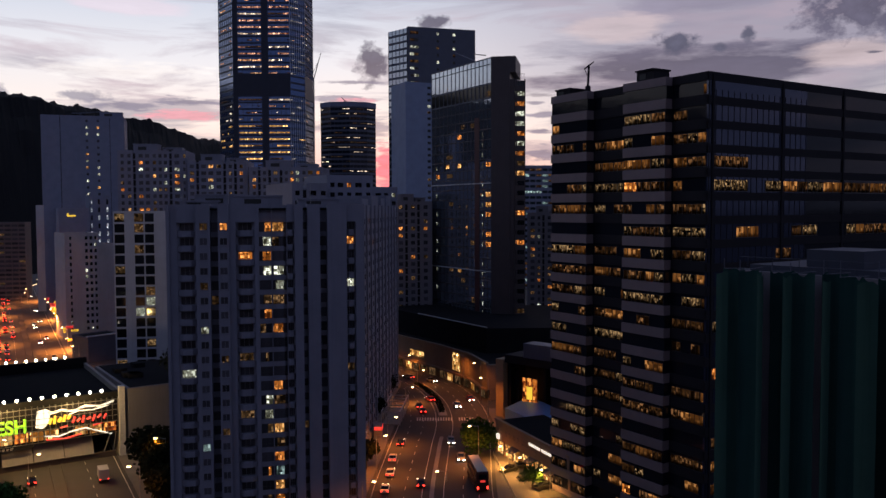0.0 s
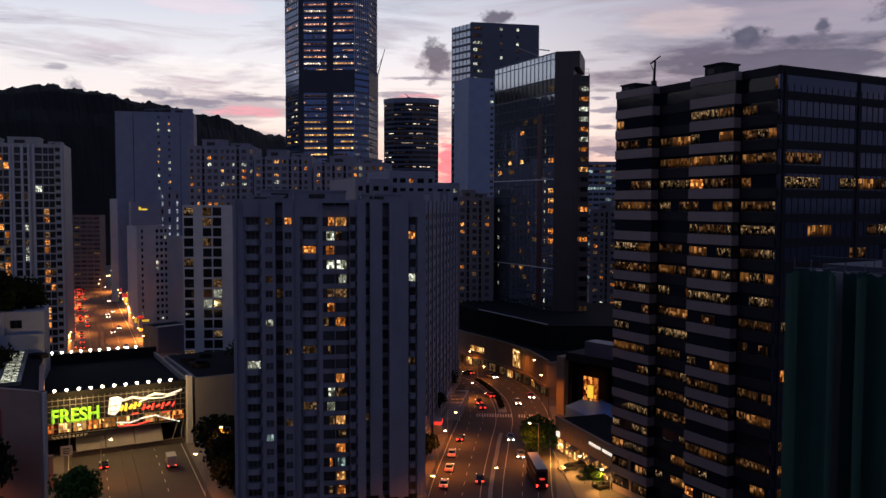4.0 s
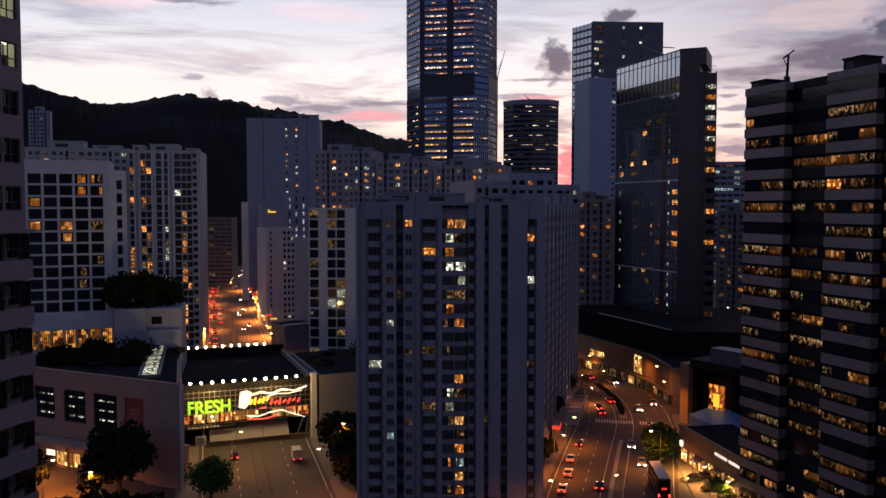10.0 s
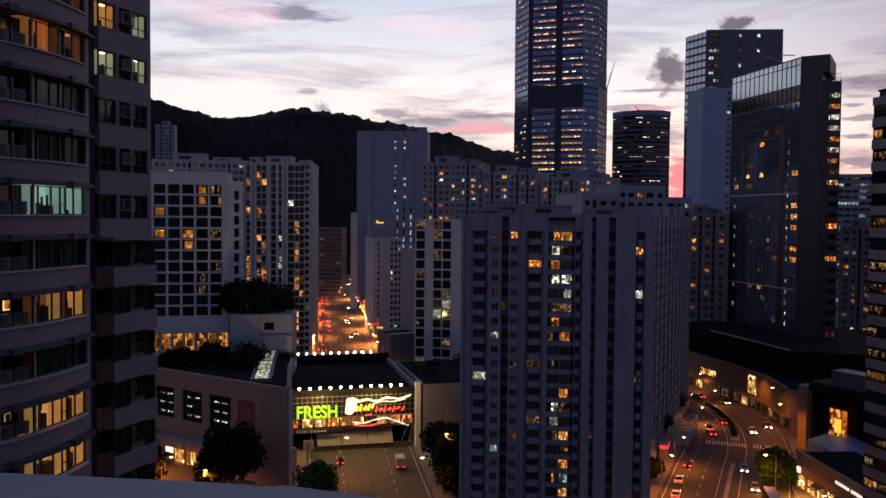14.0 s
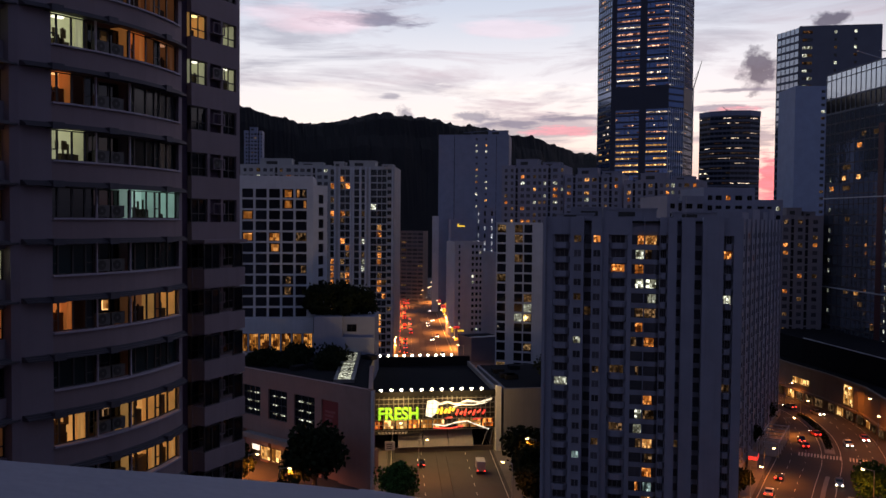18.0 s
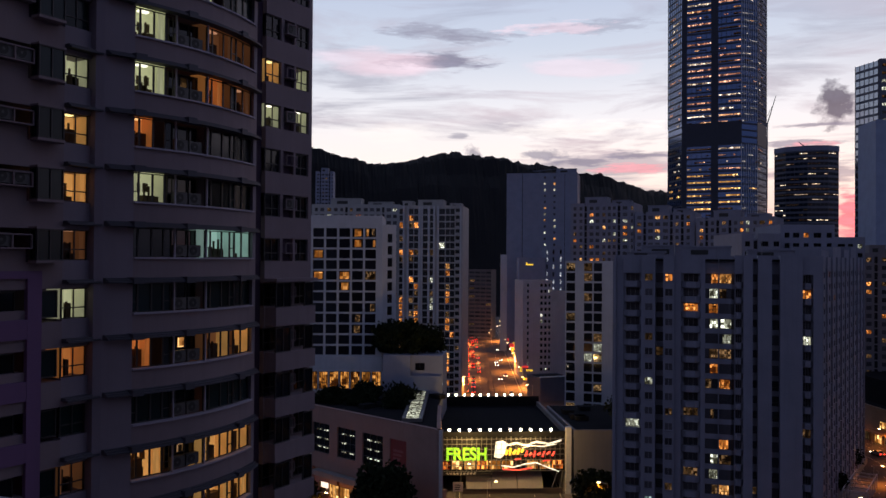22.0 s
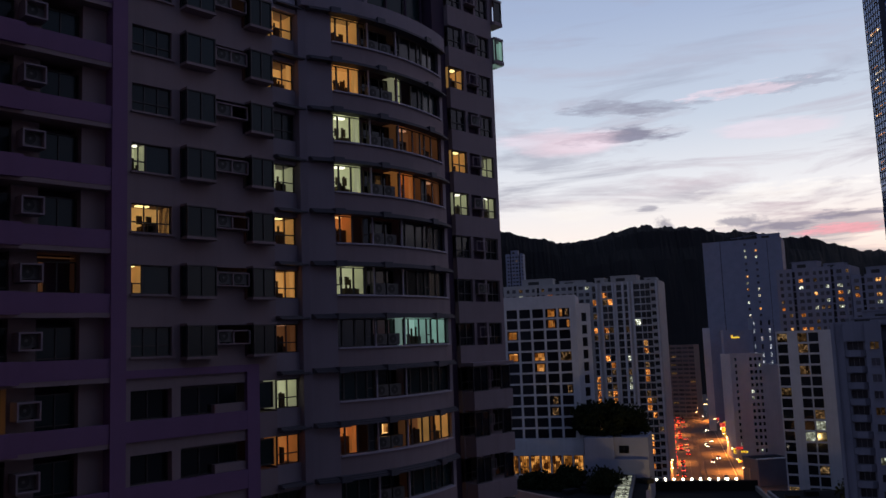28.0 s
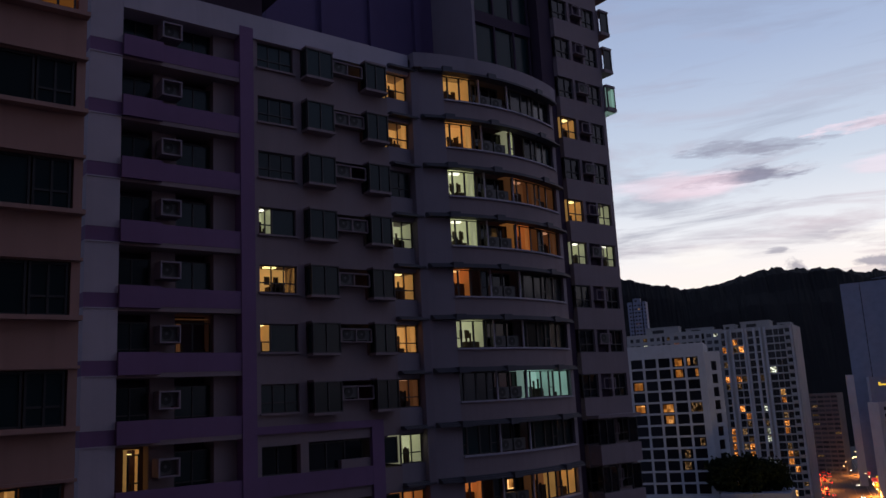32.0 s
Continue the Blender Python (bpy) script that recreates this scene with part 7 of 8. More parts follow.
    # pale sloping panels below, over a dark strip put in for the unlit opening
    for k in range(3):
        aw = bmesh.new()
        x0, x1 = 5.7 + k * 6.4, 11.9 + k * 6.4
        v = [aw.verts.new(c) for c in ((x0, 0.2, 1.5), (x1, 0.2, 1.5), (x1, 3.4, 5.5), (x0, 3.4, 5.5), (x0, 0.35, 1.3), (x1, 0.35, 1.3), (x1, 3.6, 5.3), (x0, 3.6, 5.3))]
        for f in ((0, 1, 2, 3), (7, 6, 5, 4), (0, 4, 5, 1), (1, 5, 6, 2), (2, 6, 7, 3), (3, 7, 4, 0)):
            aw.faces.new([v[i] for i in f])
        part("awning", aw, [M["grey"]], b, "pale sloping panel under the bridge")
    pl = bmesh.new()
    box(pl, 4.8, w - 0.5, 0.6, 1.4, 0.1, 1.4)
    part("plinth", pl, [M["brown"]], b)
    # rows of white lamps along both parapets
    bulb = bmesh.new()
    ball(bulb, (0, 0, 0.42), 0.42, 0.75)
    box(bulb, -0.1, 0.1, -0.1, 0.1, 0, 0.14)
    bulb = to_mesh("lamp", bulb, [B["white"]])
    for i in range(11):
        part("lamp", bulb, None, b, "", Matrix.Translation((1.4 + i * 2.53, 0.9, 15.4)))
        part("lamp", bulb, None, b, "", Matrix.Translation((1.6 + i * 2.4, deep - 0.6, 17.0)))
    # end walls
    ew = bmesh.new()
    ec = bmesh.new()
    box(ec, w + 0.2, w + 1.5, -0.5, 0.98, 0, 16.6)
    part("end_column", ec, [M["frame_white"]], b, "pale metal column at the end of the bridge")
    box(ew, w + 0.2, w + 0.9, 1.0, deep, 0, 15.6)
    box(ew, -2.6, -1.7, 0.8, deep, 0, 16.4)
    part("end_wall", ew, [M["concrete"]], b)
    st = bmesh.new()
    for k in range(2):
        rod(st, (w - 3.5 + k * 2.2, 1.2, 0), (w - 1.5 + k * 1.2, 1.2, 5.8), 0.12)
    part("strut", st, [M["steel"]], b)
    # grey block to the right
    m3, w3 = frontage((-74.6, 192.4), (-66.5, 198.0))
    c = thing("service_building", "grey blank building with dark planted roof", "building", "", "", m3)
    q = bmesh.new()
    box(q, 0, w3 + 10, 0, 34, 0, 15.2)
    box(q, -0.1, w3 + 10, -0.1, 34, 15.2, 15.9)
    part("wall", q, [M["grey"]], c)
    q = bmesh.new()
    box(q, 0.6, w3 + 9.5, 0.6, 33, 15.9, 16.05)
    for _ in range(6):
        x, y = rng.uniform(1, 14), rng.uniform(3, 28)
        box(q, x, x + 3, y, y + 3, 16.05, 17.2)
    part("roof", q, [M["roof"]], c)
    q = bmesh.new()
    box(q, w3 + 1.6, w3 + 2.0, -0.3, -0.12, 11.2, 12.8)
    box(q, w3 + 2.4, w3 + 3.6, -0.3, -0.12, 12.0, 12.5)
    part("neon_sign", q, [B["yellow_sign"]], c, "small orange light sign")


shopping_bridge()


def avenue_podium():
    rng = random.Random(84)
    pts = [(-26, 318), (-14.5, 299), (-2.0, 281), (8.2, 263), (13.0, 246)]
    m = Matrix.Translation((pts[0][0], pts[0][1], 0))
    b = thing("tower_podium", "curved stone podium with lit shopfronts below the glass tower", "podium", "", "", m)
    inv = m.inverted()
    for k, (p, q) in enumerate(zip(pts, pts[1:])):
        wall = bmesh.new()
        fm, w = frontage(inv @ Vector((*p, 0)), inv @ Vector((*q, 0)))
        box(wall, -0.2, w + 0.2, 0, 8, 3.6, 10.86, 0, fm)
        box(wall, -0.2, w + 0.2, -1.0, 8, 3.2, 3.8, 0, fm)
        box(wall, -0.2, w + 0.2, -0.3, 0.5, 10.86, 11.6, 0, fm)
        for j in range(int(w / 5)):
            box(wall, j * 5.0, j * 5.0 + 0.8, 0.1, 1, 0, 3.2, 0, fm)
            part("shopfront", pane(3.8, 2.9, L["dim" if rng.random() < 0.7 else "shop"], "frame", 3, 1, 0.07), None, b, "", fm @ Matrix.Translation((j * 5 + 2.9, 0.4, 0.1)))
        box(wall, 0, w, 1.0, 6, 0, 3.2, 0, fm)
        part("wall", wall, [M["beige"]], b)
        if k == 1:
            part("light_panel", pane(9.0, 2.2, L["shop"], "frame", 8, 1, 0.1), None, b, "row of lit show windows", fm @ Matrix.Translation((9, -0.2, 5.4)))
            q2 = bmesh.new()
            for i in range(4):
                box(q2, 4.0 + i * 1.7, 5.2 + i * 1.7, -0.4, -0.25, 7.9, 9.2)
            part("sign_bars", q2, [B["white_sign"]], b, "lit sign with unreadable characters")
        if k == 2:
            part("light_panel", pane(5.0, 6.0, L["shop"], "frame", 3, 3, 0.1), None, b, "tall lit shop window", fm @ Matrix.Translation((w * 0.62, -0.2, 4.4)))
    deck = bmesh.new()
    prism(deck, [(x - pts[0][0], y - pts[0][1]) for x, y in ((-26, 319), (-14.2, 300), (9, 264), (14, 247), (45, 262), (60, 330), (-10, 345))], 8.5, 10.9)
    part("roof", deck, [M["roof"]], b)
    up = bmesh.new()
    prism(up, [(x - pts[0][0], y - pts[0][1]) for x, y in ((-22, 324), (-9.5, 303), (4, 283), (14, 266), (45, 268), (58, 326), (-8, 340))], 10.9, 19.0)
    part("upper_podium", up, [M["roof"]], b)
    ln = bmesh.new()
    p, q = Vector((-9.3, 302.6, 19.4)) - Vector((*pts[0], 0)), Vector((14.2, 265.6, 19.4)) - Vector((*pts[0], 0))
    rod(ln, p, q, 0.16, 0.16, 6)
    part("roof_rail", ln, [M["frame_white"]], b, "pale rail along the podium roof")
    # dark stone portal
    m2, w2 = frontage((14.8, 228.6), (32.5, 212.5))
    c = thing("tower_portal", "tall tan stone pillar and dark portal with a lit poster", "building", "", "", m2)
    q = bmesh.new()
    box(q, 0.6, 3.2, -0.9, 5, 0, 16.2)
    part("pillar", q, [M["tan"]], c, "tan stone pillar")
    q = bmesh.new()
    box(q, 3.2, w2 + 4, -0.3, 14, 15.4, 17.6)
    part("lintel", q, [M["dark"]], c)
    q = bmesh.new()
    # black boxes stand in for the unlit void inside the portal
    box(q, 4.4, w2 + 4, 3.0, 14, 0, 15.4)
    box(q, 7.0, 7.4, 0.6, 3.0, 0, 15.4)
    box(q, 16, 16.6, 0.6, 3.0, 0, 15.4)
    box(q, 3.2, 4.4, 1.0, 5.0, 0, 15.4)
    part("wall", q, [M["roof"]], c, "black back wall, the portal's unlit depth put into its colour")
    part("poster", pane(5.2, 9.2, L["poster"], "frame", 3, 2, 0.12), None, c, "brightly lit poster window", Matrix.Translation((11.4, 0.2, 2.8)))
    q = bmesh.new()
    box(q, 10.5, 12.3, 0.0, 0.12, 6.2, 9.6)
    part("poster_light", q, [B["yellow_sign"]], c)
    q = bmesh.new()
    box(q, 10.0, w2 + 3, -0.8, 4.0, 17.6, 21.5)
    part("roof_house", q, [M["slate"]], c)
    # blue sheet roof in front of the portal
    q = bmesh.new()
    v = [q.verts.new(c2) for c2 in ((16.5, 219, 4.4), (27.5, 196, 4.4), (34, 202, 5.8), (24, 226, 5.8), (16.5, 219, 0), (27.5, 196, 0), (34, 202, 0), (24, 226, 0))]
    for f in ((0, 1, 2, 3), (4, 5, 1, 0), (5, 6, 2, 1), (6, 7, 3, 2), (7, 4, 0, 3)):
        q.faces.new([v[i] for i in f])
    solid("blue_roof_hall", q, M["blue_roof"], "low hall with a blue metal sheet roof", "building")


avenue_podium()


def shop_row():
    rng = random.Random(85)
    m, w = frontage((12.4, 193.4), (25.2, 163.2))
    b = thing("shop_row", "two-storey stone shop row with warm shop lights and awnings", "shop", "", "", m)
    q = bmesh.new()
    box(q, 0, w, 0, 0.5, 3.6, 7.8)
    box(q, -0.2, w + 0.2, -0.25, 0.5, 7.8, 8.3)
    box(q, 0, w, 0.5, 13, 0, 7.6)
    for i in range(9):
        x = i * w / 8
        box(q, x - 0.35, x + 0.35, -0.02, 0.5, 0, 3.6)
    part("wall", q, [M["brick"]], b)
    for i in range(8):
        x = (i + 0.5) * w / 8
        part("shopfront", pane(w / 8 - 0.8, 2.9, L["shop"], "frame", 3, 2, 0.07), None, b, "", Matrix.Translation((x, 0.3, 0.3)))
        for s in (-0.9, 0.9):
            part("window", pane(0.8, 1.0, M["glass"], "frame", 1, 1), None, b, "", Matrix.Translation((x + s, -0.03, 5.2)))
        if i in (2, 4, 6):
            a = bmesh.new()
            v = [a.verts.new(c) for c in ((x - 1.8, -0.03, 3.7), (x + 1.8, -0.03, 3.7), (x + 1.8, -1.9, 2.9), (x - 1.8, -1.9, 2.9), (x - 1.8, -1.9, 2.7), (x + 1.8, -1.9, 2.7))]
            a.faces.new((v[0], v[3], v[2], v[1]))
            a.faces.new((v[3], v[4], v[5], v[2]))
            part("awning", a, [M["brown"]], b, "dark canvas awning")
    for x in [w * 0.5 + i * 0.85 for i in range(6)] + [w * 0.5 + 5.6 + i * 0.85 for i in range(5)]:
        q = bmesh.new()
        box(q, x, x + 0.5, -0.2, -0.08, 6.1, 6.65)
        part("sign_bar", q, [B["white_sign"]], b, "white light bar, lettering not readable")
    q = bmesh.new()
    box(q, 1.2, 2.4, -0.5, -0.2, 3.8, 5.0)
    part("light_sign", q, [B["white_sign"]], b)
    q = bmesh.new()
    box(q, 0.1, w - 0.1, 0.5, 12.9, 7.6, 7.75)
    part("roof", q, [M["roof"]], b)


shop_row()


# ---- street lamps, trees, vehicles ----
def lamp_post(x, y, high, turn, watts=0.0, arm=1.6, colour=(1.0, 0.27, 0.03), z=0.0):
    b = thing("street_lamp", "tall steel street lamp with a glowing head", "street lamp", "street lamps", "", Matrix.Translation((x, y, z)) @ Matrix.Rotation(radians(turn), 4, "Z"))
    if "lamp" not in LAMP:
        q = bmesh.new()
        rod(q, (0, 0, 0), (0, 0, 1), 0.11, 0.06, 8)
        LAMP["pole"] = to_mesh("pole", q, [M["steel"]])
        q = bmesh.new()
        rod(q, (0, 0, -0.15), (arm, 0, 0.1), 0.05, 0.05, 6)
        LAMP["arm"] = to_mesh("arm", q, [M["steel"]])
        q = bmesh.new()
        box(q, -0.1, 0.9, -0.22, 0.22, 0.02, 0.2)
        LAMP["lamp"] = to_mesh("lamp_housing", q, [M["steel"]])
        q = bmesh.new()
        ball(q, (0.45, 0, -0.06), 0.42, 0.5)
        LAMP["glass"] = to_mesh("lamp_glass", q, [B["street"]])
    part("pole", LAMP["pole"], None, b, "", Matrix.Diagonal((1, 1, high, 1)))
    part("arm", LAMP["arm"], None, b, "", Matrix.Translation((0, 0, high)))
    h = part("lamp_housing", LAMP["lamp"], None, b, "", Matrix.Translation((arm, 0, high + 0.05)))
    part("lamp_glass", LAMP["glass"], None, h)
    if watts:
        li = new("street_light", bpy.data.lights.new("street_light", "SPOT"))
        li.data.energy, li.data.color, li.data.shadow_soft_size = watts * (8.5 if x < -130 else 2.4 if x < -90 else 1.05), colour, 0.25
        li.data.spot_size, li.data.spot_blend = radians(165), 1.0
        c = b.matrix_basis @ Vector((arm + 0.4, 0, high - 0.45))
        li.location = c
    return b


LAMP = {}
for row in ((11.0, 240.7, 12.5, 180, 4000), (-13.6, 197.7, 7.5, 0, 5000), (-11.3, 242.6, 5.0, 0, 3600), (-8.6, 268.0, 5.0, 0, 2000), (12.2, 222.0, 12.0, 180, 4000), (-14.0, 290.0, 6.0, 0, 1600), (0.6, 172.6, 2.2, 180, 0), (-14.6, 176.0, 9.0, 0, 6000),
            (-14.4, 143.0, 10.0, 0, 4500), (7.9, 184.3, 8.8, 180, 5500), (6.5, 262.0, 11.0, 180, 2000), (-26.0, 297.0, 9.0, 0, 2000),
            (-58.6, 171.0, 10.0, 180, 3000), (-83.5, 163.0, 9.0, 10, 2600), (-96.0, 173.5, 9.0, 10, 0), (-57.0, 152.0, 10.0, 180, 3000), (-112.0, 139.0, 8.0, 20, 5500), (-124.0, 146.0, 8.0, 20, 4500), (-100.0, 134.0, 8.0, 20, 4000)):
    lamp_post(*row)
for x, y in ((14.6, 183.5), (18.2, 175.0), (21.8, 166.5)):
    lamp_post(x, y, 4.6, 200, 4600, colour=(1.0, 0.46, 0.09))
# the straight road: lamps on both sides up to the junction
for k in range(13):
    d = 292 + k * 26.5
    for s in (-1, 1):
        p = Vector((-88, 184)) + Vector((-0.477, 0.879)) * (d - 205) + Vector((0.879, 0.477)) * (14.2 * s)
        lamp_post(p.x, p.y, 9.0 + (k % 2) * 0.8, 28 + (180 if s > 0 else 0), (6200 if k % 2 == (s > 0) else 0), colour=(1.0, 0.30, 0.05))
for x, y, h in ((-270, 560, 9), (-286, 566, 8), (-300, 560, 8), (-262, 545, 10), (-292, 580, 10), (-250, 575, 9), (-312, 574, 8)):
    lamp_post(x, y, h, 100, 0)
# the lamps along the bridge light the road and the signs
for k in range(2):
    c = Vector((-101.6, 174.8, 0)).lerp(Vector((-76.6, 191.5, 0)), 0.22 + 0.46 * k)
    li = new("bridge_light", bpy.data.lights.new("bridge_light", "POINT"))
    li.data.energy, li.data.color, li.data.shadow_soft_size = 5200, (1.0, 0.64, 0.22), 0.4
    li.location = (c.x + 2.6, c.y - 4.6, 15.0)


def tree(x, y, z, high, wide, seed, mat="leaf", n=900, low=0, label="leafy street tree"):
    rng = random.Random(seed)
    b = thing("tree", label, "tree", "trees", "", Matrix.Translation((x, y, z)))
    q = bmesh.new()
    fork = high * 0.3
    rod(q, (0, 0, 0), (0.1, 0.05, fork), 0.05 * wide, 0.03 * wide, 8)
    tips = []
    for k in range(6):
        a = k * 1.05 + rng.random()
        t = Vector((math.cos(a) * wide * rng.uniform(0.2, 0.36), math.sin(a) * wide * rng.uniform(0.2, 0.36), high * rng.uniform(0.45, 0.78)))
        rod(q, (0.1, 0.05, fork * 0.9), t, 0.02 * wide, 0.006 * wide, 6)
        tips.append(t)
    part("trunk", q, [M["bark"]], b)
    q = bmesh.new()
    lobes = [(t, wide * rng.uniform(0.24, 0.36)) for t in tips] + [(Vector((rng.uniform(-.2, .2) * wide, rng.uniform(-.2, .2) * wide, high * rng.uniform(0.4, 0.85))), wide * rng.uniform(0.22, 0.32)) for _ in range(7)]
    if low:   # bushy down to the ground
        lobes += [(Vector((rng.uniform(-.35, .35) * wide, rng.uniform(-.3, .3) * wide, high * rng.uniform(0.12, 0.4))), wide * rng.uniform(0.16, 0.26)) for _ in range(9)]
    for _ in range(n * 3):
        c, r = rng.choice(lobes)
        d = Vector((rng.gauss(0, 1), rng.gauss(0, 1), rng.gauss(0, 0.8))).normalized() * r * rng.uniform(0.2, 1.05) ** 0.6
        s = wide * (rng.uniform(0.02, 0.042) if mat == "leaf" else rng.uniform(0.028, 0.06))
        o = Euler((rng.uniform(0, 6.3), rng.uniform(0, 6.3), rng.uniform(0, 6.3))).to_matrix()
        q.faces.new([q.verts.new(c + d + o @ Vector(v) * s) for v in ((-1, -0.6, 0), (0.2, -0.9, 0.25), (1, 0.1, 0), (0.1, 0.9, 0.2))])
    part("crown", q, [M[mat]], b)
    return b


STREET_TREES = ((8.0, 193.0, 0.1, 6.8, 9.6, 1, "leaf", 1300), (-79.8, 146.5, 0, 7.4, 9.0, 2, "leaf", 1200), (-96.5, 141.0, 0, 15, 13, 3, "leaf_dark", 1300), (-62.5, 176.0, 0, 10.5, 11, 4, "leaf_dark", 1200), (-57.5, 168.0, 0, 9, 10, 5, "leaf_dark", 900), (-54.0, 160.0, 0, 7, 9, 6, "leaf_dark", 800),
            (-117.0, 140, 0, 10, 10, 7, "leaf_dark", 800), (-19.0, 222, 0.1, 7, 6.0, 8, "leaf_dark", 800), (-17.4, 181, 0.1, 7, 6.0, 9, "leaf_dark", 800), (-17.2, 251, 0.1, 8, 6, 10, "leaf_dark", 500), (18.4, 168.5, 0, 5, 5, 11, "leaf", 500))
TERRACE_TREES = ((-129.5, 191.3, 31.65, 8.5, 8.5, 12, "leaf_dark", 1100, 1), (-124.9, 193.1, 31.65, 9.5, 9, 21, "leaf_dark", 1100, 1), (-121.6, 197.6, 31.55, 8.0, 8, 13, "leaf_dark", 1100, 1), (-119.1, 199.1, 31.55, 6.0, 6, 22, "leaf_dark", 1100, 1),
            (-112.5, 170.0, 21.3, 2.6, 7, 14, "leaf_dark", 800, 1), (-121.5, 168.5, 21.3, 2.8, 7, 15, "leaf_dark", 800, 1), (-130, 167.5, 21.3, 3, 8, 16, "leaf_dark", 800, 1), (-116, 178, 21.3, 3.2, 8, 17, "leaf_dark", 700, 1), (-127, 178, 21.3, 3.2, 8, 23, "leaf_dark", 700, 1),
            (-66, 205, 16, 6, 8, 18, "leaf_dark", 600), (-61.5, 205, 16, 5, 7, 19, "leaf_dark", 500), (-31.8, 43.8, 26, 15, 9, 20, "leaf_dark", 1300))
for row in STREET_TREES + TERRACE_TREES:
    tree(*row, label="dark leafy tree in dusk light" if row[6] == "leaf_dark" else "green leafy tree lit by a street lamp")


def shell(bm, rows, mi=0):
    """Skin a list of equal rings of points."""
    vs = [[bm.verts.new(p) for p in r] for r in rows]
    for a, c in zip(vs, vs[1:]):
        for i in range(len(a)):
            bm.faces.new((a[i], a[(i + 1) % len(a)], c[(i + 1) % len(c)], c[i])).material_index = mi
    bm.faces.new(vs[0][::-1]).material_index = mi
    bm.faces.new(vs[-1]).material_index = mi


CAR_PAINT = {"white": plain("white_car_paint", (0.6, 0.6, 0.6), 0.3), "black": plain("black_car_paint", (0.02, 0.02, 0.022), 0.25), "red": plain("red_taxi_paint", (0.40, 0.03, 0.03), 0.3), "silver": plain("silver_car_paint", (0.32, 0.33, 0.35), 0.3, 0.5)}


def car(paint, label, lights=True):
    """A saloon car, its nose towards +y."""
    b = thing("car", label, "car", "cars")
    q = bmesh.new()
    prof = ((-2.2, 0.45, 0.75), (-2.15, 0.30, 0.95), (-1.5, 0.25, 1.0), (0.9, 0.25, 0.98), (1.9, 0.28, 0.82), (2.2, 0.40, 0.62))
    shell(q, [[(-0.86, y, a), (0.86, y, a), (0.86, y, c - 0.12), (0.78, y, c), (-0.78, y, c), (-0.86, y, c - 0.12)] for y, a, c in prof])
    part("body", q, [CAR_PAINT[paint]], b)
    q = bmesh.new()
    shell(q, [[(-s, y, 0.94), (s, y, 0.94), (s * 0.86, y, t), (-s * 0.86, y, t)] for y, s, t in ((-1.75, 0.76, 0.99), (-1.2, 0.78, 1.42), (0.1, 0.78, 1.44), (0.95, 0.76, 1.0))])
    part("cabin", q, [M["glass"]], b)
    q = bmesh.new()
    box(q, -0.64, 0.64, -1.15, 0.05, 1.43, 1.48)
    part("roof", q, [CAR_PAINT[paint]], b)
    q = bmesh.new()
    rod(q, (-0.1, 0, 0), (0.1, 0, 0), 0.32, 0.32, 12)
    wheel = to_mesh("wheel", q, [M["tyre"]])
    for x in (-0.8, 0.8):
        for y in (-1.35, 1.4):
            part("wheel", wheel, None, b, "", Matrix.Translation((x, y, 0.32)))
    for x in (-0.62, 0.62) if lights else ():
        q = bmesh.new()
        box(q, x - 0.2, x + 0.2, 2.12, 2.28, 0.5, 0.74)
        part("headlight", q, [B["head"]], b)
        q = bmesh.new()
        box(q, x - 0.2, x + 0.2, -2.26, -2.12, 0.62, 0.86)
        part("tail_light", q, [B["tail"]], b)
    return b


CARS = {p: car(p, l) for p, l in (("white", "white saloon car on the lit road"), ("black", "dark saloon car on the lit road"), ("red", "red taxi on the lit road"), ("silver", "silver saloon car on the lit road"))}
CAR_PAINT["parked"] = CAR_PAINT["black"]
CARS["parked"] = car("parked", "dark saloon car parked in front of the shops", False)
used = set()


def drive(paint, x, y, turn):
    m = Matrix.Translation((x, y, 0.07)) @ Matrix.Rotation(radians(turn), 4, "Z")
    if paint not in used:
        used.add(paint)
        CARS[paint].matrix_basis = m
        return CARS[paint]
    return copy_thing(CARS[paint], m)


for row in (("white", -11.8, 187.4, 0), ("white", -11.7, 176.8, 0), ("white", -12.1, 166.5, 0), ("black", -10.6, 200.0, 0), ("black", -4.8, 169.8, 0), ("silver", 1.8, 201.0, 182), ("silver", 4.0, 187.5, 180), ("red", -6.0, 231.9, 6), ("red", -4.0, 246.0, 20), ("black", -7.2, 237.5, 8), ("silver", -4.0, 273.0, 215),
            ("parked", 14.1, 178.4, 120), ("parked", 17.7, 173.4, 120), ("parked", 20.5, 167.5, 120), ("parked", 17.0, 181.0, 100), ("parked", 20.6, 174.2, 110), ("red", 8.0, 246.0, 190), ("white", 4.0, 238.0, 190), ("silver", -12.0, 279.0, 40), ("black", -87.5, 172.0, 28)):
    drive(*row)
rng = random.Random(91)
side, along = Vector((0.879, 0.477)), Vector((-0.477, 0.879))
for k in range(96):
    d = 185 + 400 * (k / 96) + rng.uniform(-3, 3)
    lane = rng.choice((-11, -8, -5, -11, -8, -11, 5, 8))
    if lane > 0 and rng.random() < 0.35:
        lane = -8
    p = Vector((-88, 184)) + along * (d - 40) + side * lane
    drive(rng.choice(("white", "black", "red", "silver")), p.x, p.y, 28.5 + (180 if lane > 0 else 0))


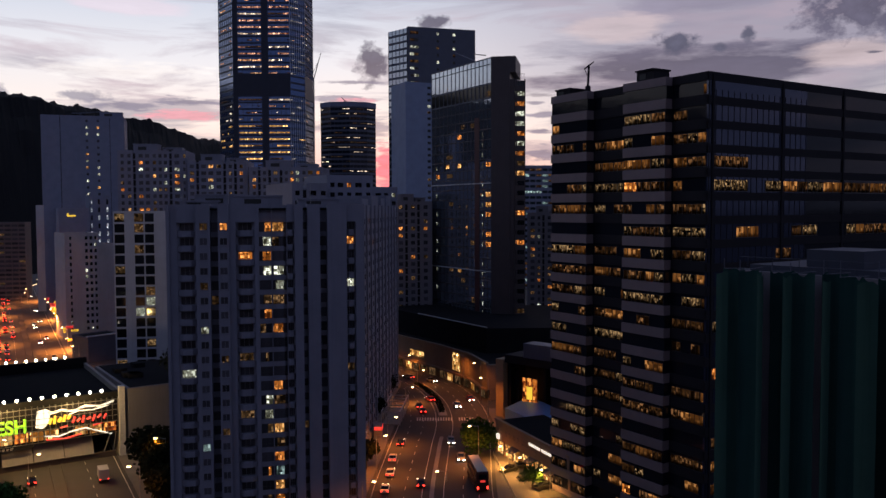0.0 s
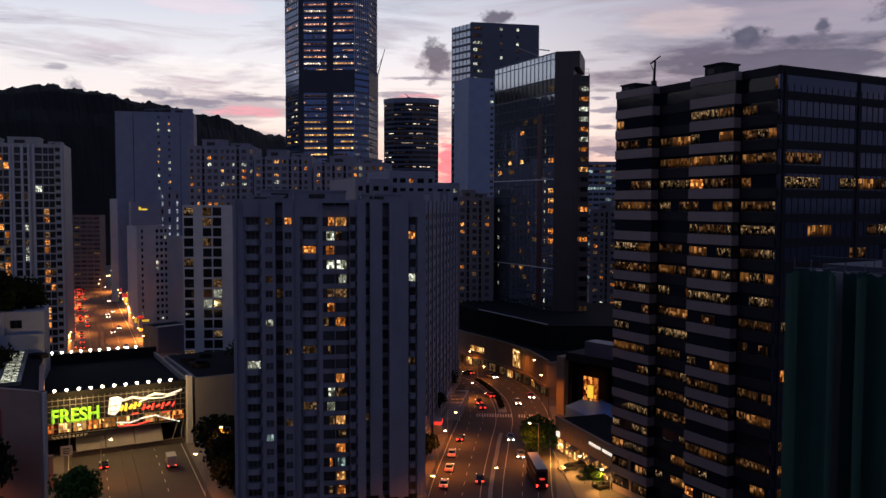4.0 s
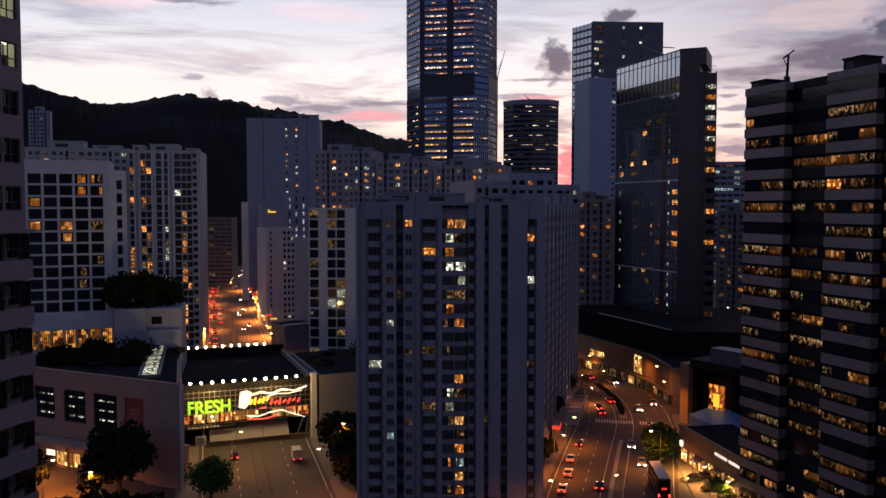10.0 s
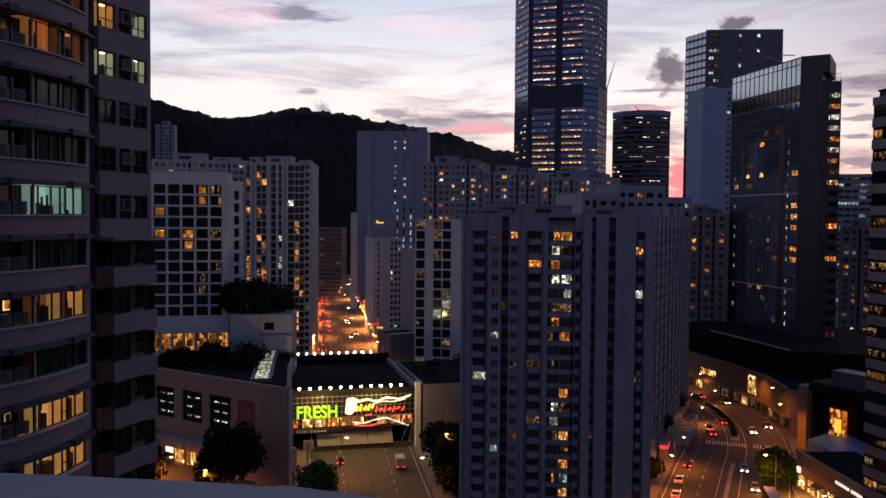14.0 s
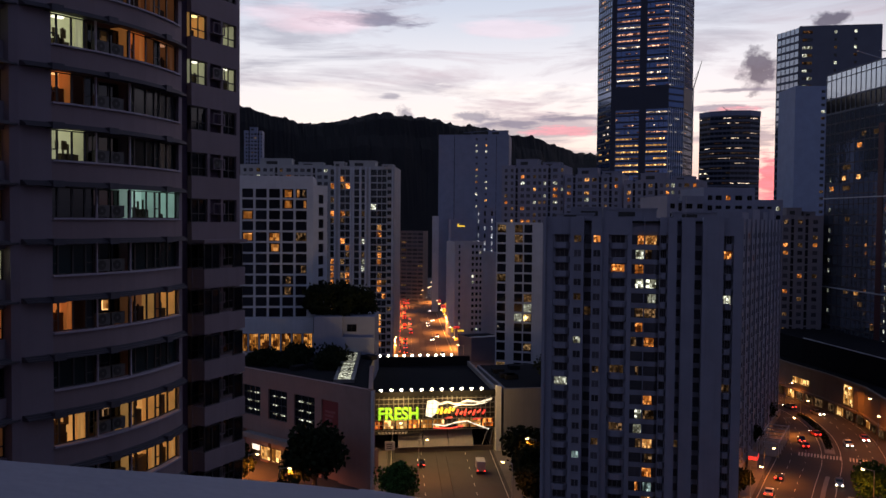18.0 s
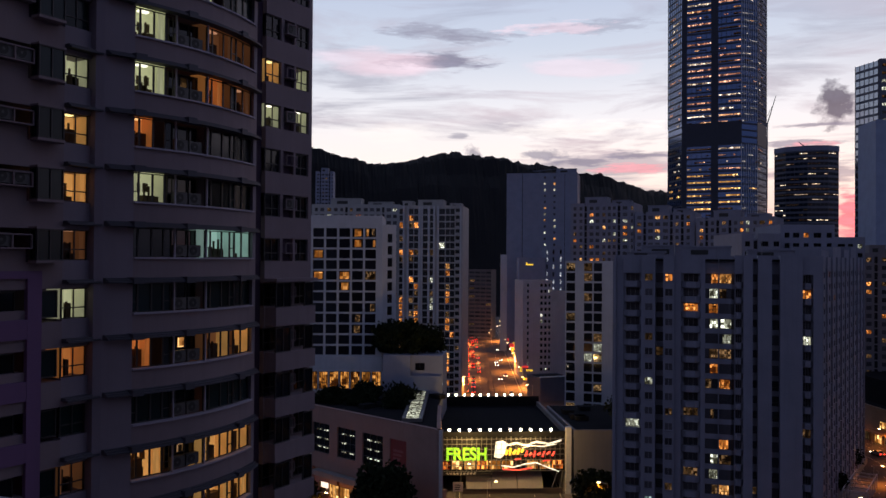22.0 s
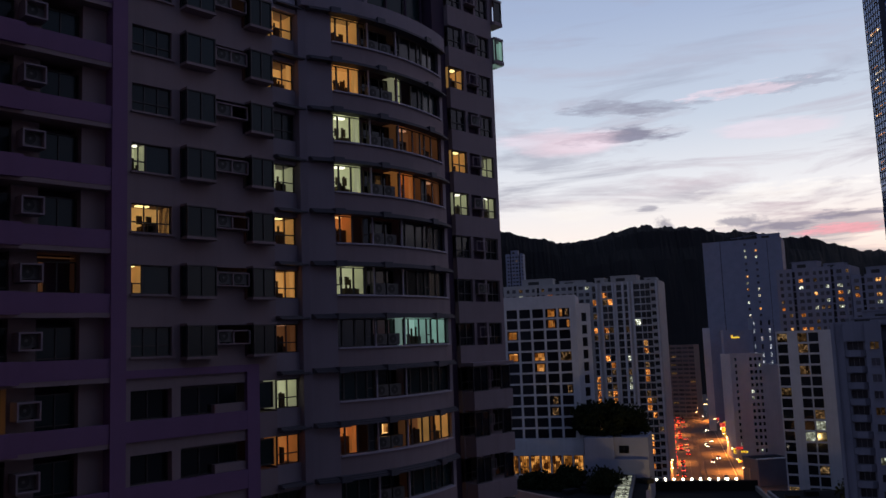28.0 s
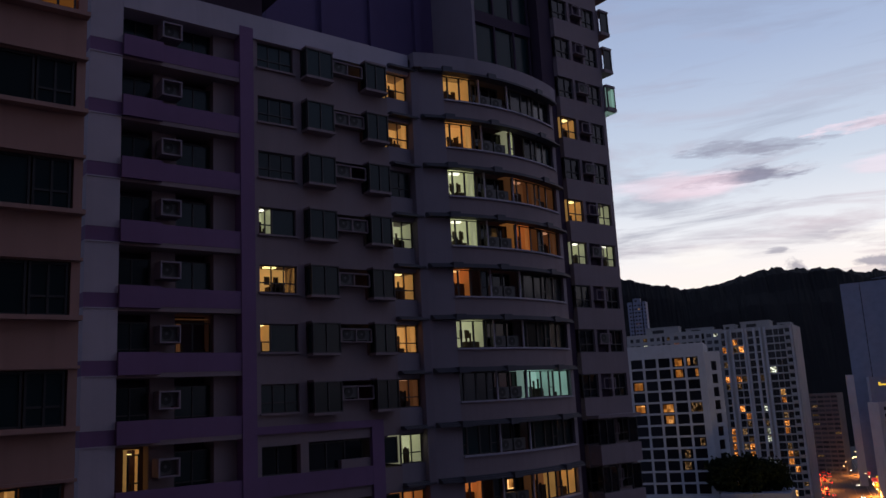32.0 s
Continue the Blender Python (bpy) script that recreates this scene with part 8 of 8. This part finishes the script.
def street_sign(x, y, turn, wide, high, foot, colour, label):
    """A lit sign box on a post."""
    b = thing("street_sign", label, "sign", "lit street signs", "", Matrix.Translation((x, y, 0.06)) @ Matrix.Rotation(radians(turn), 4, "Z"))
    q = bmesh.new()
    rod(q, (0, 0.1, 0), (0, 0.1, foot + high), 0.09, 0.07, 6)
    part("post", q, [M["steel"]], b)
    q = bmesh.new()
    box(q, -wide / 2, wide / 2, -0.15, 0.09, foot, foot + high)
    part("light_box", q, [B[colour]], b)
    q = bmesh.new()
    for k in range(3):
        box(q, -wide * 0.35, wide * 0.3, -0.19, -0.152, foot + high * (0.15 + 0.27 * k), foot + high * (0.28 + 0.27 * k))
    part("print_bars", q, [M["red_sign"]], b)


for k in range(34):
    d = rng.choice((150, 165, 180, 210, 250, 290, 330)) + rng.uniform(-8, 26)
    off = rng.choice((15.5, 17, 18.5, 16, -15, -17))
    p = Vector((-88, 184)) + along * d + side * off
    street_sign(p.x, p.y, 28 + rng.uniform(-20, 20), rng.uniform(1.2, 3.2), rng.uniform(0.8, 2.6), rng.uniform(2.0, 5.5), rng.choice(("white_sign", "white_sign", "yellow_sign", "yellow_sign", "red_sign")),
                "small lit sign on a post beside the far road")
for k in range(26):
    p = Vector((-88, 184)) + along * rng.uniform(372, 450) + side * rng.uniform(-34, 30)
    lamp_post(p.x, p.y, rng.uniform(5, 11), rng.uniform(0, 360), 0)


def bus(x, y, turn):
    b = thing("double_decker_bus", "cream and red double-decker bus with a lit rear sign", "bus", "", "", Matrix.Translation((x, y, 0.07)) @ Matrix.Rotation(radians(turn), 4, "Z"))
    q = bmesh.new()
    shell(q, [[(-1.25 + e, y2, 0.35), (1.25 - e, y2, 0.35), (1.25 - e, y2, 4.1 - e), (1.1 - e, y2, 4.35 - e), (-1.1 + e, y2, 4.35 - e), (-1.25 + e, y2, 4.1 - e)] for y2, e in ((-5.9, 0.12), (-5.75, 0), (5.6, 0), (5.9, 0.15))])
    part("body", q, [plain("bus_red_paint", (0.07, 0.018, 0.016), 0.35)], b)
    q = bmesh.new()
    box(q, -1.1, 1.1, -5.7, 5.6, 4.353, 4.42)
    part("roof", q, [plain("bus_cream_roof", (0.62, 0.58, 0.48), 0.5)], b)
    for s in (-1, 1):
        for z in (1.3, 2.9):
            for k in range(6):
                q = bmesh.new()
                box(q, min(s * 1.253, s * 1.28), max(s * 1.253, s * 1.28), -5.2 + k * 1.8, -3.6 + k * 1.8, z, z + 0.85)
                part("window", q, [M["glass"]], b)
    q = bmesh.new()
    box(q, -0.8, 0.8, -5.98, -5.92, 2.9, 3.7)
    part("rear_window", q, [M["glass"]], b)
    q = bmesh.new()
    box(q, -0.5, 0.5, -5.98, -5.92, 2.2, 2.6)
    part("rear_sign", q, [B["red_sign"]], b)
    for x2 in (-1.0, 1.0):
        q = bmesh.new()
        box(q, x2 - 0.16, x2 + 0.16, -5.98, -5.9, 0.8, 1.3)
        part("tail_light", q, [B["tail"]], b)
    q = bmesh.new()
    rod(q, (-0.14, 0, 0), (0.14, 0, 0), 0.48, 0.48, 14)
    wh = to_mesh("wheel", q, [M["tyre"]])
    for x2 in (-1.12, 1.12):
        for y2 in (-3.4, 3.6):
            part("wheel", wh, None, b, "", Matrix.Translation((x2, y2, 0.48)))


bus(7.1, 171.0, 8)


def light_truck(x, y, turn):
    b = thing("light_truck", "small light truck with a pale box body", "truck", "", "", Matrix.Translation((x, y, 0.07)) @ Matrix.Rotation(radians(turn), 4, "Z"))
    q = bmesh.new()
    shell(q, [[(-1.0, y2, 0.75), (1.0, y2, 0.75), (1.0, y2, t), (-1.0, y2, t)] for y2, t in ((-2.9, 2.9), (0.9, 2.9))])
    part("box_body", q, [M["cream"]], b)
    q = bmesh.new()
    shell(q, [[(-0.9, y2, 0.5), (0.9, y2, 0.5), (0.85, y2, t), (-0.85, y2, t)] for y2, t in ((1.0, 2.05), (2.0, 2.0), (2.5, 1.25), (2.8, 1.1))])
    part("cab", q, [CAR_PAINT["white"]], b)
    q = bmesh.new()
    box(q, -0.45, 0.45, -2.95, 2.6, 0.45, 0.74)
    part("chassis", q, [M["dark"]], b)
    q = bmesh.new()
    rod(q, (-0.12, 0, 0), (0.12, 0, 0), 0.4, 0.4, 12)
    wh = to_mesh("wheel", q, [M["tyre"]])
    for x2 in (-0.85, 0.85):
        for y2 in (-1.9, 1.7):
            part("wheel", wh, None, b, "", Matrix.Translation((x2, y2, 0.4)))
    for x2 in (-0.8, 0.8):
        q = bmesh.new()
        box(q, x2 - 0.12, x2 + 0.12, -3.0, -2.92, 0.8, 1.0)
        part("tail_light", q, [B["tail"]], b)


light_truck(-73.4, 174.5, 28)


def white_shelter():
    """White framed ramp cover beside the avenue."""
    b = thing("ramp_shelter", "white steel framed ramp cover beside the avenue", "shelter", "", "", Matrix.Translation((-14.2, 217.5, 0.16)) @ Matrix.Rotation(radians(-4), 4, "Z"))
    for k in range(6):
        q = bmesh.new()
        y = k * 4.0
        for x in (-2.6, 2.4):
            box(q, x, x + 0.22, y, y + 0.22, 0, 3.4)
        box(q, -2.6, 2.62, y, y + 0.22, 3.4, 3.62)
        part("portal_frame", q, [M["frame_white"]], b)
    for x in (-2.6, 2.4):
        q = bmesh.new()
        box(q, x, x + 0.22, 0, 20.2, 3.63, 3.85)
        part("beam", q, [M["frame_white"]], b)
    q = bmesh.new()
    box(q, -2.3, 2.3, 0.3, 20, 0.02, 0.2)
    part("ramp", q, [M["concrete"]], b)


white_shelter()
q = bmesh.new()
box(q, -17.6, -15.6, 204.5, 208.5, 0.16, 3.4)
box(q, -15.595, -15.5, 204.6, 208.4, 2.4, 3.2, 1)
box(q, -17.5, -15.7, 204.4, 204.495, 2.4, 3.2, 1)
solid("kiosk", q, [M["apart_dark"], B["red_sign"]], "small kiosk with a red light sign at the kerb", "kiosk")


def sign_board(x, y, turn):
    b = thing("road_sign", "white road sign on two posts beside the road", "road sign", "", "", Matrix.Translation((x, y, 0.1)) @ Matrix.Rotation(radians(turn), 4, "Z"))
    for dx2 in (-0.8, 0.8):
        q = bmesh.new()
        rod(q, (dx2, 0, 0), (dx2, 0, 4.0), 0.07)
        part("post", q, [M["steel"]], b)
    q = bmesh.new()
    box(q, -1.2, 1.2, -0.12, -0.04, 2.2, 4.4)
    part("panel", q, [M["frame_white"]], b)
    for z in (2.6, 3.1, 3.6):
        q = bmesh.new()
        box(q, -0.8, 0.6, -0.15, -0.122, z, z + 0.22)
        part("print_bar", q, [M["dark"]], b)


sign_board(-96.4, 172.8, 30)
# railings and bollards along the shop pavement
q = bmesh.new()
for k in range(16):
    p = Vector((11.6, 190.0)).lerp(Vector((14.2, 160.0)), k / 15)
    rod(q, (p.x, p.y, 0.16), (p.x, p.y, 1.2), 0.09, 0.09, 6)
    if k < 15:
        p2 = Vector((11.6, 190.0)).lerp(Vector((14.2, 160.0)), (k + 1) / 15)
        rod(q, (p.x, p.y, 1.1), (p2.x, p2.y, 1.1), 0.04, 0.04, 5)
tagged(solid("railing", q, [M["steel"]], "steel kerb railing along the shop pavement", "railing"))
# hedge on the traffic island
q = bmesh.new()
rng = random.Random(95)
isl = AVE[34:46]
for _ in range(2600):
    k = rng.randrange(len(isl) - 1)
    p = isl[k].lerp(isl[k + 1], rng.random())
    c = Vector((p.x + rng.uniform(-0.9, 0.9), p.y, 0.2 + rng.random() ** 1.5 * 1.0))
    o = Euler((rng.uniform(0, 6.3), rng.uniform(0, 6.3), rng.uniform(0, 6.3))).to_matrix()
    q.faces.new([q.verts.new(c + o @ Vector(v) * 0.16) for v in ((-1, -0.6, 0), (0.2, -0.9, 0.25), (1, 0.1, 0), (0.1, 0.9, 0.2))])
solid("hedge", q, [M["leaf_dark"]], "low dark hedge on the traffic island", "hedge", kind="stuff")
